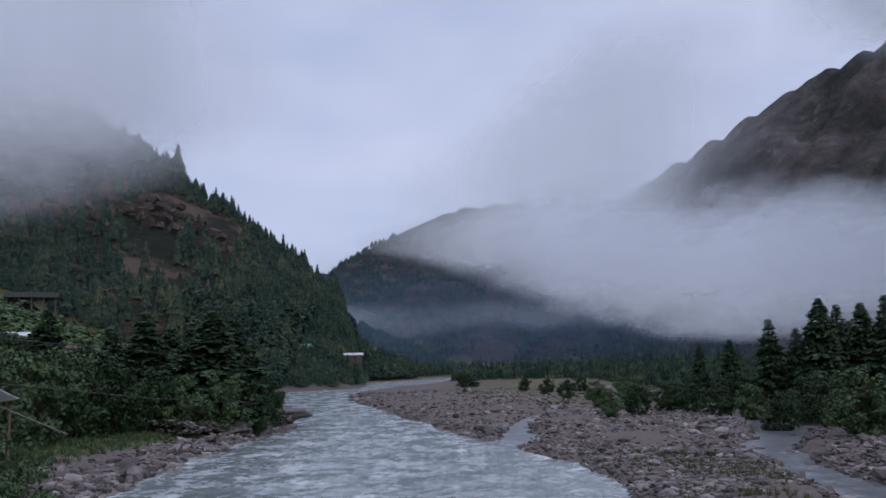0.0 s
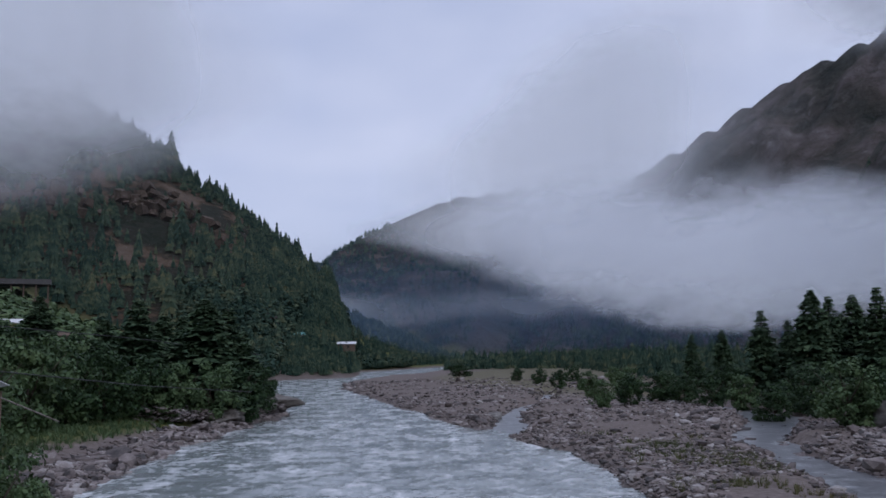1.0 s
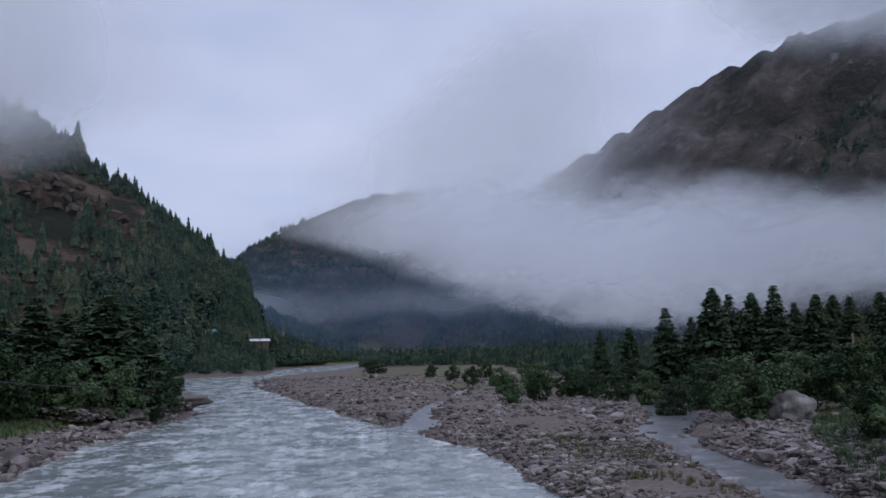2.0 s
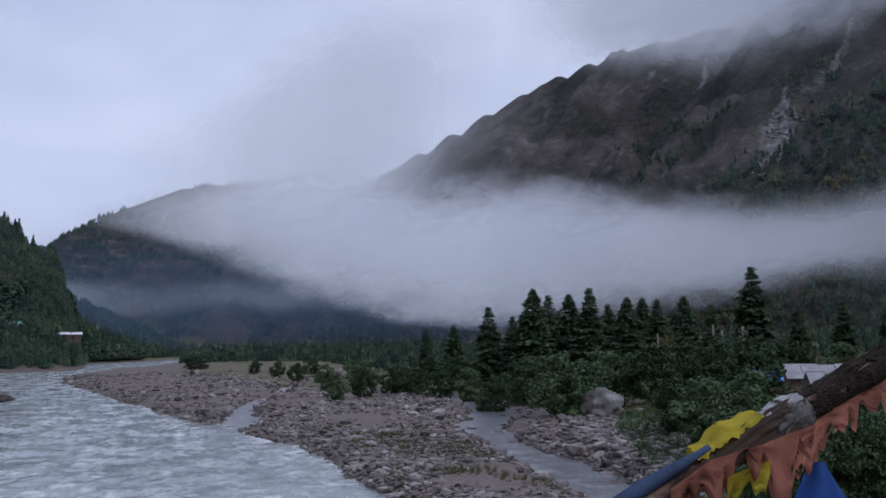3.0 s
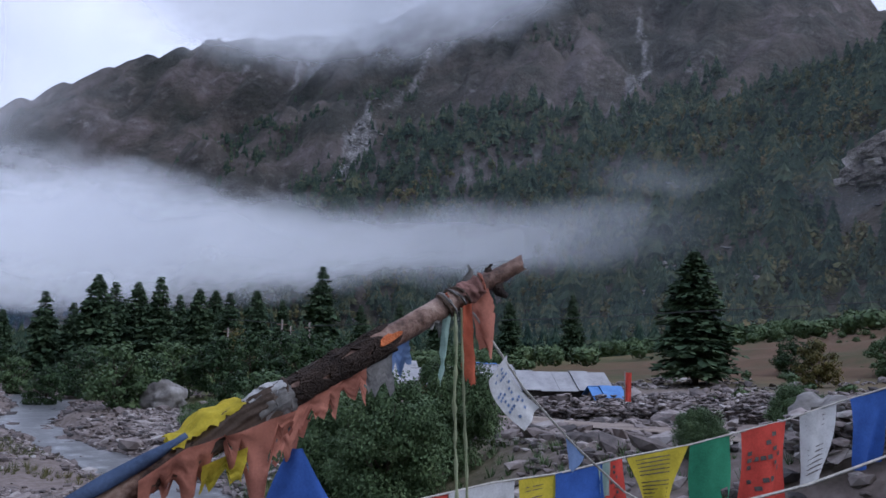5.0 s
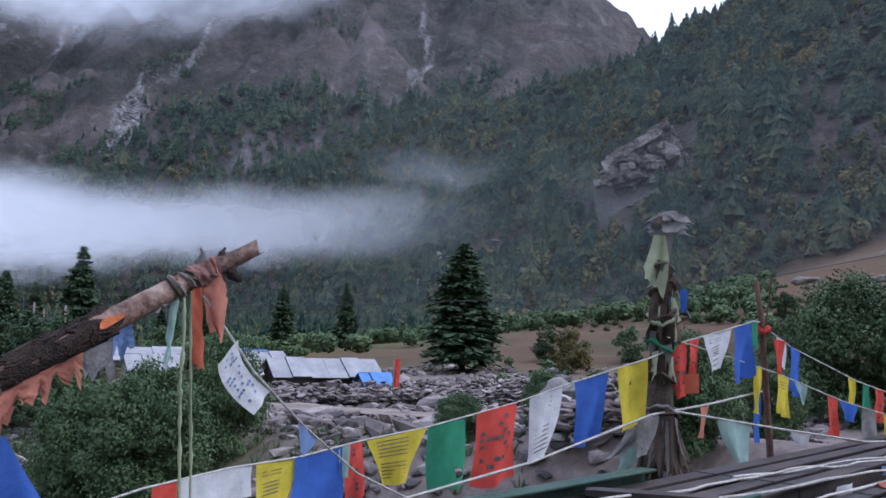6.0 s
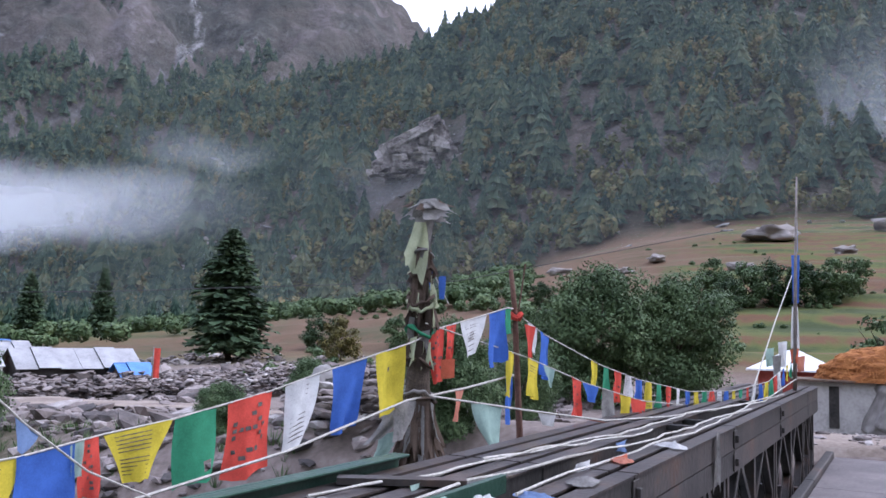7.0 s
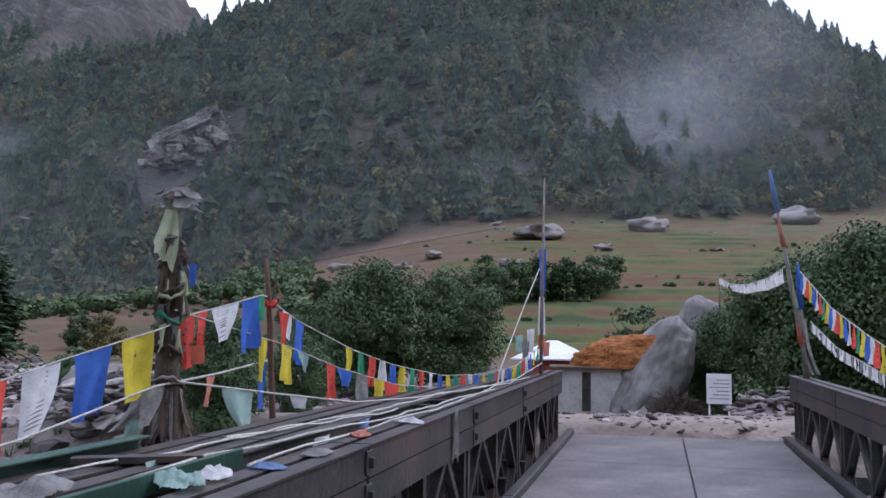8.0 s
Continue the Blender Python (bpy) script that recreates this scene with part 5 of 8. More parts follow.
outcrop("crag", 70.7, CRAG_D, 39, 28, "jutting grey crag with an overhang in the forest slope", 51, 1.0)
crag("crag", 62.5, 340, 18, 12, 34, "broken grey rocks low on the forest slope", 52)
crag("crag", 57, 395, 18, 12, 26, "broken grey rocks low on the forest slope", 53)
crag("crag", -10.5, 362, 17, 8, 26, "grey rocks at the foot of the wooded hill", 54)
crag("crag", -16.5, 412, 60, 18, 60, "brown rock bands on the wooded hill", 55, M_CRAG_BROWN, 0.6)
crag("crag", -24.0, 398, 55, 18, 50, "brown rock bands on the wooded hill", 56, M_CRAG_BROWN, 0.6)

# ---------------------------------------------------------------- the steel truss bridge
M_STEEL = surface("weathered_steel", [(0.25, (0.018, 0.020, 0.019)), (0.45, (0.045, 0.042, 0.041)), (0.60, (0.078, 0.068, 0.064)), (0.72, (0.105, 0.064, 0.048)), (0.88, (0.15, 0.13, 0.12))], 1.7, 0.5, 0.35, bump=0.3, fine=12, rand=0.12)
M_STEEL_TOP = surface("worn_steel_flange", [(0.25, (0.028, 0.025, 0.025)), (0.5, (0.065, 0.056, 0.054)), (0.66, (0.10, 0.072, 0.058)), (0.84, (0.17, 0.15, 0.14))], 2.2, 0.48, 0.4, bump=0.25, fine=12)
M_GREEN_STEEL = surface("green_painted_steel", [(0.25, (0.012, 0.035, 0.025)), (0.55, (0.025, 0.065, 0.046)), (0.85, (0.06, 0.085, 0.07))], 3.0, 0.45, 0.1, bump=0.2, fine=10)
M_DECK = surface("deck_plate", [(0.32, (0.070, 0.060, 0.062)), (0.46, (0.120, 0.104, 0.106)), (0.58, (0.165, 0.145, 0.142)), (0.72, (0.23, 0.20, 0.19))], 0.75, 0.55, 0.1, bump=0.3, fine=26, detail=9)
M_DIRT = surface("packed_earth_road", [(0.25, (0.13, 0.10, 0.082)), (0.5, (0.22, 0.178, 0.15)), (0.8, (0.34, 0.30, 0.265))], 0.7, 0.9, bump=0.5, fine=16, dist=0.03)

BR = pose(9.4, -0.32, 0, 0, 0, -10.0)
TOP, DECK, PANEL, END = 6.22, 5.28, 3.05, 5.95
bridge = thing("truss_bridge", BR, "weathered dark steel panel truss bridge with a plated deck", "bridge")


def channel(length, high, wide, t=0.012, open_to=1):
    """A C-section rail along x, its web at y = 0, flanges towards +y (or -y)."""
    s = open_to
    prof = [(0, 0), (wide * s, 0), (wide * s, t), (t * s, t), (t * s, high - t), (wide * s, high - t), (wide * s, high), (0, high)]
    bm = bmesh.new()
    a = [bm.verts.new((0, p[0], p[1])) for p in prof]
    b2 = [bm.verts.new((length, p[0], p[1])) for p in prof]
    n_ = len(prof)
    for k in range(n_):
        bm.faces.new((a[k], a[(k + 1) % n_], b2[(k + 1) % n_], b2[k]))
    bm.faces.new(a[::-1])
    bm.faces.new(b2)
    bmesh.ops.recalc_face_normals(bm, faces=bm.faces[:])
    return bm


def to_mesh(name, bm, material):
    me = bpy.data.meshes.new(name)
    bm.to_mesh(me)
    bm.free()
    me.materials.append(material)
    return me


def strut_mesh(p, q, wide, deep):
    """An I-like strut between two points of the x-z plane."""
    p, q = Vector((p[0], 0, p[1])), Vector((q[0], 0, q[1]))
    L = (q - p).length
    ang = math.atan2(q.z - p.z, q.x - p.x)
    m = Matrix.Translation(p) @ Matrix.Rotation(-ang, 4, 'Y')
    bm = boxes((0, L, -deep / 2, -deep / 2 + 0.012, -wide / 2, wide / 2), (0, L, deep / 2 - 0.012, deep / 2, -wide / 2, wide / 2), (0, L, -deep / 2 + 0.012, deep / 2 - 0.012, -0.008, 0.008), m=m)
    return bm


ME_CHORD = to_mesh("chord", channel(PANEL - 0.03, 0.18, 0.075, open_to=1), M_STEEL)
ME_CHORD_B = to_mesh("chord", channel(PANEL - 0.03, 0.18, 0.075, open_to=-1), M_STEEL)
ME_FLANGE = to_mesh("flange", boxes((0.0, PANEL - 0.03, -0.02, 0.095, 0.0, 0.012), (0.0, PANEL - 0.03, 0.14, 0.255, 0.0, 0.012)), M_STEEL_TOP)
ME_VERT = [to_mesh("vertical", strut_mesh((x_, 4.62), (x_, 5.85), 0.085, 0.11), M_STEEL) for x_ in (0.07, PANEL / 2, PANEL - 0.10)]
zm = (4.62 + 5.85) / 2
ME_DIAG = [to_mesh("diagonal", strut_mesh(p, q, 0.07, 0.09), M_STEEL) for p, q in
           (((0.12, zm), (PANEL / 4, 5.85)), ((PANEL / 4, 5.85), (PANEL / 2, zm)), ((PANEL / 2, zm), (PANEL * 0.75, 5.85)), ((PANEL * 0.75, 5.85), (PANEL - 0.14, zm)),
            ((0.12, zm), (PANEL / 4, 4.62)), ((PANEL / 4, 4.62), (PANEL / 2, zm)), ((PANEL / 2, zm), (PANEL * 0.75, 4.62)), ((PANEL * 0.75, 4.62), (PANEL - 0.14, zm)))]
ME_JOINT = to_mesh("pin_joint", boxes((-0.06, 0.06, -0.012, 0.0, 0.02, 0.16), (-0.025, 0.025, -0.04, 0.0, 0.06, 0.12), bevel=0.004), M_STEEL)


def child(name, me, parent, loc):
    ob = new(name, me)
    ob.parent = parent
    ob.location = loc
    return ob


def truss_panel(u, n_, flip=False, full=True):
    """One panel of a truss line: stacked chord rails, verticals and diagonals."""
    p = new("truss_panel", ME_CHORD)
    p.parent = bridge
    p.location = (u, n_, TOP - 0.19)
    child("chord_rail", ME_CHORD_B, p, (0, 0.235, 0))
    child("chord_rail", ME_CHORD, p, (0, 0, -0.19))
    child("chord_rail", ME_CHORD_B, p, (0, 0.235, -0.19))
    child("chord_flange", ME_FLANGE, p, (0, 0, 0.182))
    child("chord_rail", ME_CHORD, p, (0, 0, 4.46 - TOP + 0.19))
    child("chord_rail", ME_CHORD_B, p, (0, 0.235, 4.46 - TOP + 0.19))
    for me in ME_VERT:
        child("vertical", me, p, (0, 0.117, -TOP + 0.19))
    for me in ME_DIAG:
        child("diagonal", me, p, (0, 0.117, -TOP + 0.19))
    if full:
        for dz in (0, -0.19):
            child("pin_joint", ME_JOINT, p, (-0.015, -0.001, dz))
    return p


for k in range(13):
    u = END - PANEL * (k + 1)
    truss_panel(u, 0.0)
    truss_panel(u, 0.52, full=False)
    truss_panel(u, 0.86, full=False)
    truss_panel(u + 0.7, -3.95)
# short closing bays at the bank
for u, n_, k in ((END, 0.0, 0.5), (END, 0.52, 0.5), (END, 0.86, 0.5), (END + 0.7, -3.95, 0.28)):
    truss_panel(u, n_, full=False).scale = (k, 1, 1)
# cross bracing over the truss lines
for u in (-9.4, -8.8, -6.3, -5.7, -0.35, 0.25, 2.7, 3.3):
    part("bracing_bar", boxes((u, u + 0.05, 0.24, 1.0, TOP - 0.05, TOP - 0.004), bevel=0.005), M_STEEL, bridge)
part("chord_channel", boxes((-6.5, -3.75, 1.14, 1.17, TOP - 0.05, TOP + 0.07), (-6.5, -3.75, 1.07, 1.14, TOP + 0.055, TOP + 0.07), bevel=0.004), M_GREEN_STEEL, bridge, "green painted steel channel")
part("chord_channel", boxes((-6.5, -4.0, 0.40, 0.43, TOP - 0.03, TOP + 0.06), (-6.5, -4.0, 0.43, 0.50, TOP - 0.03, TOP - 0.015), bevel=0.004), M_GREEN_STEEL, bridge, "green painted steel channel")
part("brace", boxes((-0.05, 0.05, -0.3, 0.3, 0, 0.03), m=Matrix.Translation((-4.3, 0.8, TOP + 0.014)) @ Matrix.Rotation(0.5, 4, 'Z')), M_STEEL_TOP, bridge)
# deck plates, kerbs and transoms
ME_PLATE = to_mesh("deck_plate", boxes((0.004, PANEL - 0.004, 0.005, 1.435, -0.03, 0.0), bevel=0.004), M_DECK)
ME_PLATE_WIDE = to_mesh("deck_plate", boxes((0.004, PANEL - 0.004, 0.005, 1.655, -0.03, 0.0), bevel=0.004), M_DECK)
ME_KERB = to_mesh("kerb", boxes((0.004, PANEL - 0.004, 0, 0.11, 0, 0.11), bevel=0.012), M_STEEL)
ME_TRANSOM = to_mesh("transom", boxes((-0.06, 0.06, -4.5, 2.4, 4.66, 4.68), (-0.06, 0.06, -4.5, 2.4, 4.94, 4.96), (-0.008, 0.008, -4.5, 2.4, 4.68, 4.94)), M_STEEL)
for k in range(13):
    u = END - PANEL * (k + 1) + 0.35
    child("deck_plate", ME_PLATE_WIDE, bridge, (u, -1.97, DECK))
    child("deck_plate", ME_PLATE, bridge, (u, -3.42, DECK))
    child("kerb", ME_KERB, bridge, (u, -0.31, DECK - 0.03))
    child("kerb", ME_KERB, bridge, (u, -3.56, DECK - 0.03))
    child("transom", ME_TRANSOM, bridge, (u + 0.4, 0, 0))
    child("transom", ME_TRANSOM, bridge, (u + 2.0, 0, 0))
ME_STRINGER = to_mesh("stringer", boxes((END - 13 * PANEL, END, -0.05, 0.05, 4.965, 5.245)), M_STEEL)
for n_ in (-0.8, -1.4, -2.0, -2.6, -3.2):
    child("stringer", ME_STRINGER, bridge, (0.35, n_, 0))
part("footwalk_bearer", boxes((-22, 2, 1.2, 2.3, 4.965, 5.0), (-22, 2, 1.15, 1.25, 5.0, 5.06), bevel=0.01), M_BARK, bridge, "rough timber footwalk board")
# abutment and approach
M_CONC = surface("stained_concrete", [(0.25, (0.16, 0.155, 0.15)), (0.5, (0.26, 0.25, 0.24)), (0.8, (0.36, 0.35, 0.335))], 1.2, 0.85, bump=0.3, fine=14)
tagged(part("abutment", boxes((END + 0.1, END + 1.6, -5.0, 2.6, 1.5, 4.43), bevel=0.03, m=BR), M_CONC, None), "stained concrete bridge abutment", "abutment", kind="structure")
tagged(part("abutment", boxes((END - 13 * PANEL - 1.2, END - 13 * PANEL + 0.3, -5.0, 2.6, -1.5, 4.43), bevel=0.03, m=BR), M_CONC, None), "stained concrete bridge abutment", "abutment", kind="structure")


def strip(name, pts, wide, material, label, lift=0.05, steps=60, category="road"):
    """A road that follows the ground."""
    P = np.array(pts, float)
    t = np.linspace(0, len(P) - 1, steps)
    cx, cy = np.interp(t, np.arange(len(P)), P[:, 0]), np.interp(t, np.arange(len(P)), P[:, 1])
    dx, dy = np.gradient(cx), np.gradient(cy)
    L = np.hypot(dx, dy)
    w = np.linspace(-0.5, 0.5, 7)
    X = cx[:, None] + (-dy / L)[:, None] * w[None] * wide
    Y = cy[:, None] + (dx / L)[:, None] * w[None] * wide
    Z = height(X.ravel(), Y.ravel()).reshape(X.shape) + lift
    Z = np.minimum(Z, np.median(Z, axis=1)[:, None] + 0.12)
    nw = len(w)
    ii, jj = np.meshgrid(np.arange(steps - 1), np.arange(nw - 1), indexing="ij")
    q = ii * nw + jj
    me = fast_mesh(name, np.stack([X, Y, Z], -1).reshape(-1, 3), np.stack([q, q + nw, q + nw + 1, q + 1], -1).reshape(-1, 4), material, True)
    tagged(new(name, me), label, category, kind="structure")


strip("road", [(15.55, -3.45), (20, -4.3), (26, -5.5), (34, -7)], 6.0, M_DIRT, "packed dusty earth at the bridge head", 0.06, 30)
strip("track", [(29.0, 10), (29.6, 18), (30.6, 26), (32.5, 34), (38, 46), (50, 60)], 3.0, M_DIRT, "pale dusty track across the terrace", 0.16)


lit = np.random.RandomState(55)
x = lit.uniform(16.2, 36, 1500)
y = np.interp(x, [15.5, 20, 26, 34, 36], [-3.45, -4.3, -5.5, -7, -7.4]) + lit.normal(0, 2.0, len(x))
stones("road_stones", x, y, lit.lognormal(-3.0, 0.55, len(x)), "small loose stones on the dusty bridge head", M_STONE, 56, extra=height(x, y) + 0.05)

# pale scree and washed gullies on the high mountain
M_SCREE = surface("pale_scree", [(0.25, (0.13, 0.13, 0.13)), (0.5, (0.24, 0.24, 0.24)), (0.8, (0.40, 0.40, 0.41))], 0.05, 0.9, island=0.5, bump=0.3)


def scree(bearings, dists, count, size, label, seed, wobble=3.0):
    """Broken rock lying in a band down the slope."""
    r = np.random.RandomState(seed)
    t_ = r.rand(count)
    a = np.interp(t_, np.linspace(0, 1, len(bearings)), bearings)
    d = np.interp(t_, np.linspace(0, 1, len(dists)), dists) + r.normal(0, 6, count)
    x, y = d * np.sin(np.radians(a)), d * np.cos(np.radians(a))
    x, y = x + r.normal(0, wobble, count), y + r.normal(0, wobble, count)
    stones("scree", x, y, np.clip(r.lognormal(0, 0.45, count), 0.3, 1.9) * size, label, M_SCREE, seed, flat=0.3)


for k, (pts, count, size) in enumerate(zip(GULLIES, (300, 220, 420, 50, 50), (0.8, 0.7, 1.2, 0.5, 0.5))):
    r = np.random.RandomState(101 + k)
    P = np.array(pts)
    t_ = r.rand(count) * (len(P) - 1)
    x, y, w = (np.interp(t_, np.arange(len(P)), P[:, c]) for c in range(3))
    stones("scree", x + r.normal(0, 0.7, count) * w, y + r.normal(0, 0.7, count) * w, np.clip(r.lognormal(0, 0.45, count), 0.3, 1.9) * size, "pale broken rock washed down a mountain gully", M_SCREE, 101 + k, flat=0.3)
scree((62, 70, 84, 100), (420, 380, 330, 330), 120, 1.3, "pale rocks showing between the trees", 107, 60)

# ---------------------------------------------------------------- cloth, cord and poles by the bridge
def cloth_mat(name, col, dirt=0.35):
    d = tuple(c * (1 - dirt) for c in col)
    mat = surface(name, [(0.3, d), (0.6, col), (0.85, tuple(min(1, c * 1.15) for c in col))], 5, 0.85, bump=0.3, fine=20, spec=0.15, dist=0.004)
    b_ = mat.node_tree.nodes["Principled BSDF"]
    nn, ll = mat.node_tree.nodes, mat.node_tree.links
    tra, mx = nn.new("ShaderNodeBsdfTranslucent"), nn.new("ShaderNodeMixShader")
    ll.new(b_.inputs["Base Color"].links[0].from_socket, tra.inputs["Color"])
    mx.inputs[0].default_value = 0.38
    ll.new(b_.outputs[0], mx.inputs[1])
    ll.new(tra.outputs[0], mx.inputs[2])
    ll.new(mx.outputs[0], nn["Material Output"].inputs["Surface"])
    return mat


CLOTH = {
    "red": cloth_mat("red_cotton", (0.68, 0.095, 0.07)),
    "blue": cloth_mat("blue_cotton", (0.07, 0.155, 0.50)),
    "pale_blue": cloth_mat("faded_blue_cotton", (0.20, 0.29, 0.50)),
    "yellow": cloth_mat("yellow_cotton", (0.68, 0.55, 0.06)),
    "green": cloth_mat("green_cotton", (0.06, 0.29, 0.16)),
    "white": cloth_mat("white_cotton", (0.70, 0.70, 0.70)),
    "mint": cloth_mat("faded_green_cotton", (0.36, 0.50, 0.44)),
    "salmon": cloth_mat("faded_orange_cotton", (0.58, 0.24, 0.17)),
    "orange": cloth_mat("orange_cotton", (0.60, 0.16, 0.09)),
    "khaki": cloth_mat("pale_green_silk", (0.50, 0.54, 0.36)),
    "slate": cloth_mat("dirty_blue_cloth", (0.11, 0.16, 0.28), 0.5),
    "faded": cloth_mat("faded_pink_cotton", (0.40, 0.22, 0.19), 0.5),
    "grey": cloth_mat("dirty_grey_cloth", (0.30, 0.29, 0.28), 0.6),
    "brown": cloth_mat("old_brown_rag", (0.15, 0.112, 0.09), 0.6),
    "bark": cloth_mat("dark_brown_rag", (0.075, 0.056, 0.045), 0.6),
}
M_ROPE = surface("pale_cord", [(0.3, (0.32, 0.31, 0.28)), (0.7, (0.58, 0.56, 0.52))], 30, 0.9, bump=0.4)
M_INK = surface("faded_ink", [(0.3, (0.06, 0.05, 0.05)), (0.7, (0.15, 0.13, 0.12))], 30, 0.9, bump=0)
M_WIRE = surface("dark_cable", [(0.3, (0.03, 0.03, 0.03)), (0.7, (0.07, 0.07, 0.07))], 30, 0.7, bump=0)


def along(pts, s):
    """Point at arc length s on a polyline."""
    for p, q in zip(pts, pts[1:]):
        L = (Vector(q) - Vector(p)).length
        if s <= L:
            return Vector(p).lerp(Vector(q), s / L)
        s -= L
    d = (Vector(pts[-1]) - Vector(pts[-2])).normalized()
    return Vector(pts[-1]) + d * s


def cloth_point(p, q, h, drift, wave, taper, seed, u, v):
    side = (q - p)
    out = Vector((-side.y, side.x, 0)).normalized()
    w = wave * (math.sin(u * 5 + seed) * 0.6 + math.sin(u * 9 + v * 4 + seed * 2.3) * 0.4) * (0.25 + v)
    mid = 0.5 + (u - 0.5) * (1 - taper * v)
    return p + side * mid + Vector((0, 0, -h * v)) + drift * v * v + out * w


def cloth(p, q, h, drift=(0, 0, 0), wave=0.03, taper=0.0, seed=0, nu=8, nv=9, ragged=0.0, slant=0.0):
    """A hanging piece of cloth between p and q, h long."""
    rnd = random.Random(seed)
    p, q, drift = Vector(p), Vector(q), Vector(drift)
    bm = bmesh.new()
    ends = [1 + ragged * (rnd.random() - 0.6) + slant * (k / nu - 0.5) for k in range(nu + 1)]
    g = [[bm.verts.new(cloth_point(p, q, h, drift, wave, taper, seed, i / nu, j / nv * ends[i])) for i in range(nu + 1)] for j in range(nv + 1)]
    for j in range(nv):
        for i in range(nu):
            if ragged and rnd.random() < ragged * 0.12 and j > nv // 2:
                continue
            f = bm.faces.new((g[j][i], g[j][i + 1], g[j + 1][i + 1], g[j + 1][i]))
            f.smooth = True
    for v_ in [v_ for v_ in bm.verts if not v_.link_faces]:
        bm.verts.remove(v_)
    return bm


def bars(p, q, h, drift, wave, taper, seed, rows, cols, fill, fat=0.6):
    """Rows of printed bars lying just off both faces of a cloth."""
    rnd = random.Random(seed + 5)
    p, q, drift = Vector(p), Vector(q), Vector(drift)
    out = Vector((-(q - p).y, (q - p).x, 0)).normalized() * 0.004
    bm = bmesh.new()
    for j in range(rows):
        for i in range(cols):
            if rnd.random() > fill:
                continue
            u0, u1 = 0.12 + 0.76 * i / cols, 0.12 + 0.76 * (i + 0.75) / cols
            v0, v1 = 0.1 + 0.8 * j / rows, 0.1 + 0.8 * (j + fat) / rows
            for s in (1, -1):
                bm.faces.new([bm.verts.new(cloth_point(p, q, h, drift, wave, taper, seed, u, v) + out * s) for u, v in ((u0, v0), (u1, v0), (u1, v1), (u0, v1))])
    return bm


def flag_line(name, pts, flags, label, cord=0.006, mat=None, group="lines of prayer flags", prints=True):
    """A cord with flags sewn to it. flags: start, end, length, colour, drift x, drift y, taper."""
    t = thing(name, Vector(pts[0]), label, "prayer flags", group)
    inv = Matrix.Translation(-Vector(pts[0]))
    bm = tube(pts, cord, 5)
    bmesh.ops.transform(bm, matrix=inv, verts=bm.verts)
    part("cord", bm, M_ROPE, t)
    for k, (s0, s1, h, col, dx, dy, tp) in enumerate(flags):
        p, q = along(pts, s0), along(pts, s1)
        wv = 0.13 * h
        bm = cloth(p, q, h, (dx, dy, 0), wv, tp, k * 7 + 3, 6, 7, ragged=0.05)
        bmesh.ops.transform(bm, matrix=inv, verts=bm.verts)
        f = part("flag", bm, CLOTH[col], t, col.replace("_", " ") + " cotton flag")
        if prints and h > 0.22 and col in ("red", "white", "yellow", "blue"):
            r, c, fl, ft = (9, 6, 0.22, 0.6) if col == "red" else ((12, 1, 0.8, 0.18) if col == "white" else ((9, 7, 0.1, 0.7) if k > 8 else (11, 1, 0.85, 0.2)))
            if col == "blue":
                continue
            bm = bars(p, q, h, (dx, dy, 0), wv, tp, k * 7 + 3, r, c, fl, ft)
            bmesh.ops.transform(bm, matrix=inv, verts=bm.verts)
            tagged(part("printed_panel", bm, M_INK, f), "dark printed marks", kind="stuff")
    return t


S1 = [(3.45, 2.88, 6.24), (3.77, 2.90, 6.28), (4.27, 2.91, 6.31), (4.72, 2.88, 6.32), (5.17, 2.79, 6.38), (5.59, 2.66, 6.43), (6.17, 2.39, 6.56), (6.49, 2.20, 6.67), (6.99, 1.83, 6.85), (7.1, 1.79, 6.88)]
flag_line("prayer_flag_line", S1, [
    (0.38, 0.53, 0.14, "red", 0, 0, 0), (0.53, 0.98, 0.15, "white", 0, 0, 0), (1.0, 1.27, 0.25, "yellow", -0.05, 0, 0.1), (1.25, 1.58, 0.31, "blue", -0.02, 0, 0), (1.55, 1.63, 0.18, "mint", 0, 0, 0.2),
    (1.62, 1.72, 0.30, "red", 0.0, 0, 0), (1.75, 2.18, 0.29, "yellow", 0.0, 0, 0.72), (2.20, 2.46, 0.39, "green", 0.01, 0, 0), (2.54, 2.86, 0.45, "red", -0.01, 0, 0.02), (2.95, 3.21, 0.42, "white", -0.07, 0.02, 0.2),
    (3.29, 3.57, 0.43, "blue", -0.04, 0.02, 0.3), (3.63, 3.87, 0.42, "yellow", 0.02, 0, 0)], "line of large printed flags in five colours")
S2 = [(7.1, 1.79, 6.88), (7.31, 1.69, 6.97), (7.68, 1.51, 7.06), (8.0, 1.37, 7.14), (8.24, 1.38, 7.14)]
flag_line("prayer_flag_line", S2, [(0.13, 0.30, 0.36, "red", 0.06, 0, 0.2), (0.31, 0.43, 0.24, "red", -0.03, 0, 0.4), (0.46, 0.76, 0.27, "white", -0.05, 0, 0.5), (0.78, 1.0, 0.40, "blue", 0, 0, 0.1), (1.0, 1.12, 0.2, "green", 0.03, 0, 0)], "short line of flags between post and pole")
S3 = [(8.24, 1.40, 7.14), (8.74, 1.24, 6.95), (9.66, 0.89, 6.68), (10.41, 0.60, 6.52), (11.55, 0.15, 6.36), (12.81, -0.33, 6.32), (13.96, -0.77, 6.40), (15.30, -1.16, 6.66)]
small = [(0.30, 0.46, 0.22, "white", 0, 0, 0), (0.50, 0.68, 0.36, "blue", 0, 0, 0)]
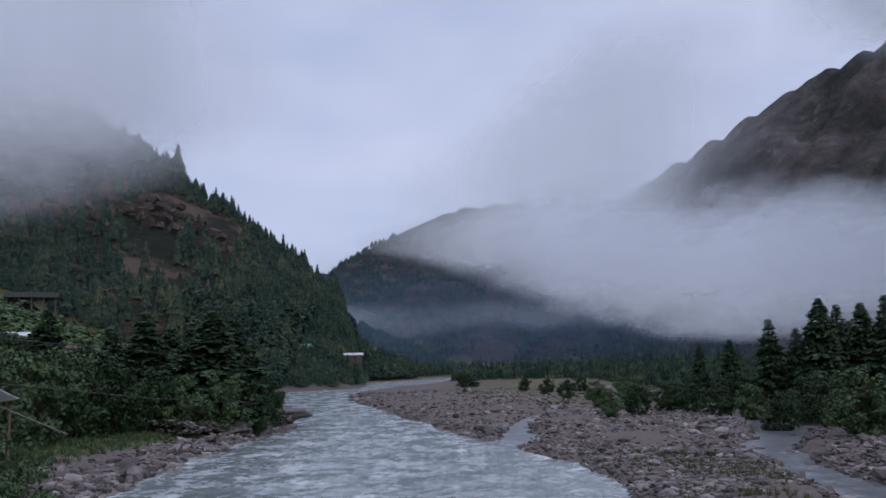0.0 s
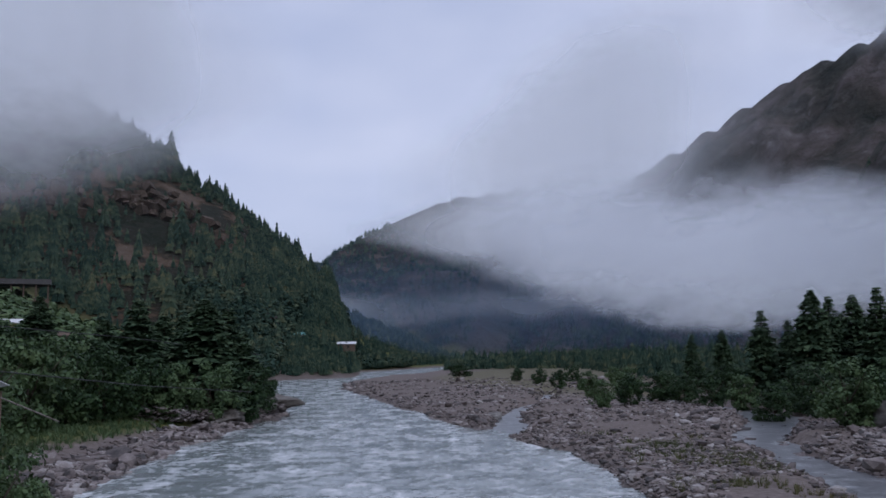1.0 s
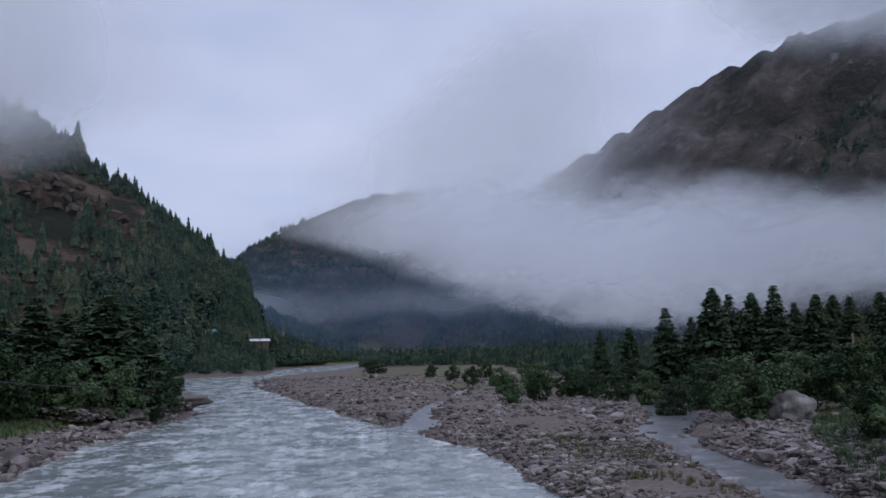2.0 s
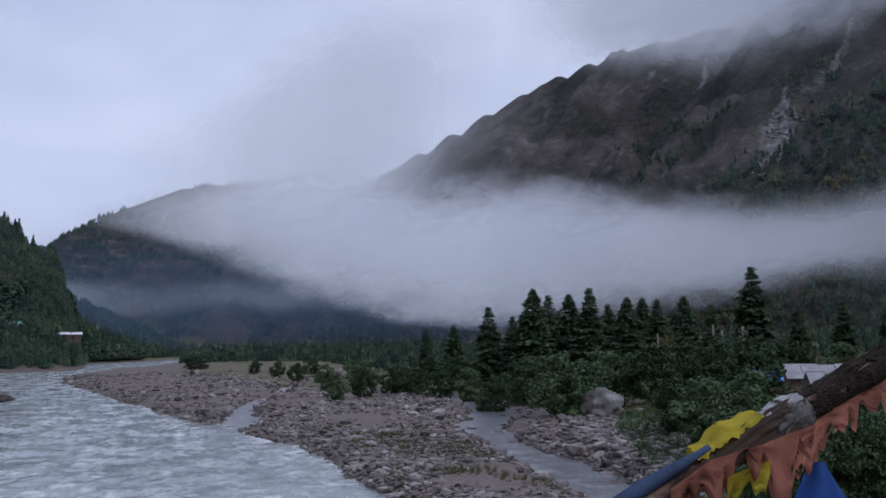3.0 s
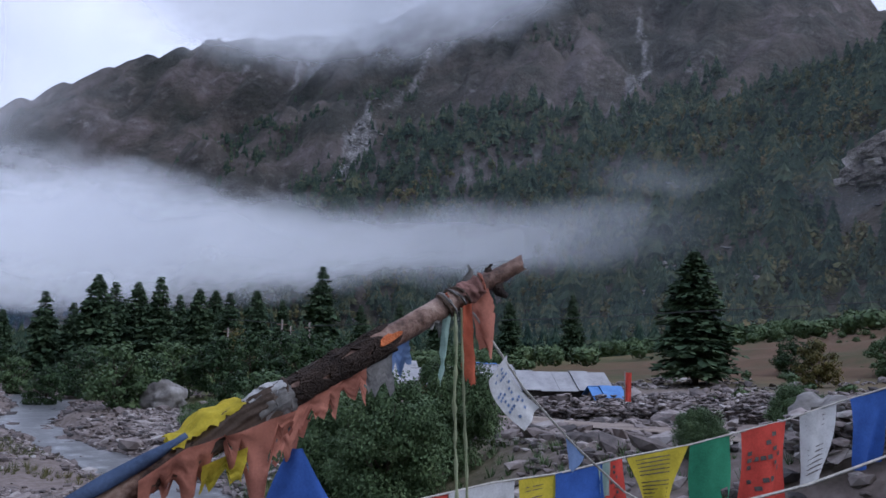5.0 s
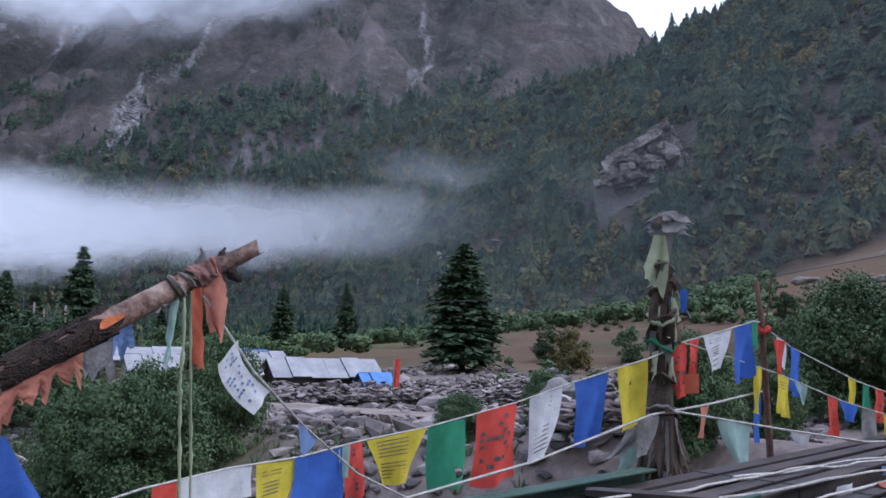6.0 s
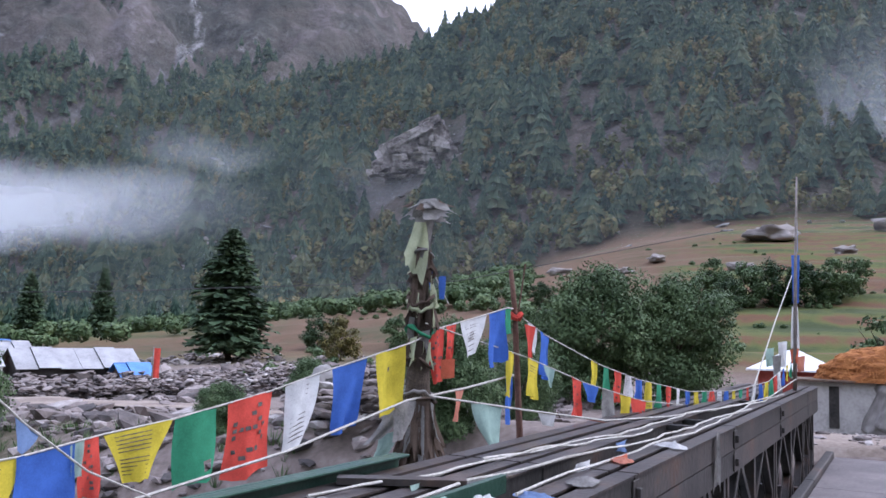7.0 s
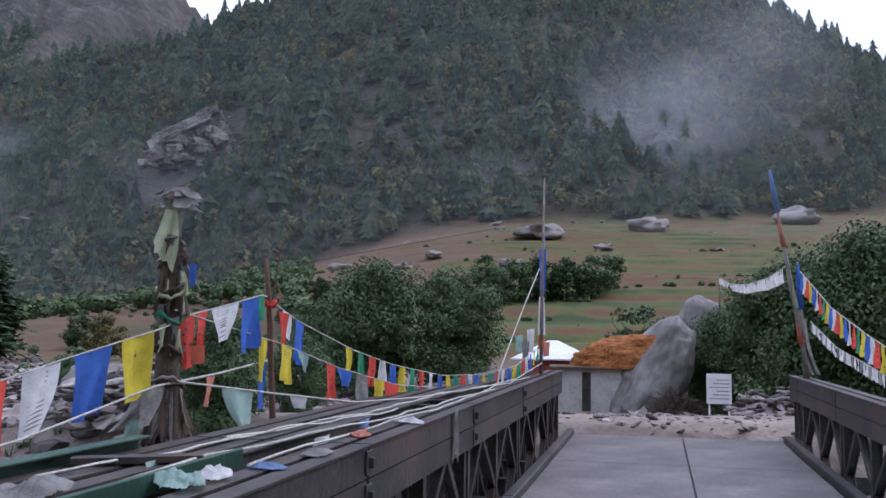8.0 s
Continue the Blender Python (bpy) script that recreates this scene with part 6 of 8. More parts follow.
five = ["yellow", "green", "red", "white", "blue"]
small += [(1.42 + 0.232 * k, 1.54 + 0.232 * k, 0.30 - 0.003 * k, five[k % 5], 0, 0.01, 0.05) for k in range(27)]
flag_line("prayer_flag_line", S3, small, "long sagging line of small five-colour flags", 0.005)
S4 = [(7.14, 1.74, 7.0), (8.3, 1.28, 6.76), (9.3, 0.95, 6.52), (10.2, 0.55, 6.33), (11.0, 0.2, 6.25)]
flag_line("prayer_flag_line", S4, [(1.0, 1.1, 0.34, "yellow", -0.1, 0, 0.3), (1.28, 1.48, 0.30, "yellow", 0, 0, 0), (1.55, 1.75, 0.17, "mint", 0.1, 0, 0.7), (2.05, 2.25, 0.32, "red", 0, 0, 0.6), (2.27, 2.55, 0.16, "blue", 0.05, 0, 0.6),
                                   (2.62, 2.82, 0.30, "grey", -0.03, 0, 0.4), (2.95, 3.15, 0.2, "yellow", 0, 0, 0.3), (3.15, 3.45, 0.14, "red", 0, 0, 0.3)], "lower line of small worn flags", 0.005)
S5 = [(4.6, 2.62, 6.05), (4.96, 2.52, 6.09), (5.99, 2.17, 6.24), (7.01, 1.81, 6.48), (7.61, 1.58, 6.54), (8.2, 1.36, 6.62)]
flag_line("prayer_flag_line", S5, [(2.45, 2.68, 0.24, "grey", -0.12, 0, 0.3), (3.1, 3.22, 0.22, "salmon", -0.1, 0, 0.7), (3.75, 3.84, 0.36, "blue", 0, 0, 0)], "slack white cord with a few rags", 0.009)
S6 = [(7.2, 1.7, 6.5), (7.9, 1.2, 6.38), (8.6, 0.7, 6.27), (9.6, 0.25, 6.245), (11.4, -0.35, 6.245), (13.0, -0.75, 6.26), (15.2, -1.2, 6.4)]
flag_line("prayer_flag_line", S6, [(0.35, 0.65, 0.30, "mint", 0.08, -0.05, 0.5), (1.0, 1.2, 0.10, "white", 0.05, 0, 0.4), (1.5, 1.7, 0.03, "salmon", 0.1, -0.05, 0.3)], "cord with torn rags drooping over the steel", 0.008)
flag_line("guy_cord", [(7.22, 1.8, 7.5), (7.6, 1.72, 7.15)], [(0.12, 0.2, 0.18, "blue", 0, 0, 0.1)], "thin guy cord with a blue rag", 0.005, group="guy cords")
# east side strings
R1 = [(15.11, -5.15, 7.87), (12.81, -4.77, 7.24), (10.82, -4.39, 6.91), (8.81, -3.99, 6.63)]
five_b = ["blue", "white", "red", "yellow", "blue", "white", "red", "green", "yellow"]
flag_line("prayer_flag_line", R1, [(0.12 + 0.245 * k, 0.26 + 0.245 * k, 0.27, five_b[k % 9], 0, 0, 0.0) for k in range(25)], "taut line of bright five-colour flags", 0.006)
R2 = [(15.07, -5.28, 7.09), (12.79, -4.82, 6.73), (10.28, -4.37, 6.49), (8.78, -4.06, 6.40)]
flag_line("prayer_flag_line", R2, [(0.1 + 0.15 * k, 0.22 + 0.15 * k, 0.13, "white" if k % 3 else "grey", 0, 0, 0.2) for k in range(40)], "line of small bleached white flags", 0.006, prints=False)
R3 = [(41.86, -10.4, 9.45), (35.92, -9.45, 8.82), (28.07, -7.86, 8.36), (21.2, -6.45, 8.13), (15.25, -5.05, 8.0)]
flag_line("prayer_flag_line", R3, [(0.6 + 0.42 * k, 0.9 + 0.42 * k, 0.26, "white", 0, 0, 0.1) for k in range(60)], "long line of bleached white flags", 0.01, prints=False)
flag_line("guy_cord", [(15.36, -1.18, 7.95), (13.8, -0.85, 7.2), (12.06, -0.53, 6.42), (11.9, -0.5, 6.245)], [], "slanting pale guy cord", 0.008, group="guy cords")


def rag_post():
    """A rough tree post bound with layers of old cloth."""
    base = Vector((7.21, 1.80, 5.0))
    t = thing("rag_post", base, "rough wooden post bound with old prayer cloths", "post")
    part("trunk", tube([(0.0, 0, 0), (-0.02, 0, 0.7), (0.0, 0.01, 1.5), (0.03, 0.02, 2.2), (0.02, 0, 2.75)], [0.10, 0.095, 0.085, 0.06, 0.04], 11, 0.25, 3), M_BARK, t)
    rnd = random.Random(5)
    # thin twisted bindings
    for k, (z, r, col) in enumerate([(1.46, 0.112, "brown"), (1.50, 0.108, "grey"), (1.72, 0.098, "brown"), (1.93, 0.092, "green"), (2.10, 0.088, "khaki"), (2.14, 0.092, "brown"), (2.34, 0.088, "brown"), (2.47, 0.078, "grey")]):
        ring = []
        for q in range(19):
            a = q / 18 * 6.283
            rr = r * (0.9 + 0.2 * rnd.random())
            ring.append((math.cos(a) * rr, math.sin(a) * rr, z + 0.03 * math.sin(a * 2 + k) + 0.025 * rnd.random()))
        part("binding", tube(ring, [(0.006 if col in ("brown", "grey") else 0.010) + 0.010 * rnd.random() for _ in ring], 6, 0.6, k), CLOTH[col], t, col + " cloth binding")
    # shaggy skirt of dark strips, and short rags wound round the upper trunk
    for k in range(84):
        a = rnd.random() * 6.283
        low = k < 50
        z = rnd.uniform(1.30, 1.52) if low else rnd.uniform(1.85, 2.55)
        r = 0.105 if low else 0.085 - 0.02 * (z > 2.2)
        h = rnd.uniform(0.28, 0.48) if low else rnd.uniform(0.10, 0.26)
        p = Vector((math.cos(a) * r, math.sin(a) * r, z))
        d = Vector((-math.sin(a), math.cos(a), rnd.uniform(-0.3, 0.3))) * rnd.uniform(0.015, 0.045)
        flare = rnd.uniform(0.02, 0.09) if low else rnd.uniform(-0.01, 0.04)
        col = rnd.choice(["brown", "brown", "brown", "bark", "grey"] if low else ["brown", "grey", "bark", "brown", "khaki"])
        part("rag", cloth(p - d, p + d, h, (math.cos(a) * flare, math.sin(a) * flare, 0), 0.03, rnd.uniform(-0.3, 0.6), k, 4, 7, ragged=0.6), CLOTH[col], t)
    # head wrap: a crumpled bundle, with a pale silk hanging under it
    bm = bmesh.new()
    bmesh.ops.create_icosphere(bm, subdivisions=3, radius=1.0)
    for v_ in bm.verts:
        p = v_.co.copy()
        v_.co = p * (1 + 0.3 * noise.fractal(p * 2.6, 1.0, 2.0, 5))
        v_.co = Vector((v_.co.x * 0.10 + 0.03, v_.co.y * 0.08, v_.co.z * 0.07 + 2.80 + v_.co.x * 0.03))
        v_.co.rotate(Euler((0, 0, -1.2)))
    part("head_wrap", bm, CLOTH["grey"], t, "crumpled dirty white cloth head")
    for k in range(14):
        a = k * 0.449 + rnd.random() * 0.3
        rr = rnd.uniform(0.04, 0.12)
        p = Vector((math.cos(a) * rr + 0.02, math.sin(a) * rr - 0.03, 2.83 + rnd.uniform(-0.06, 0.05)))
        d = Vector((-math.sin(a), math.cos(a), rnd.uniform(-0.4, 0.4))) * rnd.uniform(0.03, 0.08)
        part("rag", cloth(p - d, p + d, rnd.uniform(0.03, 0.08), (math.cos(a) * 0.06, math.sin(a) * 0.06, 0), 0.03, rnd.uniform(-0.3, 0.5), 60 + k, 5, 5, ragged=0.5), CLOTH[rnd.choice(["grey", "grey", "grey", "brown"])], t)
    part("binding", tube([(0, 0, 2.5), (0.01, 0, 2.6), (0.02, 0, 2.78)], [0.055, 0.06, 0.07], 9, 0.4, 4), CLOTH["grey"], t, "grey cloth binding")
    part("silk", cloth((-0.09, 0.035, 2.70), (-0.05, -0.035, 2.70), 0.34, (-0.06, 0.04, 0), 0.04, -1.7, 11, 8, 10, ragged=0.2, slant=0.6), CLOTH["khaki"], t, "pale green silk scarf")
    part("rag", cloth((-0.05, 0.02, 2.66), (0.0, -0.03, 2.66), 0.16, (0, 0, 0), 0.02, 0.2, 13, 4, 5), CLOTH["salmon"], t, "salmon rag")
    part("rag", cloth((0.02, -0.12, 2.33), (0.05, -0.16, 2.33), 0.16, (0, 0, 0), 0.02, 0.2, 14, 4, 5), CLOTH["blue"], t, "blue rag")
    part("rag", cloth((0.02, -0.15, 1.75), (0.05, -0.24, 1.76), 0.13, (0, 0, 0), 0.02, 0.0, 15, 4, 5), CLOTH["orange"], t, "orange rag")
    part("rag", cloth((-0.12, 0.20, 1.44), (-0.06, 0.04, 1.50), 0.27, (-0.2, 0.1, 0), 0.04, 0.3, 16, 6, 6), CLOTH["grey"], t, "pale grey rag")
    part("rag", cloth((-0.1, 0.25, 1.22), (-0.05, 0.12, 1.26), 0.28, (-0.2, 0.12, 0), 0.04, 0.5, 17, 6, 6), CLOTH["mint"], t, "faded green rag")
    return t


rag_post()
M_RUST = surface("rusty_pole", [(0.3, (0.06, 0.03, 0.022)), (0.7, (0.14, 0.07, 0.05))], 6, 0.8, bump=0.4)
t = thing("flag_pole", (8.27, 1.32, 5.0), "thin reddish brown pole leaning by the truss", "pole")
part("shaft", tube([(0.02, -0.06, 0), (0.0, 0.0, 1.2), (-0.03, 0.05, 2.15), (-0.06, 0.08, 2.45)], [0.03, 0.027, 0.022, 0.018], 8), M_RUST, t)
part("antenna", tube([(-0.02, 0.03, 2.05), (0.02, -0.02, 2.5)], 0.007, 5), M_RUST, t, "thin red rod tied to the pole")
part("binding", tube([(-0.03 + 0.05 * math.cos(q), 0.05 + 0.05 * math.sin(q), 2.08 + 0.02 * math.sin(3 * q)) for q in np.linspace(0, 12.6, 30)], 0.02, 5, 0.5), CLOTH["red"], t, "red cloth binding")
part("rag", cloth((-0.02, -0.03, 2.02), (0.08, -0.1, 2.0), 0.25, (0.02, 0, 0), 0.03, 0.5, 4), CLOTH["red"], t, "red rag")

M_POLE = surface("weathered_pole", [(0.3, (0.12, 0.10, 0.09)), (0.7, (0.28, 0.25, 0.23))], 8, 0.85, bump=0.3)
top_u = BR @ Vector((5.82, 0.16, TOP + 0.012))
t = thing("flag_mast", top_u, "slim mast wound with blue prayer cloth", "flag mast")
part("shaft", tube([(0, 0, 0), (0, -0.02, 1.6), (-0.01, -0.05, 3.1)], [0.03, 0.024, 0.012], 8), M_POLE, t)
part("cloth", cloth((0, -0.03, 2.9), (0.02, -0.06, 2.9), 0.9, (0, 0, 0), 0.02, 0.0, 2, 3, 10), CLOTH["pale_blue"], t, "narrow faded blue cloth")
part("cloth", cloth((0.0, -0.08, 1.95), (0.02, 0.03, 1.95), 0.7, (0, 0, 0), 0.03, 0.3, 3, 4, 10), CLOTH["blue"], t, "blue cloth strip")
part("cloth", cloth((0.0, -0.05, 1.2), (0.02, 0.03, 1.2), 0.6, (0, 0, 0), 0.03, -0.4, 4, 4, 10), CLOTH["white"], t, "white cloth strip")
for k, (dy, h, c) in enumerate([(-0.14, 0.22, "salmon"), (-0.06, 0.2, "orange"), (0.10, 0.36, "white"), (0.18, 0.3, "grey"), (0.28, 0.26, "mint")]):
    part("rag", cloth((-0.02, dy, 0.5 + 0.1 * (k % 3)), (0.0, dy + 0.12, 0.48 + 0.1 * (k % 3)), h, (0, 0, 0), 0.03, 0.3, k), CLOTH[c], t)

for name, u_, n_, lean, bands in [("flag_mast", 6.36, -3.83, (-0.16, 0.5), [(3.25, 0.7, "pale_blue"), (2.5, 0.5, "salmon"), (1.95, 0.9, "khaki"), (1.0, 0.5, "orange")]), ("flag_mast", 6.62, -3.83, (-0.02, 0.08), [(1.75, 0.7, "blue"), (1.0, 0.4, "grey")])]:
    b0 = BR @ Vector((u_, n_, TOP + 0.012))
    H = 3.2 if lean[1] > 0.2 else 1.8
    t = thing(name, b0, "leaning mast wound with coloured prayer cloth" if H > 2 else "short mast wrapped in dark blue cloth", "flag mast")
    part("shaft", tube([(0, 0, 0), (0, lean[1] / 2, H / 2), (0, lean[1], H)], [0.035, 0.03, 0.016], 8), M_POLE, t)
    for k, (z, h, c) in enumerate(bands):
        f0, f1 = z / 3.2, (z - h) / 3.2
        part("cloth", tube([(0.0, lean[1] * z / H, min(z, H)), (0.01, lean[1] * (z - h / 2) / H, z - h / 2), (0, lean[1] * (z - h) / H, z - h)], [0.02, 0.036, 0.04], 8, 0.7, k), CLOTH[c], t, c.replace("_", " ") + " cloth wrapping")
    part("cloth", cloth((0, lean[1] * 0.3, 0.9), (0.02, lean[1] * 0.3 - 0.06, 0.9), 0.85, (0, -0.2, 0), 0.04, 0.2, 6), CLOTH["grey"], t, "trailing grey cloth")


# ---------------------------------------------------------------- the leaning log
def leaning_log():
    foot = Vector((-0.45, 3.22, 5.0))
    axis = [(-0.45, 3.22, 5.04), (1.2, 2.80, 5.92), (2.45, 2.49, 6.60), (2.70, 2.42, 6.755), (3.08, 2.33, 6.955), (3.42, 2.27, 7.14), (3.64, 2.19, 7.27)]
    rel = [Vector(p) - foot for p in axis]
    t = thing("leaning_log", foot, "bare leaning log with peeling bark, tied with flags", "log")
    dense = []
    for p, q in zip(rel, rel[1:]):
        n_ = max(2, int((q - p).length / 0.05))
        dense += [p.lerp(q, k / n_) for k in range(n_)]
    dense.append(rel[-1])
    total = len(dense)
    bm = tube(dense, [0.072 - 0.036 * k / total - 0.006 * smooth(0.93, 1.0, k / total) for k in range(total)], 14, 0.12, 7)
    for v_ in bm.verts:
        v_.co += Vector((0, 0, 0.012)) * noise.fractal(v_.co * 6, 1.0, 2.0, 4)
    end = rel[-1]
    for v_ in bm.verts:
        if (v_.co - end).length < 0.06:
            v_.co += Vector((0.055, -0.015, 0.03)) * noise.noise(v_.co * 45)
    part("trunk", bm, M_LOG, t)

    def at(s):
        return along(rel, s)
    L = sum((q - p).length for p, q in zip(rel, rel[1:]))
    rnd = random.Random(9)
    toward = Vector((-0.55, -0.83, 0.1)).normalized()

    def basis(sv):
        p = at(sv)
        d = (at(sv + 0.05) - p).normalized()
        a = (toward - d * toward.dot(d)).normalized()
        return p, d, a, a.cross(d)

    def radius(sv):
        return 0.072 - 0.036 * sv / L

    # plates of bark still clinging
    for k in range(130):
        sv = L - (rnd.uniform(0.66, 1.10) if k < 104 else rnd.uniform(1.1, 2.4))
        p, d, a, b_ = basis(sv)
        th = rnd.uniform(0, 6.283)
        nrm = a * math.cos(th) + b_ * math.sin(th)
        tan = d.cross(nrm)
        ctr = p + nrm * (radius(sv) + 0.003)
        bm = bmesh.new()
        n_ = 9
        vs = []
        long_ = rnd.uniform(0.03, 0.085)
        for q in range(n_):
            f = 6.283 * q / n_
            rr = rnd.uniform(0.55, 1.25)
            vs.append(ctr + d * math.cos(f) * long_ * rr + tan * math.sin(f) * 0.02 * rr - nrm * 0.006 * abs(math.sin(f)))
        up = [bm.verts.new(v_ + nrm * rnd.uniform(0.003, 0.010)) for v_ in vs]
        lo_ = [bm.verts.new(v_ - nrm * 0.006) for v_ in vs]
        bm.faces.new(up)
        for q in range(n_):
            bm.faces.new((lo_[q], lo_[(q + 1) % n_], up[(q + 1) % n_], up[q]))
        bmesh.ops.recalc_face_normals(bm, faces=bm.faces[:])
        part("bark_plate", bm, M_BARKDARK, t)
    # curled bark lifting off the top edge
    for k in range(7):
        sv = L - rnd.uniform(0.68, 0.95)
        p, d, a, b_ = basis(sv)
        up_ = Vector((0, 0, 1)) * radius(sv)
        part("bark_curl", tube([p + up_ * 0.9, p + up_ * 1.15 + d * 0.03, p + up_ * rnd.uniform(1.1, 1.5) + d * 0.06], [0.014, 0.016, 0.006], 5, 0.9, k), M_BARKDARK, t)

    def wrap(name, s0, s1, a0, a1, r, crumple, col, label, seed, nu=26, nv=22):
        """Crumpled cloth lying round the log between two angles, torn at the border."""
        bm = bmesh.new()
        g = []
        rr = random.Random(seed)
        for i in range(nu + 1):
            row = []
            for j in range(nv + 1):
                e0, e1 = 0.10 * (noise.noise(Vector((j * 0.45, seed, 1))) ), 0.10 * noise.noise(Vector((j * 0.5, seed, 7)))
                u = e0 + (1 + e1 - e0) * i / nu
                w0 = 0.12 * noise.noise(Vector((i * 0.5, seed, 3)))
                v = w0 + (1 - 1.5 * w0) * j / nv
                p, d, a, b_ = basis(s0 + (s1 - s0) * u)
                th = a0 + (a1 - a0) * v
                k1 = noise.fractal(Vector((u * 2.6, v * 2.4, seed)), 1.2, 2.0, 3)
                k2 = abs(noise.noise(Vector((u * 2.5 + v * 3.5, v * 4.5 - u, seed + 4))))
                row.append(bm.verts.new(p + (a * math.cos(th) + b_ * math.sin(th)) * (r + crumple * (0.9 * k1 + 0.8 * k2))))
            g.append(row)
        for i in range(nu):
            for j in range(nv):
                f = bm.faces.new((g[i][j], g[i + 1][j], g[i + 1][j + 1], g[i][j + 1]))
                f.smooth = True
        return part(name, bm, CLOTH[col], t, label)

    def torn(name, tops, lows, col, label, seed, tear=0.05, out=0.07, holes=0.05, sway=(0, 0, 0)):
        """A torn cloth hanging from stations along the log; tops and lows are heights off the axis."""
        bm = bmesh.new()
        rr = random.Random(seed)
        s_ = [x_[0] for x_ in tops]
        nu, nv = max(7, int((s_[-1] - s_[0]) * 70)), 12
        g = []
        low = 0
        for i in range(nu + 1):
            sv = s_[0] + (s_[-1] - s_[0]) * i / nu
            z0 = float(np.interp(sv, s_, [x_[1] for x_ in tops]))
            z1 = float(np.interp(sv, [x_[0] for x_ in lows], [x_[1] for x_ in lows]))
            low = low * 0.5 + tear * (rr.random() - 0.5) * 1.6
            p, d, a, b_ = basis(L + sv)
            flat = Vector((a.x, a.y, 0)).normalized()
            row = []
            for j in range(nv + 1):
                v = j / nv
                z = z0 + (z1 + low - z0) * v
                w = 0.016 * math.sin(i * 0.55 + seed + v * 2) * (0.3 + v) + 0.012 * noise.noise(Vector((i * 0.3, j * 0.5, seed)))
                row.append(bm.verts.new(p + Vector((0, 0, z)) + flat * (out * (1 - 0.5 * v) + w) + d * 0.02 * noise.noise(Vector((i * 0.2, j * 0.4, seed + 9))) * v + Vector(sway) * v))
            g.append(row)
        for i in range(nu):
            for j in range(nv):
                if j > 4 and noise.noise(Vector((i * 0.33, j * 0.45, seed * 1.7))) > 0.5 - holes:
                    continue
                f = bm.faces.new((g[i][j], g[i + 1][j], g[i + 1][j + 1], g[i][j + 1]))
                f.smooth = True
        bmesh.ops.delete(bm, geom=[v_ for v_ in bm.verts if not v_.link_faces], context='VERTS')
        return part(name, bm, CLOTH[col], t, label)

    # fresh orange wound
    p, d, a, b_ = basis(L - 0.645)
    bm = bmesh.new()
    out_ = [rnd.uniform(0.65, 1.25) for _ in range(14)]
    vs = [bm.verts.new(p + a * (radius(L - 0.645) + 0.014 - 0.012 * math.sin(6.283 * q / 14) ** 2) + d * math.cos(6.283 * q / 14) * 0.05 * out_[q] + b_ * math.sin(6.283 * q / 14) * 0.017 * out_[q] - b_ * 0.004) for q in range(14)]
    bm.faces.new(vs)
    part("wound", bm, M_WOUND, t, "raw orange wood patch")
    # cords bound round the log
    for sv, col, r in [(0.36, "brown", 0.045), (0.345, "grey", 0.046), (0.31, "grey", 0.046), (0.29, "brown", 0.045), (0.18, "salmon", 0.041), (1.03, "brown", 0.053), (1.10, "grey", 0.056)]:
        p, d, a, b_ = basis(L - sv)
        ring = [p + (a * math.cos(q) + b_ * math.sin(q)) * r * rnd.uniform(0.96, 1.06) + d * 0.015 * math.sin(q + sv * 30) for q in np.linspace(0, 6.283, 18)]
        part("binding", tube(ring, 0.006, 5, 0.9, int(sv * 100)), CLOTH[col], t, col + " cord bound round")
    # branch stubs and a small knot of cloth near the tip
    p = at(L - 0.13)
    part("stub", tube([p, p + Vector((0.02, -0.02, -0.05)), p + Vector((0.05, -0.02, -0.065))], [0.024, 0.02, 0.012], 7, 0.6, 5), M_BARKDARK, t, "broken branch stub")
    p = at(L - 0.15)
    part("stub", tube([p, p + Vector((-0.005, 0.0, 0.045)), p + Vector((0.012, 0, 0.062))], [0.018, 0.013, 0.006], 7, 0.6, 6), M_BARKDARK, t, "broken branch stub")
    p = at(L - 0.24)
    part("knot", tube([p, p + Vector((-0.008, 0.0, 0.05)), p + Vector((0.004, 0, 0.075)), p + Vector((-0.01, 0, 0.10))], [0.012, 0.016, 0.009, 0.004], 7, 0.9, 8), CLOTH["grey"], t, "small grey knot of cloth")
    # cloth on the upper end
    wrap("cloth_wrap", L - 0.285, L - 0.20, -1.6, 1.3, 0.043, 0.012, "faded", "faded pink cloth wrapped round", 5)
    torn("cloth", [(-0.41, 0.03), (-0.36, 0.05)], [(-0.41, 0.0), (-0.36, 0.02)], "orange", "scrap of orange cloth", 21, 0.03, 0.02)
    torn("cloth", [(-0.295, -0.03), (-0.25, -0.04)], [(-0.295, -0.27), (-0.25, -0.33)], "orange", "orange cloth hanging to a point", 22, 0.02, 0.05, -0.6, (0.02, -0.01, 0.0))
    torn("cloth", [(-0.245, -0.01), (-0.20, -0.03), (-0.17, -0.02)], [(-0.245, -0.23), (-0.20, -0.27), (-0.17, -0.10)], "salmon", "faded orange cloth", 23, 0.03, 0.03, -0.6, (0.06, 0, 0))
    torn("cloth", [(-0.375, -0.03), (-0.34, -0.03)], [(-0.375, -0.26), (-0.34, -0.30)], "mint", "pale green strip of cloth", 24, 0.01, 0.02, -0.6, (-0.02, 0, 0))
    torn("cloth", [(-0.44, -0.02), (-0.36, -0.03)], [(-0.44, -0.05), (-0.36, -0.10)], "grey", "grey scrap of cloth", 25, 0.03, 0.02)
    torn("cloth", [(-0.72, -0.04), (-0.60, -0.04)], [(-0.72, -0.10), (-0.60, -0.19)], "grey", "torn grey cloth", 26, 0.05, 0.0)
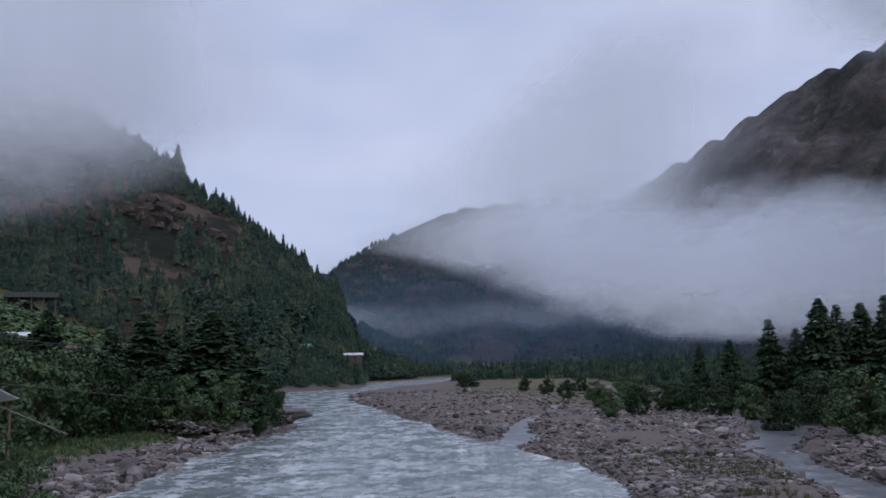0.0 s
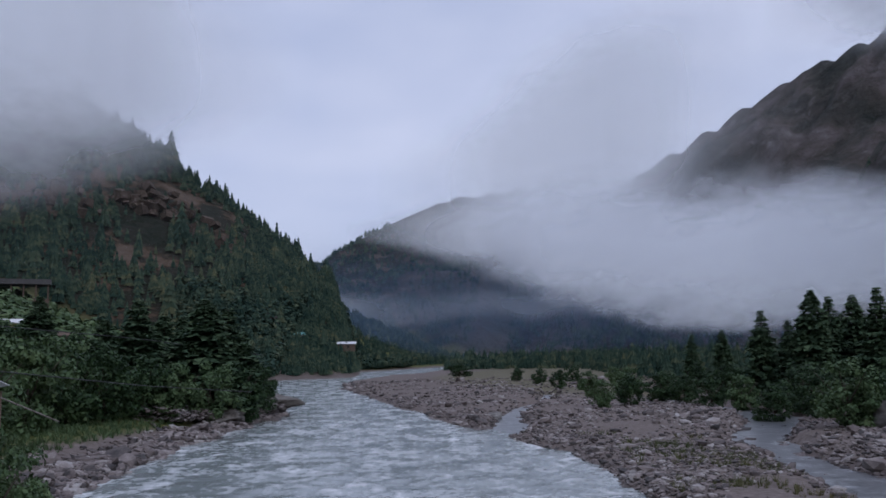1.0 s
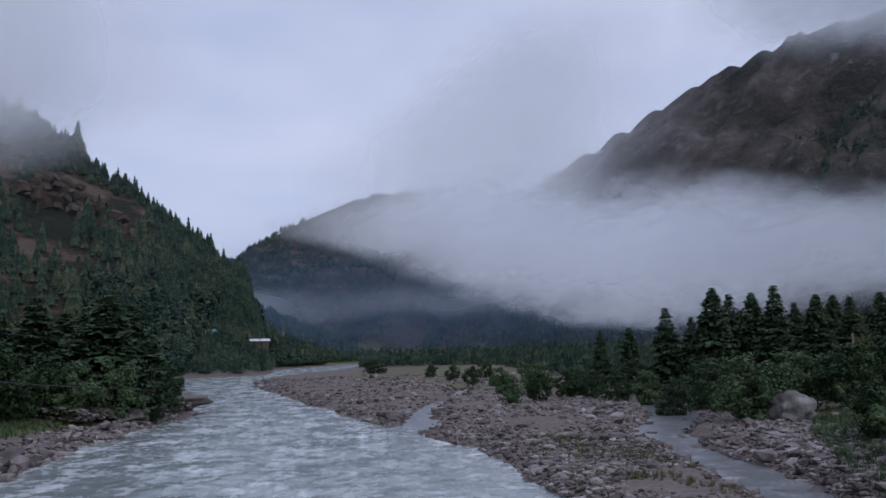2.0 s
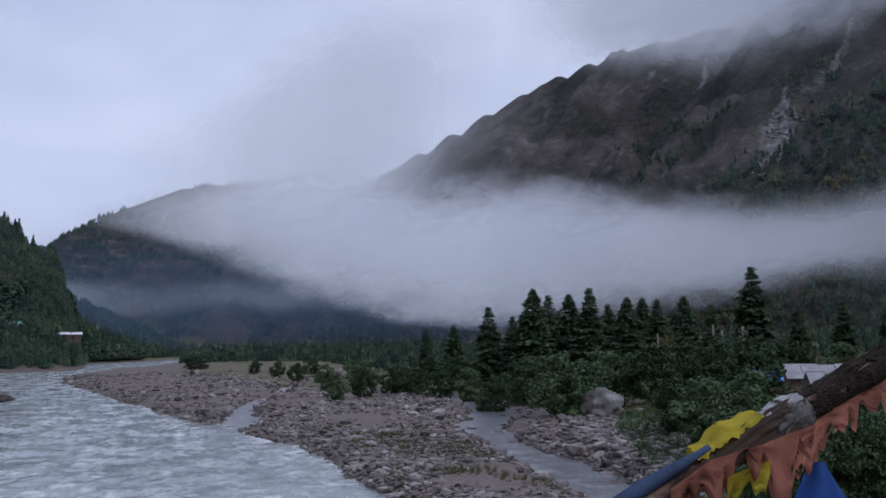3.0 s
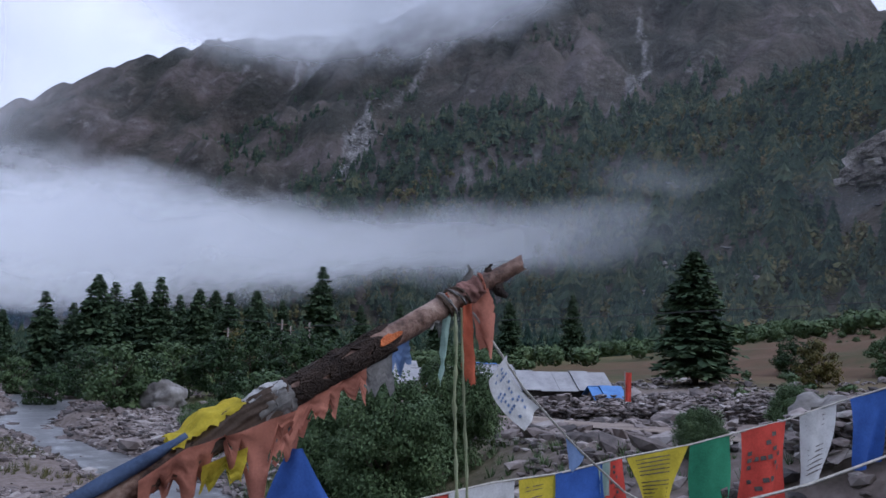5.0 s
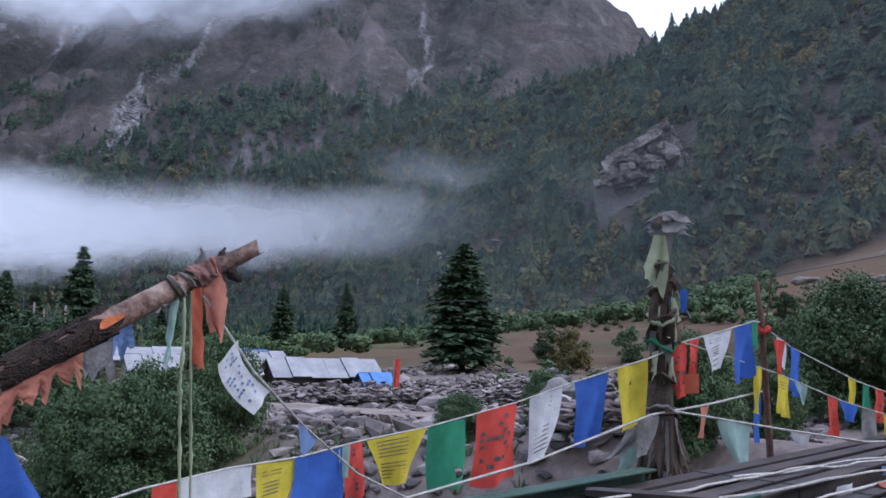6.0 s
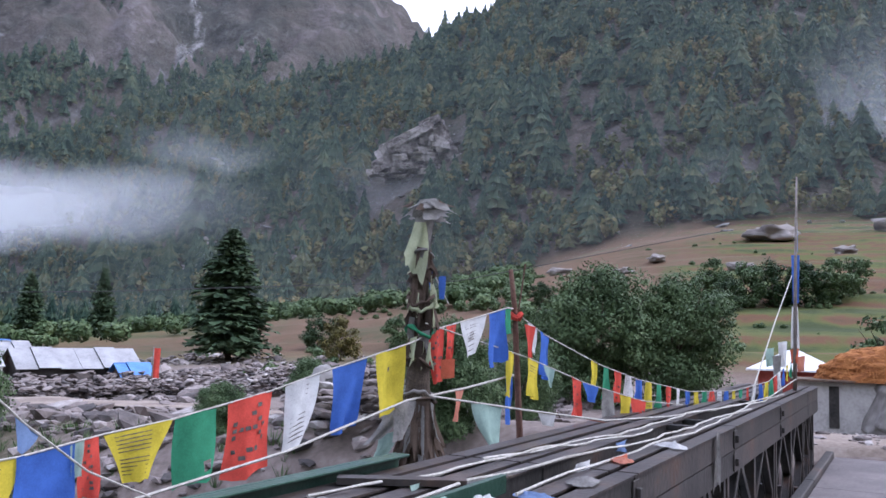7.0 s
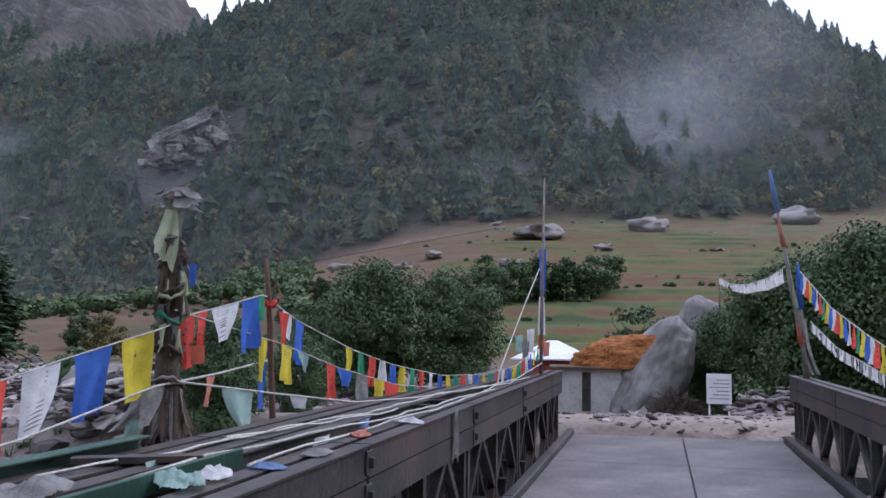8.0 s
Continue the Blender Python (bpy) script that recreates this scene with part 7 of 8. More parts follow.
    torn("cloth", [(-0.60, -0.05), (-0.51, -0.05)], [(-0.60, -0.15), (-0.51, -0.12)], "pale_blue", "scrap of faded blue cloth", 27, 0.05, -0.03)
    # faded orange cloth trailing along the lower side
    torn("torn_band", [(-1.08, -0.05), (-0.72, -0.05)], [(-1.08, -0.14), (-1.0, -0.19), (-0.92, -0.10), (-0.86, -0.15), (-0.80, -0.08), (-0.72, -0.15)], "salmon", "long torn faded orange cloth", 31, 0.06, 0.02)
    torn("torn_band", [(-1.55, 0.02), (-1.40, 0.035), (-1.20, -0.02), (-1.02, -0.05)], [(-1.55, -0.06), (-1.42, -0.07), (-1.39, -0.20), (-1.35, -0.08), (-1.27, -0.06), (-1.20, -0.09), (-1.15, -0.24), (-1.11, -0.27), (-1.08, -0.11), (-1.02, -0.16)], "salmon", "long torn faded orange cloth", 32, 0.06, 0.085)
    torn("cloth", [(-1.34, -0.05), (-1.18, -0.08)], [(-1.34, -0.15), (-1.25, -0.16), (-1.18, -0.20)], "yellow", "torn dirty yellow cloth", 33, 0.05, 0.075)
    # yellow cloth crumpled over the top, dirty white cloth bound beside it
    wrap("yellow_cloth", L - 1.42, L - 1.17, 0.4, 2.5, 0.074, 0.030, "yellow", "crumpled yellow cloth lying over the top", 12)
    wrap("brown_cloth", L - 1.42, L - 1.08, -0.9, 0.8, 0.060, 0.022, "brown", "dirty brown cloth wound round", 14)
    wrap("white_cloth", L - 1.165, L - 1.03, 0.4, 2.6, 0.055, 0.012, "white", "dirty white cloth bound round", 13)
    wrap("grey_cloth", L - 1.15, L - 1.02, -1.5, 0.6, 0.056, 0.014, "grey", "frayed grey cloth bound round", 15)
    torn("rag", [(-1.12, -0.02), (-1.03, -0.01)], [(-1.12, -0.12), (-1.03, -0.14)], "grey", "frayed grey rag", 34, 0.08, 0.075)
    pts = [at(L - 1.38 - 0.13 * k) + Vector((-0.03, -0.04, 0.06 - 0.004 * k)) for k in range(7)]
    part("blue_roll", tube(pts, [0.010, 0.018, 0.022, 0.019, 0.023, 0.018, 0.014], 8, 0.7, 3), CLOTH["slate"], t, "rolled faded blue cloth")
    for pts, col, r in ((((-0.335, -0.03), (-0.325, -0.2), (-0.33, -0.35), (-0.318, -0.5), (-0.302, -0.72), (-0.30, -1.0)), "khaki", 0.0055), (((-0.305, -0.03), (-0.29, -0.25), (-0.268, -0.47), (-0.245, -0.76), (-0.24, -1.0)), "khaki", 0.0045)):
        line = [at(L + pts[0][0]) + Vector(((a_ - pts[0][0]) * 0.86, -0.03, z_)) for a_, z_ in pts]
        dense_r = []
        for q, w in zip(line, line[1:]):
            dense_r += [q.lerp(w, k / 6) for k in range(6)]
        part("rope", tube(dense_r, [r * rnd.uniform(0.75, 1.3) for _ in dense_r], 6, 0.8, 3), CLOTH[col], t, "hanging twisted rope")
    # blue sheet tied below
    p = at(L - 0.99) + Vector((0, -0.01, -0.19))
    dd = Vector((0.97, -0.23, 0))
    part("cloth", cloth(p - dd * 0.02, p + dd * 0.02, 0.36, (0.07, 0, 0.0), 0.05, -9.0, 14, 16, 14), CLOTH["blue"], t, "large deep blue cloth")
    return t


M_LOG = surface("bare_log_wood", [(0.30, (0.030, 0.018, 0.014)), (0.42, (0.105, 0.060, 0.045)), (0.54, (0.215, 0.135, 0.105)), (0.74, (0.36, 0.27, 0.22))], 7.0, 0.62, bump=0.7, fine=7, dist=0.012)
M_BARKDARK = surface("dark_bark_plate", [(0.3, (0.016, 0.011, 0.009)), (0.7, (0.055, 0.038, 0.030))], 18, 0.9, bump=0.8)
M_WOUND = surface("raw_orange_wood", [(0.3, (0.40, 0.09, 0.03)), (0.7, (0.62, 0.20, 0.07))], 20, 0.8, bump=0.4)
leaning_log()
S8 = [(3.45, 2.25, 7.08), (3.66, 2.18, 6.80), (4.02, 2.23, 6.57), (4.47, 2.30, 6.33), (5.02, 2.38, 6.13)]
t = flag_line("prayer_flag_line", S8, [(0.72, 0.9, 0.10, "pale_blue", -0.03, 0, 0.7)], "cord dropping from the log with a printed white flag", 0.005)
o_ = Vector(S8[0])
f = part("flag", cloth(Vector((3.51, 2.22, 6.83)) - o_, Vector((3.585, 2.20, 6.925)) - o_, 0.19, (0.15, -0.04, 0.0), 0.012, 0.1, 4, 8, 10), CLOTH["white"], t, "printed white cotton flag")
tagged(part("printed_panel", bars(Vector((3.51, 2.22, 6.83)) - o_, Vector((3.585, 2.20, 6.925)) - o_, 0.19, (0.15, -0.04, 0.0), 0.012, 0.1, 4, 11, 6, 0.3, 0.5), CLOTH["pale_blue"], f), "faded blue printed marks", kind="stuff")
# rags snagged along the steel
for k, (u, n_, c, h) in enumerate([(-1.1, -0.028, "grey", 0.45), (-4.4, 0.7, "mint", 0.12), (-3.3, 0.3, "white", 0.06), (-2.9, 0.2, "orange", 0.07), (-2.2, 0.4, "pale_blue", 0.06), (-4.9, 1.22, "salmon", 0.16)]):
    p = BR @ Vector((u, n_, TOP + 0.03))
    q = BR @ Vector((u + (0.12 if h > 0.3 else 0.25), n_, TOP + 0.03))
    solid("snagged_rag", cloth(p, q, h, (0, 0, 0), 0.03, 0.3, k + 30, 6, 8, ragged=0.5), CLOTH[c], "torn " + c.replace("_", " ") + " rag caught on the truss", "rag", "rags on the truss")

# ---------------------------------------------------------------- buildings and smaller things
M_TIN = surface("dull_tin_roof", [(0.25, (0.20, 0.20, 0.205)), (0.5, (0.32, 0.32, 0.33)), (0.8, (0.44, 0.44, 0.45))], 1.0, 0.5, 0.3, bump=0.2, fine=10)
M_WHITE_ROOF = surface("white_painted_tin", [(0.3, (0.60, 0.60, 0.62)), (0.7, (0.78, 0.78, 0.80))], 1.5, 0.5, 0.0, bump=0.1)
M_BLUE_TARP = surface("blue_tarpaulin", [(0.3, (0.06, 0.16, 0.42)), (0.7, (0.12, 0.28, 0.60))], 2, 0.5, bump=0.3)
M_PLASTER = surface("grey_mud_plaster", [(0.25, (0.24, 0.235, 0.225)), (0.5, (0.36, 0.35, 0.335)), (0.8, (0.46, 0.45, 0.43))], 1.2, 0.9, bump=0.3)
M_DARKWALL = surface("dark_plank_wall", [(0.3, (0.02, 0.019, 0.018)), (0.7, (0.06, 0.055, 0.05))], 2, 0.9, bump=0.3)
M_TIMBER = surface("old_timber", [(0.3, (0.07, 0.05, 0.037)), (0.7, (0.18, 0.13, 0.10))], 4, 0.9, bump=0.4)
M_REDWALL = surface("faded_red_wall", [(0.3, (0.22, 0.045, 0.035)), (0.7, (0.36, 0.09, 0.07))], 2, 0.85, bump=0.2)
M_HAY = surface("orange_brown_hay", [(0.25, (0.13, 0.045, 0.015)), (0.5, (0.32, 0.125, 0.04)), (0.8, (0.50, 0.24, 0.09))], 2.5, 0.95, bump=0.8, fine=10, stretch=(1, 1, 2.5), island=0.3)


def shed(name, x, y, w, d, h, spin, roof_mat, wall_mat, label, rise=0.9, group="", ridge=True, z=None, posts=0):
    """A low building: four walls, pitched roof slabs with seams, a doorway."""
    zz = ground(x, y) if z is None else z
    t = thing(name, pose(x, y, zz - 0.1, 0, 0, spin), label, "shed", group)
    part("wall", boxes((-w / 2, w / 2, -d / 2, -d / 2 + 0.15, 0, h), bevel=0.01), wall_mat, t)
    part("wall", boxes((-w / 2, w / 2, d / 2 - 0.15, d / 2, 0, h), bevel=0.01), wall_mat, t)
    for s in (-1, 1):
        bm = bmesh.new()
        xs = (s * w / 2, s * (w / 2 - 0.15))
        pr = [(-d / 2 + 0.15, 0), (d / 2 - 0.15, 0), (d / 2 - 0.15, h)] + ([(0, h + rise * 0.85)] if ridge else []) + [(-d / 2 + 0.15, h)]
        a = [bm.verts.new((xs[0], p, q)) for p, q in pr]
        b2 = [bm.verts.new((xs[1], p, q)) for p, q in pr]
        bm.faces.new(a)
        bm.faces.new(b2[::-1])
        for k in range(len(pr)):
            bm.faces.new((a[k], b2[k], b2[(k + 1) % len(pr)], a[(k + 1) % len(pr)]))
        bmesh.ops.recalc_face_normals(bm, faces=bm.faces[:])
        part("gable_wall", bm, wall_mat, t)
    part("door", boxes((-0.35, 0.35, -d / 2 - 0.02, -d / 2 - 0.003, 0.05, min(h - 0.15, 1.7)), bevel=0.005), M_DARKWALL, t, "dark plank door")
    half = d / 2 + 0.3
    ang = math.atan2(rise, d / 2)
    for s in (-1, 1):
        n_ = max(3, int(w / 1.0))
        L = half / math.cos(ang)
        for k in range(n_):
            x0, x1 = -w / 2 - 0.25 + (w + 0.5) * k / n_, -w / 2 - 0.25 + (w + 0.5) * (k + 1) / n_
            sag = 0.05 * math.sin(k * 2.1 + x)
            bm = bmesh.new()
            box(bm, x0 + 0.01, x1 - 0.01, 0, L, sag, sag + 0.035, m=Matrix.Translation((0, 0, h + rise + 0.02)) @ Matrix.Rotation(0 if s > 0 else math.pi, 4, 'Z') @ Matrix.Rotation(-ang, 4, 'X'))
            part("roof_sheet", bm, roof_mat, t)
    return t


# village sheds on the terrace
shed("long_shed", 43.4, 35.0, 6.4, 3.2, 1.1, -32, M_TIN, M_DARKWALL, "long low shed with a sagging grey sheet roof", 0.9)
shed("tin_hut", 46.5, 44.5, 5.0, 3.4, 1.5, -30, M_TIN, M_PLASTER, "hut with a dull tin roof", 0.8, "tin roofed huts")
shed("tin_hut", 40.6, 45.5, 5.0, 3.0, 1.3, -28, M_TIN, M_PLASTER, "hut with a pale tin roof", 0.8, "tin roofed huts")
shed("tin_hut", 44.8, 53, 5.2, 3.2, 1.7, -30, M_TIN, M_TIMBER, "plank hut with a tin roof", 0.8, "tin roofed huts")
shed("tin_hut", 39.0, 38.8, 3.6, 2.6, 1.2, -30, M_WHITE_ROOF, M_REDWALL, "small hut with a whitish roof and red wall", 0.7, "tin roofed huts")
shed("tarp_hut", 49, 47, 3.0, 2.6, 1.6, -30, M_BLUE_TARP, M_TIMBER, "hut roofed with bright blue tarpaulin", 0.8, "tarpaulin huts")
shed("tarp_hut", 44.2, 31.6, 1.6, 1.5, 0.7, -30, M_BLUE_TARP, M_TIMBER, "low shelter under a blue tarpaulin", 0.5, "tarpaulin huts")
shed("tarp_hut", 46, 60, 3, 2.6, 1.4, -25, M_BLUE_TARP, M_TIMBER, "hut roofed with bright blue tarpaulin", 0.7, "tarpaulin huts")
# white pavilion and stone hut by the bridge head
x0, y0 = 46.9, -3.3
g0 = ground(x0, y0)
t = thing("pavilion", pose(x0, y0, g0 - 0.1, 0, 0, -6), "small red-walled building under a white hipped roof", "building")
part("wall", boxes((-1.3, 1.3, -1.5, 1.5, 0, 5.6 - g0), bevel=0.02), M_REDWALL, t)
bm = bmesh.new()
e = 5.62 - g0
r0 = [bm.verts.new(p) for p in ((-1.8, -2.0, e), (1.8, -2.0, e), (1.8, 2.0, e), (-1.8, 2.0, e))]
r1 = [bm.verts.new(p) for p in ((-1.8, -2.0, e + 0.07), (1.8, -2.0, e + 0.07), (1.8, 2.0, e + 0.07), (-1.8, 2.0, e + 0.07))]
ap = [bm.verts.new((0, -0.25, e + 0.95)), bm.verts.new((0, 0.25, e + 0.95))]
bm.faces.new(r0[::-1])
for k in range(4):
    bm.faces.new((r0[k], r0[(k + 1) % 4], r1[(k + 1) % 4], r1[k]))
bm.faces.new((r1[0], r1[1], ap[0]))
bm.faces.new((r1[1], r1[2], ap[1], ap[0]))
bm.faces.new((r1[2], r1[3], ap[1]))
bm.faces.new((r1[3], r1[0], ap[0], ap[1]))
part("roof", bm, M_WHITE_ROOF, t)
part("window", boxes((-1.33, -1.30, -0.9, -0.3, e - 1.0, e - 0.35)), M_WHITE_ROOF, t, "white painted window panel")

x0, y0 = 38.6, -4.5
g0 = ground(x0, y0)
t = thing("stone_hut", pose(x0, y0, g0 - 0.15, 0, 0, -6), "grey plastered hut with hay piled on its roof", "hut")
h0 = 5.42 - g0 + 0.15
part("wall", boxes((-0.75, 0.75, -1.25, 1.6, 0, h0), bevel=0.03), M_PLASTER, t)
part("door", boxes((-0.775, -0.752, 0.15, 0.5, 0.5, h0 - 0.15), bevel=0.004), M_DARKWALL, t, "narrow dark plank door")
part("roof", boxes((-1.0, 1.0, -1.5, 1.85, h0, h0 + 0.09), bevel=0.015), M_TIMBER, t, "flat timber roof edge")
bm = bmesh.new()
bmesh.ops.create_icosphere(bm, subdivisions=5, radius=1.0)
for v_ in bm.verts:
    q = v_.co * (1 + 0.16 * noise.fractal(v_.co * 2.6, 1.0, 2.0, 5))
    v_.co = Vector((q.x * 1.0, q.y * 2.35 - 1.5, max(q.z, -0.15) * (1.15 - 0.15 * q.y)))
rnd = random.Random(23)
bm.normal_update()
for v_ in rnd.sample(list(bm.verts), 1500):
    if v_.co.z < -0.1:
        continue
    p, o = v_.co.copy(), v_.normal.copy()
    w = Vector((-o.y, o.x, 0)) * 0.022 + Vector((0.004, 0, 0))
    tip = p + o * rnd.uniform(0.05, 0.16) + Vector((rnd.uniform(-0.08, 0.08), rnd.uniform(-0.08, 0.08), -rnd.uniform(0.06, 0.30)))
    bm.faces.new([bm.verts.new(q) for q in (p - w, p + w, tip)])
solid("haystack", bm, M_HAY, "heap of orange brown hay on a hut roof", "hay", m=pose(x0, y0, g0 - 0.15 + h0 + 0.2, 0, 0, -6))
# sign board
x0, y0 = 33.15, -8.25
g0 = ground(x0, y0)
t = thing("sign_board", pose(x0, y0, g0, 0, 0, -14), "white notice board on two pale legs", "sign")
for s in (-0.33, 0.33):
    part("leg", boxes((-0.03, 0.03, s - 0.03, s + 0.03, -0.1, 5.45 - g0), bevel=0.006), M_WHITE_ROOF, t)
part("board", boxes((-0.06, -0.03, -0.42, 0.42, 4.45 - g0, 5.5 - g0), bevel=0.008), M_WHITE_ROOF, t, "white painted board")
part("writing", boxes(*[(-0.066, -0.0605, -0.33, 0.33 - 0.12 * (k % 3), 4.62 - g0 + k * 0.13, 4.66 - g0 + k * 0.13) for k in range(6)]), M_TIN, t, "grey bars of faint writing")
# brushwood heap by the boulder
bm = bmesh.new()
rnd = random.Random(17)
for k in range(620):
    dy = rnd.gauss(0, 0.75)
    p = Vector((36.5 + rnd.gauss(0, 0.4), -7.4 + dy, ground(36.6, -7.2) + rnd.random() * 1.25 * math.exp(-dy * dy) + 0.04))
    d = Vector((rnd.gauss(0, 0.6), rnd.gauss(0, 1), rnd.gauss(0, 0.5))).normalized() * rnd.uniform(0.15, 0.45)
    b2 = tube([p - d, p + Vector((0, 0, 0.04)), p + d], [0.018, 0.016, 0.007], 4)
    me = bpy.data.meshes.new("stick")
    b2.to_mesh(me)
    b2.free()
    bm.from_mesh(me)
    bpy.data.meshes.remove(me)
tagged(solid("brushwood", bm, M_BARK, "tangled heap of dark brushwood by a boulder", "firewood"), kind="stuff")
# white sacks by the hut
for k, (x, y) in enumerate([(31.5, -3.1), (32.3, -2.9), (33.0, -3.6), (30.6, -2.6), (33.6, -3.1)]):
    boulder("sack", x, y, (0.5, 0.42, 0.28), "crumpled white plastic sack on the ground", 60 + k, CLOTH["white"], 3, 0.3, 0.3, k * 50, group="white sacks")
# red flag pole in the rubble
t = thing("banner_pole", (36.4, 24.7, ground(36.4, 24.7)), "short pole with a narrow red banner", "banner")
part("shaft", tube([(0, 0, -0.2), (0, 0, 1.0), (0.02, 0, 2.2)], 0.035, 7), M_POLE, t)
part("banner", cloth((-0.02, 0.02, 2.15), (0.25, -0.22, 2.15), 1.35, (0, 0, 0), 0.06, 0.2, 2), CLOTH["red"], t, "narrow red banner")
# utility poles of the village
for k, (x, y, h) in enumerate([(48.5, 82.2, 6.5), (47.5, 70.7, 6.0), (44.5, 62, 5.5), (52, 76, 5.6)]):
    t = thing("utility_pole", (x, y, ground(x, y)), "pale wooden utility pole with a short crossarm", "utility pole", "utility poles")
    part("shaft", tube([(0, 0, -0.3), (0.03, 0, h / 2), (0, 0, h)], [0.12, 0.10, 0.08], 8), M_POLE, t)
    part("crossarm", boxes((-0.5, 0.5, -0.05, 0.05, h - 0.5, h - 0.4), bevel=0.01), M_TIMBER, t)
# fallen timbers before the long shed
for k, (x, y, a) in enumerate([(38.5, 31.0, 20), (40.2, 29.5, -25), (37.2, 29.6, 60), (46.5, 25.2, 15), (44, 27, 50), (48, 26.5, -20)]):
    solid("fallen_timber", tube([(-1.4, 0, 0.12), (0, 0.05, 0.2), (1.4, 0, 0.42)], [0.09, 0.08, 0.05], 7, 0.3, k), M_POLE, "bleached timber lying on the rubble", "timber", "fallen timbers", m=pose(x, y, ground(x, y), 0, 0, a))


def house(name, bearing, dist, w, d, h, spin, label, roof, wall, open_frame=False):
    x, y = dist * math.sin(radians(bearing)), dist * math.cos(radians(bearing))
    z = ground(x, y)
    t = thing(name, pose(x, y, z - 0.5, 0, 0, spin), label, "house")
    part("wall", boxes((-w / 2, w / 2, -d / 2, d / 2, 0, h * (0.45 if open_frame else 1)), bevel=0.03), wall, t)
    if open_frame:
        for k in range(5):
            for s in (-1, 1):
                xx = -w / 2 + 0.3 + (w - 0.6) * k / 4
                part("column", boxes((xx - 0.2, xx + 0.2, s * (d / 2 - 0.25) - 0.2, s * (d / 2 - 0.25) + 0.2, h * 0.45, h), bevel=0.02), wall, t)
    else:
        for k in range(3):
            xx = -w / 2 + w * (k + 0.5) / 3
            part("window", boxes((xx - 0.4, xx + 0.4, -d / 2 - 0.03, -d / 2 - 0.003, h * 0.45, h * 0.8)), M_DARKWALL, t)
    bm = bmesh.new()
    o = 0.6
    prof = [(-d / 2 - o, h), (0, h + d * 0.22), (d / 2 + o, h), (d / 2 + o, h + 0.15), (0, h + d * 0.22 + 0.18), (-d / 2 - o, h + 0.15)]
    a = [bm.verts.new((-w / 2 - o, p, q)) for p, q in prof]
    b2 = [bm.verts.new((w / 2 + o, p, q)) for p, q in prof]
    for k in range(6):
        bm.faces.new((a[k], a[(k + 1) % 6], b2[(k + 1) % 6], b2[k]))
    bm.faces.new(a[::-1])
    bm.faces.new(b2)
    bmesh.ops.recalc_face_normals(bm, faces=bm.faces[:])
    part("roof", bm, roof, t)
    return t


house("timber_house", -24.9, 318, 15, 9, 8.0, 24, "dark open-framed house on the wooded slope", M_DARKWALL, M_TIMBER, True)
house("cottage", -25.8, 219, 6, 4, 3, 26, "small cottage with a pale tin roof", M_WHITE_ROOF, M_PLASTER)
house("cottage", -23.2, 232, 6, 4, 4, 22, "small brown plank cottage among trees", M_TIMBER, M_TIMBER)
house("cottage", -21.8, 225, 6, 4, 3, 20, "small cottage with a grey roof", M_TIN, M_PLASTER)
house("cottage", -9.1, 364, 8, 4, 3, 8, "low teal-roofed cottage by the valley road", surface("teal_roof", [(0.3, (0.10, 0.26, 0.25)), (0.7, (0.18, 0.38, 0.36))], 1.0, 0.6), M_PLASTER)
house("long_house", -6.6, 378, 17, 4, 3, 6, "long low white-roofed house by the valley road", M_WHITE_ROOF, M_TIMBER)

# tin roof corner on the west bank, on its posts
t = thing("tin_shelter", (-18.3, 35.0, ground(-18.3, 35.0)), "shelter with a slanting white tin roof", "shelter")
gz_ = ground(-18.3, 35.0)
zr = 6.3 - gz_
part("roof", boxes((-2.2, 1.15, -1.0, 1.2, -0.02, 0.02), bevel=0.005, m=Matrix.Translation((0, 0, zr)) @ Matrix.Rotation(radians(-14), 4, 'X') @ Matrix.Rotation(radians(-8), 4, 'Y')), M_WHITE_ROOF, t)
for px_, py_ in ((-2.0, -0.8), (0.9, -0.8), (-2.0, 1.0), (0.9, 1.0)):
    part("post", tube([(px_, py_, -0.3), (px_, py_, zr - 0.1 + (0.2 if px_ < 0 else -0.05) - py_ * 0.2)], 0.05, 7), M_TIMBER, t)
part("prop", tube([(1.2, -0.4, zr - 0.4), (3.8, -0.3, zr - 1.5)], 0.03, 6), M_POLE, t, "thin pale pole jutting out")
part("prop", tube([(0.8, -0.4, zr - 0.35), (1.25, -0.4, zr - 0.4)], 0.03, 6), M_POLE, t)


def cable(pts, r, label):
    dense = []
    for p, q in zip(pts, pts[1:]):
        for k in range(8):
            f = k / 8
            v_ = Vector(p).lerp(Vector(q), f)
            dense.append(v_)
    dense.append(Vector(pts[-1]))
    solid("cable", tube(dense, r, 5), M_WIRE, label, "cable", "cables over the valley")


cable([(-24, 28, 7.6), (-21.1, 39.7, 6.9), (-21.85, 66.5, 5.3), (-19.3, 93, 3.8)], 0.03, "thin dark cable crossing to the bank")
cable([(-30, 40, 9.8), (-28.2, 52.9, 9.5), (-28.2, 85.5, 9.2), (-22.9, 117.8, 7.7)], 0.03, "thin dark cable along the trees")
cable([(44.5, 62, 8.2), (52, 40, 9.0), (62, 18, 10.5), (80, 0, 16)], 0.03, "thin dark cable over the terrace")
cable([(47.5, 70.7, 8.5), (48.5, 82.2, 9.0)], 0.03, "thin dark cable between poles")

# tufts of grass on the bars and banks
rs = np.random.RandomState(91)


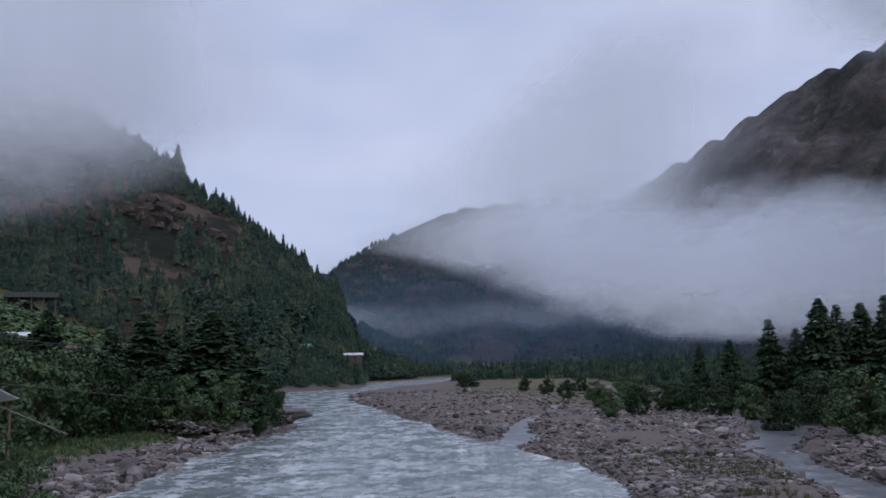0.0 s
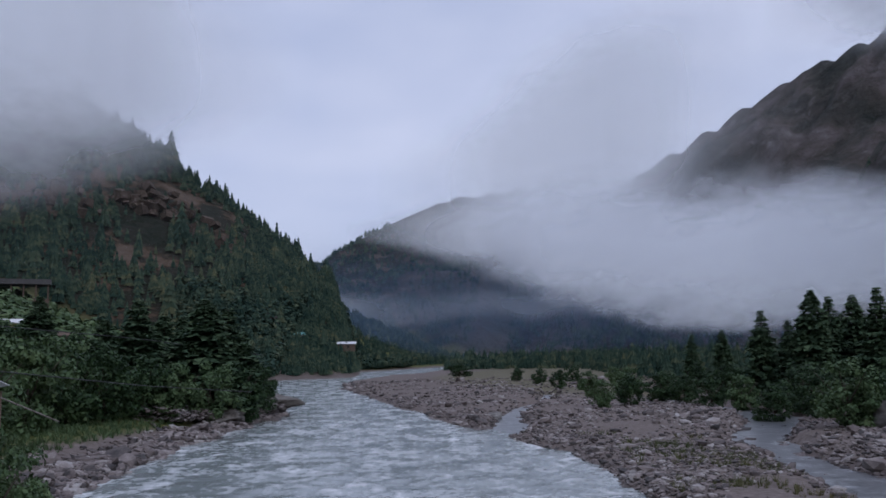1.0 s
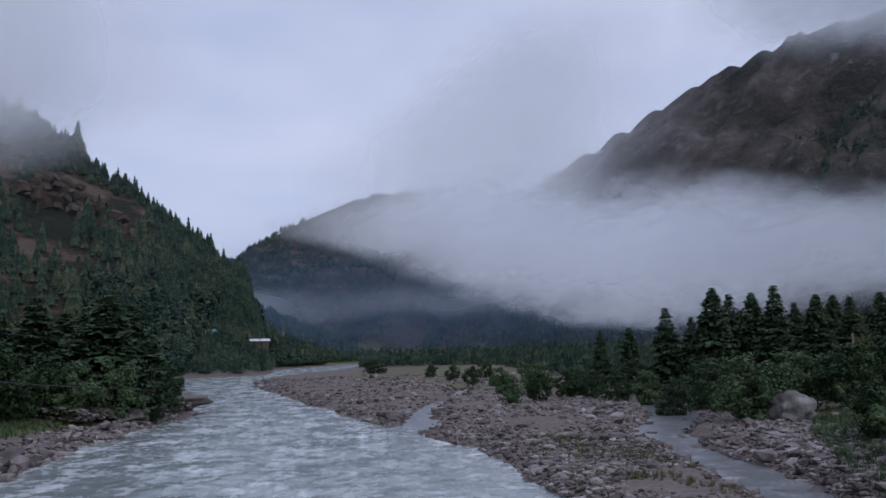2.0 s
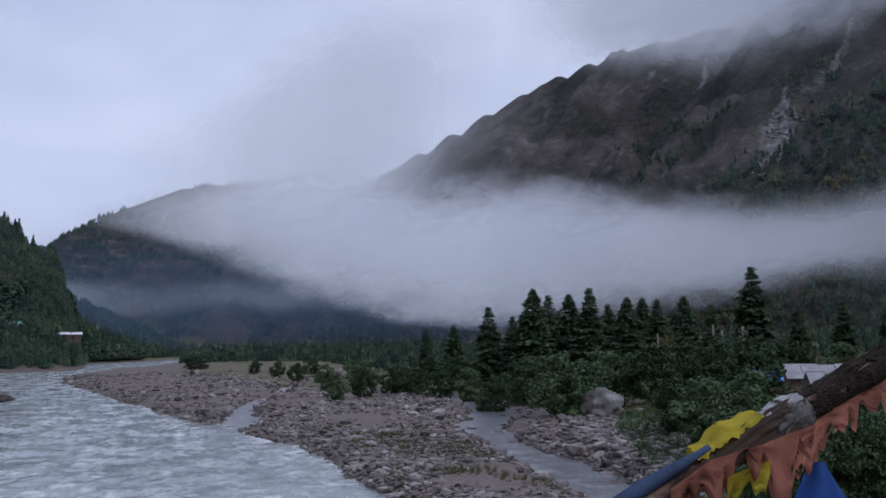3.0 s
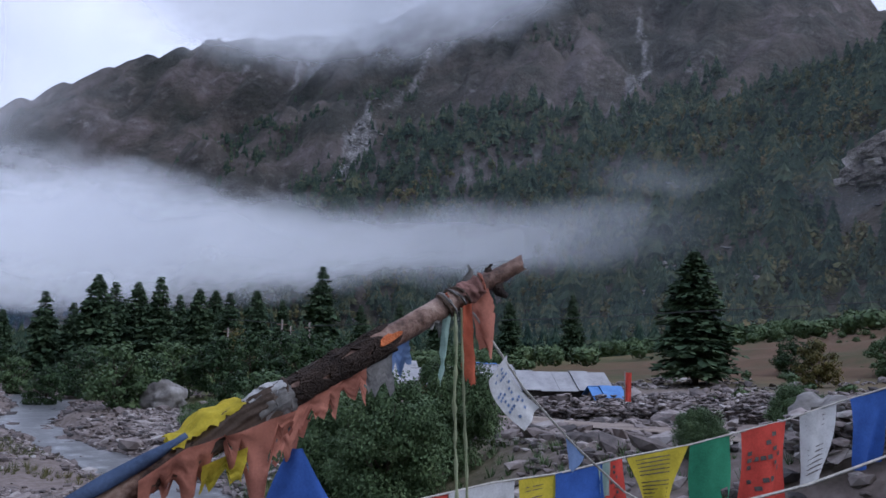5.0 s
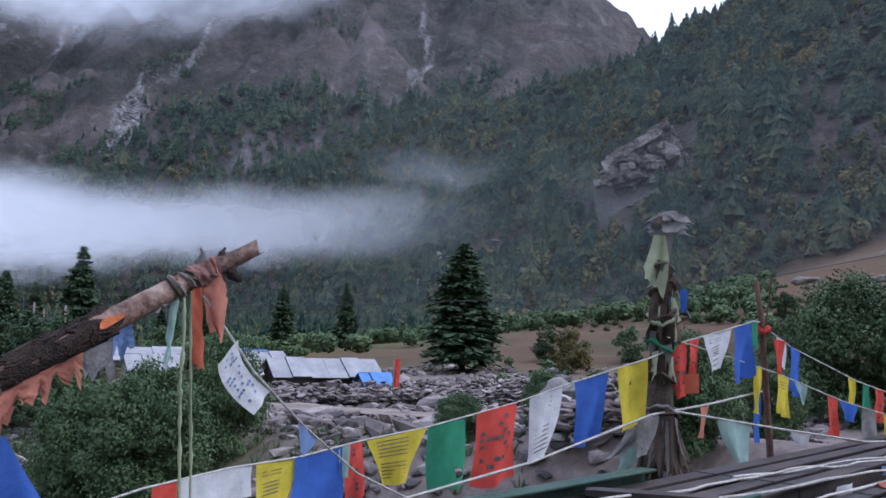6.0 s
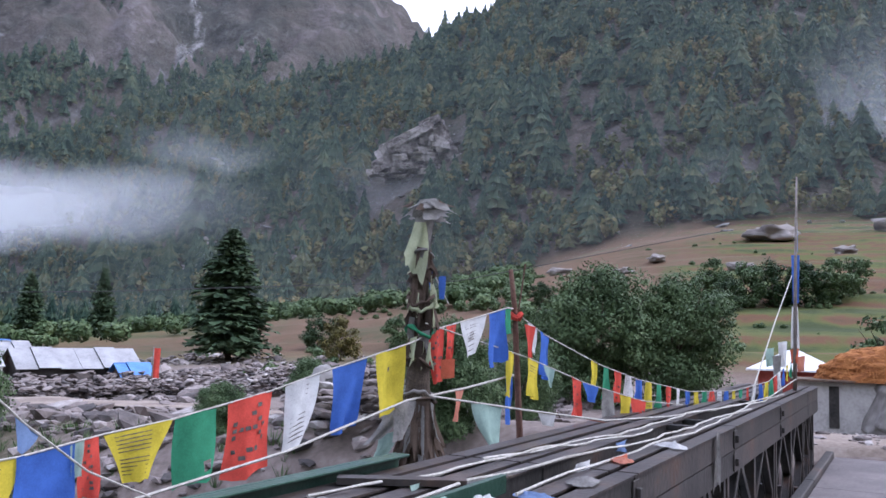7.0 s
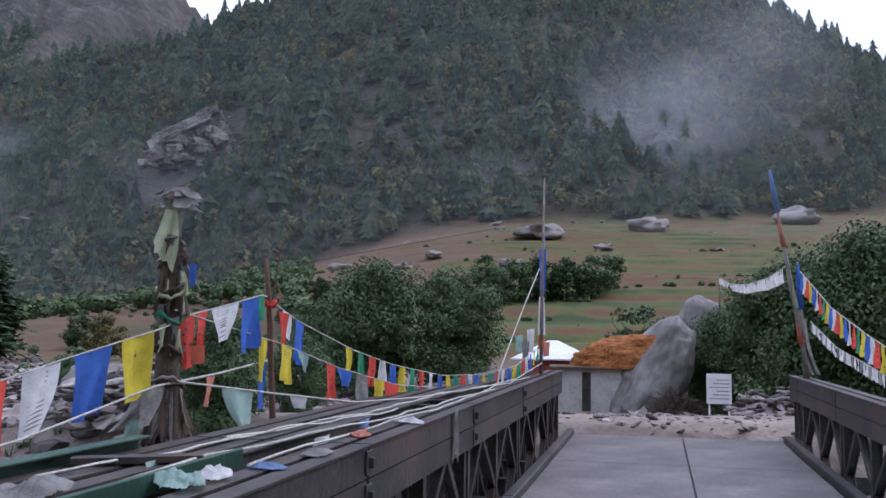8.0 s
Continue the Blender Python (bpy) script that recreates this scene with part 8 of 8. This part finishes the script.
def tufts(name, x, y, size, material, label, seed):
    r = np.random.RandomState(seed)
    k = 18
    n_ = len(x)
    z = height(x, y)
    a = r.rand(n_, k) * 6.283
    s = size[:, None] * r.uniform(0.6, 1.3, (n_, k))
    bx, by = x[:, None] + np.cos(a) * s * 0.25, y[:, None] + np.sin(a) * s * 0.25
    tx, ty = x[:, None] + np.cos(a) * s * 0.8, y[:, None] + np.sin(a) * s * 0.8
    w = s * 0.06
    p0 = np.stack([bx - np.sin(a) * w, by + np.cos(a) * w, np.broadcast_to(z[:, None] - 0.03, bx.shape)], -1)
    p1 = np.stack([bx + np.sin(a) * w, by - np.cos(a) * w, np.broadcast_to(z[:, None] - 0.03, bx.shape)], -1)
    p2 = np.stack([tx, ty, z[:, None] + s], -1)
    v = np.stack([p0, p1, p2], 2).reshape(-1, 3)
    f = np.arange(len(v)).reshape(-1, 3)
    tagged(new(name, fast_mesh(name, v, f, material)), label, "grass", kind="stuff")


y = rs.uniform(38, 75, 900)
x = np.interp(y, [38, 55, 75], [15, 17, 15]) + rs.normal(0, 2.2, len(y))
m = (fbm(x * 0.2, y * 0.2, 3, 5) > 0.5) & (height(x, y) > 0.2)
tufts("bar_grass", x[m], y[m], rs.uniform(0.12, 0.38, int(m.sum())), M_OLIVE, "dry olive tufts on the gravel bar", 92)
y = rs.uniform(48, 100, 2600)
x = np.interp(y, *RIVER_L) - rs.uniform(5, 24, len(y))
tufts("meadow_grass", x, y, rs.uniform(0.2, 0.55, len(x)), M_LEAF, "low green scrub on the riverside meadow", 93)
y = rs.uniform(30, 72, 2600)
x = np.interp(y, *EDGE) + rs.uniform(-7, 4, len(y))
tufts("bank_grass", x, y, rs.uniform(0.2, 0.5, len(x)), M_LEAF, "green grass on the terrace bank", 94)
a_, d_ = np.radians(rs.uniform(60, 116, 1600)), rs.uniform(60, 230, 1600)
x, y = d_ * np.sin(a_), d_ * np.cos(a_)
m = fbm(x * 0.06, y * 0.06, 3, 2) > 0.60
forest("field_scrub", x[m], y[m], rs.uniform(0.3, 1.3, int(m.sum())), [round_template(k, 140, 0.6) for k in range(14, 17)], M_LEAF, "green scrub dotting the brown fields", category="scrub", seed=95, width=1.6)
x, y = rs.uniform(15, 32, 1500), rs.uniform(3, 34, 1500)
m = (x > np.interp(y, *EDGE) - 6) & (x < np.interp(y, *EDGE) + 1) & (height(x, y) > 0.5)
tufts("slope_grass", x[m], y[m], rs.uniform(0.1, 0.32, int(m.sum())), M_LEAF, "green weeds on the slope below the bridge", 96)

t = thing("flag_pole", (41.86, -10.45, ground(41.86, -10.45)), "thin dark pole holding a line of flags", "pole")
part("shaft", tube([(0, 0, -0.3), (0, 0, 3.0), (0, 0, 9.55 - ground(41.86, -10.45))], [0.07, 0.06, 0.05], 7), M_TIMBER, t)

# ---------------------------------------------------------------- cloth and cord lying on the truss
def heap(x, y, z, long_, wide, high, spin, col, label, seed):
    """A crumpled heap of cloth with folds, thin at its torn border."""
    bm = bmesh.new()
    n_ = 34
    g = []
    for i in range(n_ + 1):
        row = []
        for j in range(n_ + 1):
            u, v = 2 * i / n_ - 1, 2 * j / n_ - 1
            r = math.hypot(u, v)
            edge = 1 + 0.3 * noise.noise(Vector((u * 2, v * 2, seed)))
            fall = max(0.0, 1 - (r * 0.8) ** 2)
            fold = 0.6 + 0.55 * noise.fractal(Vector((u * 1.2, v * 1.2, seed + 3)), 1.4, 2.0, 3) + 0.35 * abs(noise.noise(Vector((u * 3 + v, v * 3, seed + 8))))
            row.append(bm.verts.new((u * edge * long_ / 2, v * edge * wide / 2, 0.006 + 0.75 * high * fall * max(0.05, fold))))
        g.append(row)
    for i in range(n_):
        for j in range(n_):
            if math.hypot(2 * (i + 0.5) / n_ - 1, 2 * (j + 0.5) / n_ - 1) > 1.0:
                continue
            bm.faces.new((g[i][j], g[i + 1][j], g[i + 1][j + 1], g[i][j + 1])).smooth = True
    for v_ in [v_ for v_ in bm.verts if not v_.link_faces]:
        bm.verts.remove(v_)
    solid("crumpled_cloth", bm, CLOTH[col], label, "cloth", "cloth heaps on the truss", m=pose(x, y, z, 0, 0, spin))


heap(4.72, 0.80, TOP + 0.0, 0.32, 0.2, 0.12, 30, "mint", "crumpled pale green cloth lying on the steel", 1)
heap(4.90, 0.72, TOP + 0.0, 0.2, 0.15, 0.10, -20, "white", "crumpled white cloth lying on the steel", 2)
heap(4.55, 1.34, TOP - 0.02, 0.5, 0.26, 0.12, 10, "grey", "crumpled grey cloth lying on the steel", 3)
heap(5.75, 0.44, TOP + 0.0, 0.3, 0.16, 0.06, 0, "grey", "crumpled grey cloth lying on the steel", 4)
heap(5.25, 0.58, TOP + 0.0, 0.22, 0.12, 0.05, 60, "pale_blue", "scrap of faded blue cloth on the steel", 5)
heap(6.6, 0.35, TOP + 0.0, 0.22, 0.13, 0.05, 20, "salmon", "scrap of faded orange cloth on the steel", 6)
heap(7.4, 0.12, TOP + 0.0, 0.25, 0.14, 0.07, 45, "white", "crumpled white cloth lying on the steel", 7)
rnd = random.Random(77)
for k, (u0, u1, n0, n1) in enumerate([(-4.9, 1.5, 0.55, 0.10), (-4.3, 4.5, 0.20, 0.16), (-3.4, 2.8, 0.75, 0.30), (-4.8, -1.2, 0.95, 0.45)]):
    pts = []
    for q in range(25):
        f = q / 24
        pts.append(BR @ Vector((u0 + (u1 - u0) * f, n0 + (n1 - n0) * f + 0.05 * math.sin(f * 9 + k) + rnd.uniform(-0.02, 0.02), TOP + 0.012 + 0.02 * abs(math.sin(f * 14 + k)))))
    solid("slack_cord", tube(pts, 0.008, 5, 0.5, k), M_ROPE, "pale slack cord lying along the truss chord", "cord", "cords on the truss")
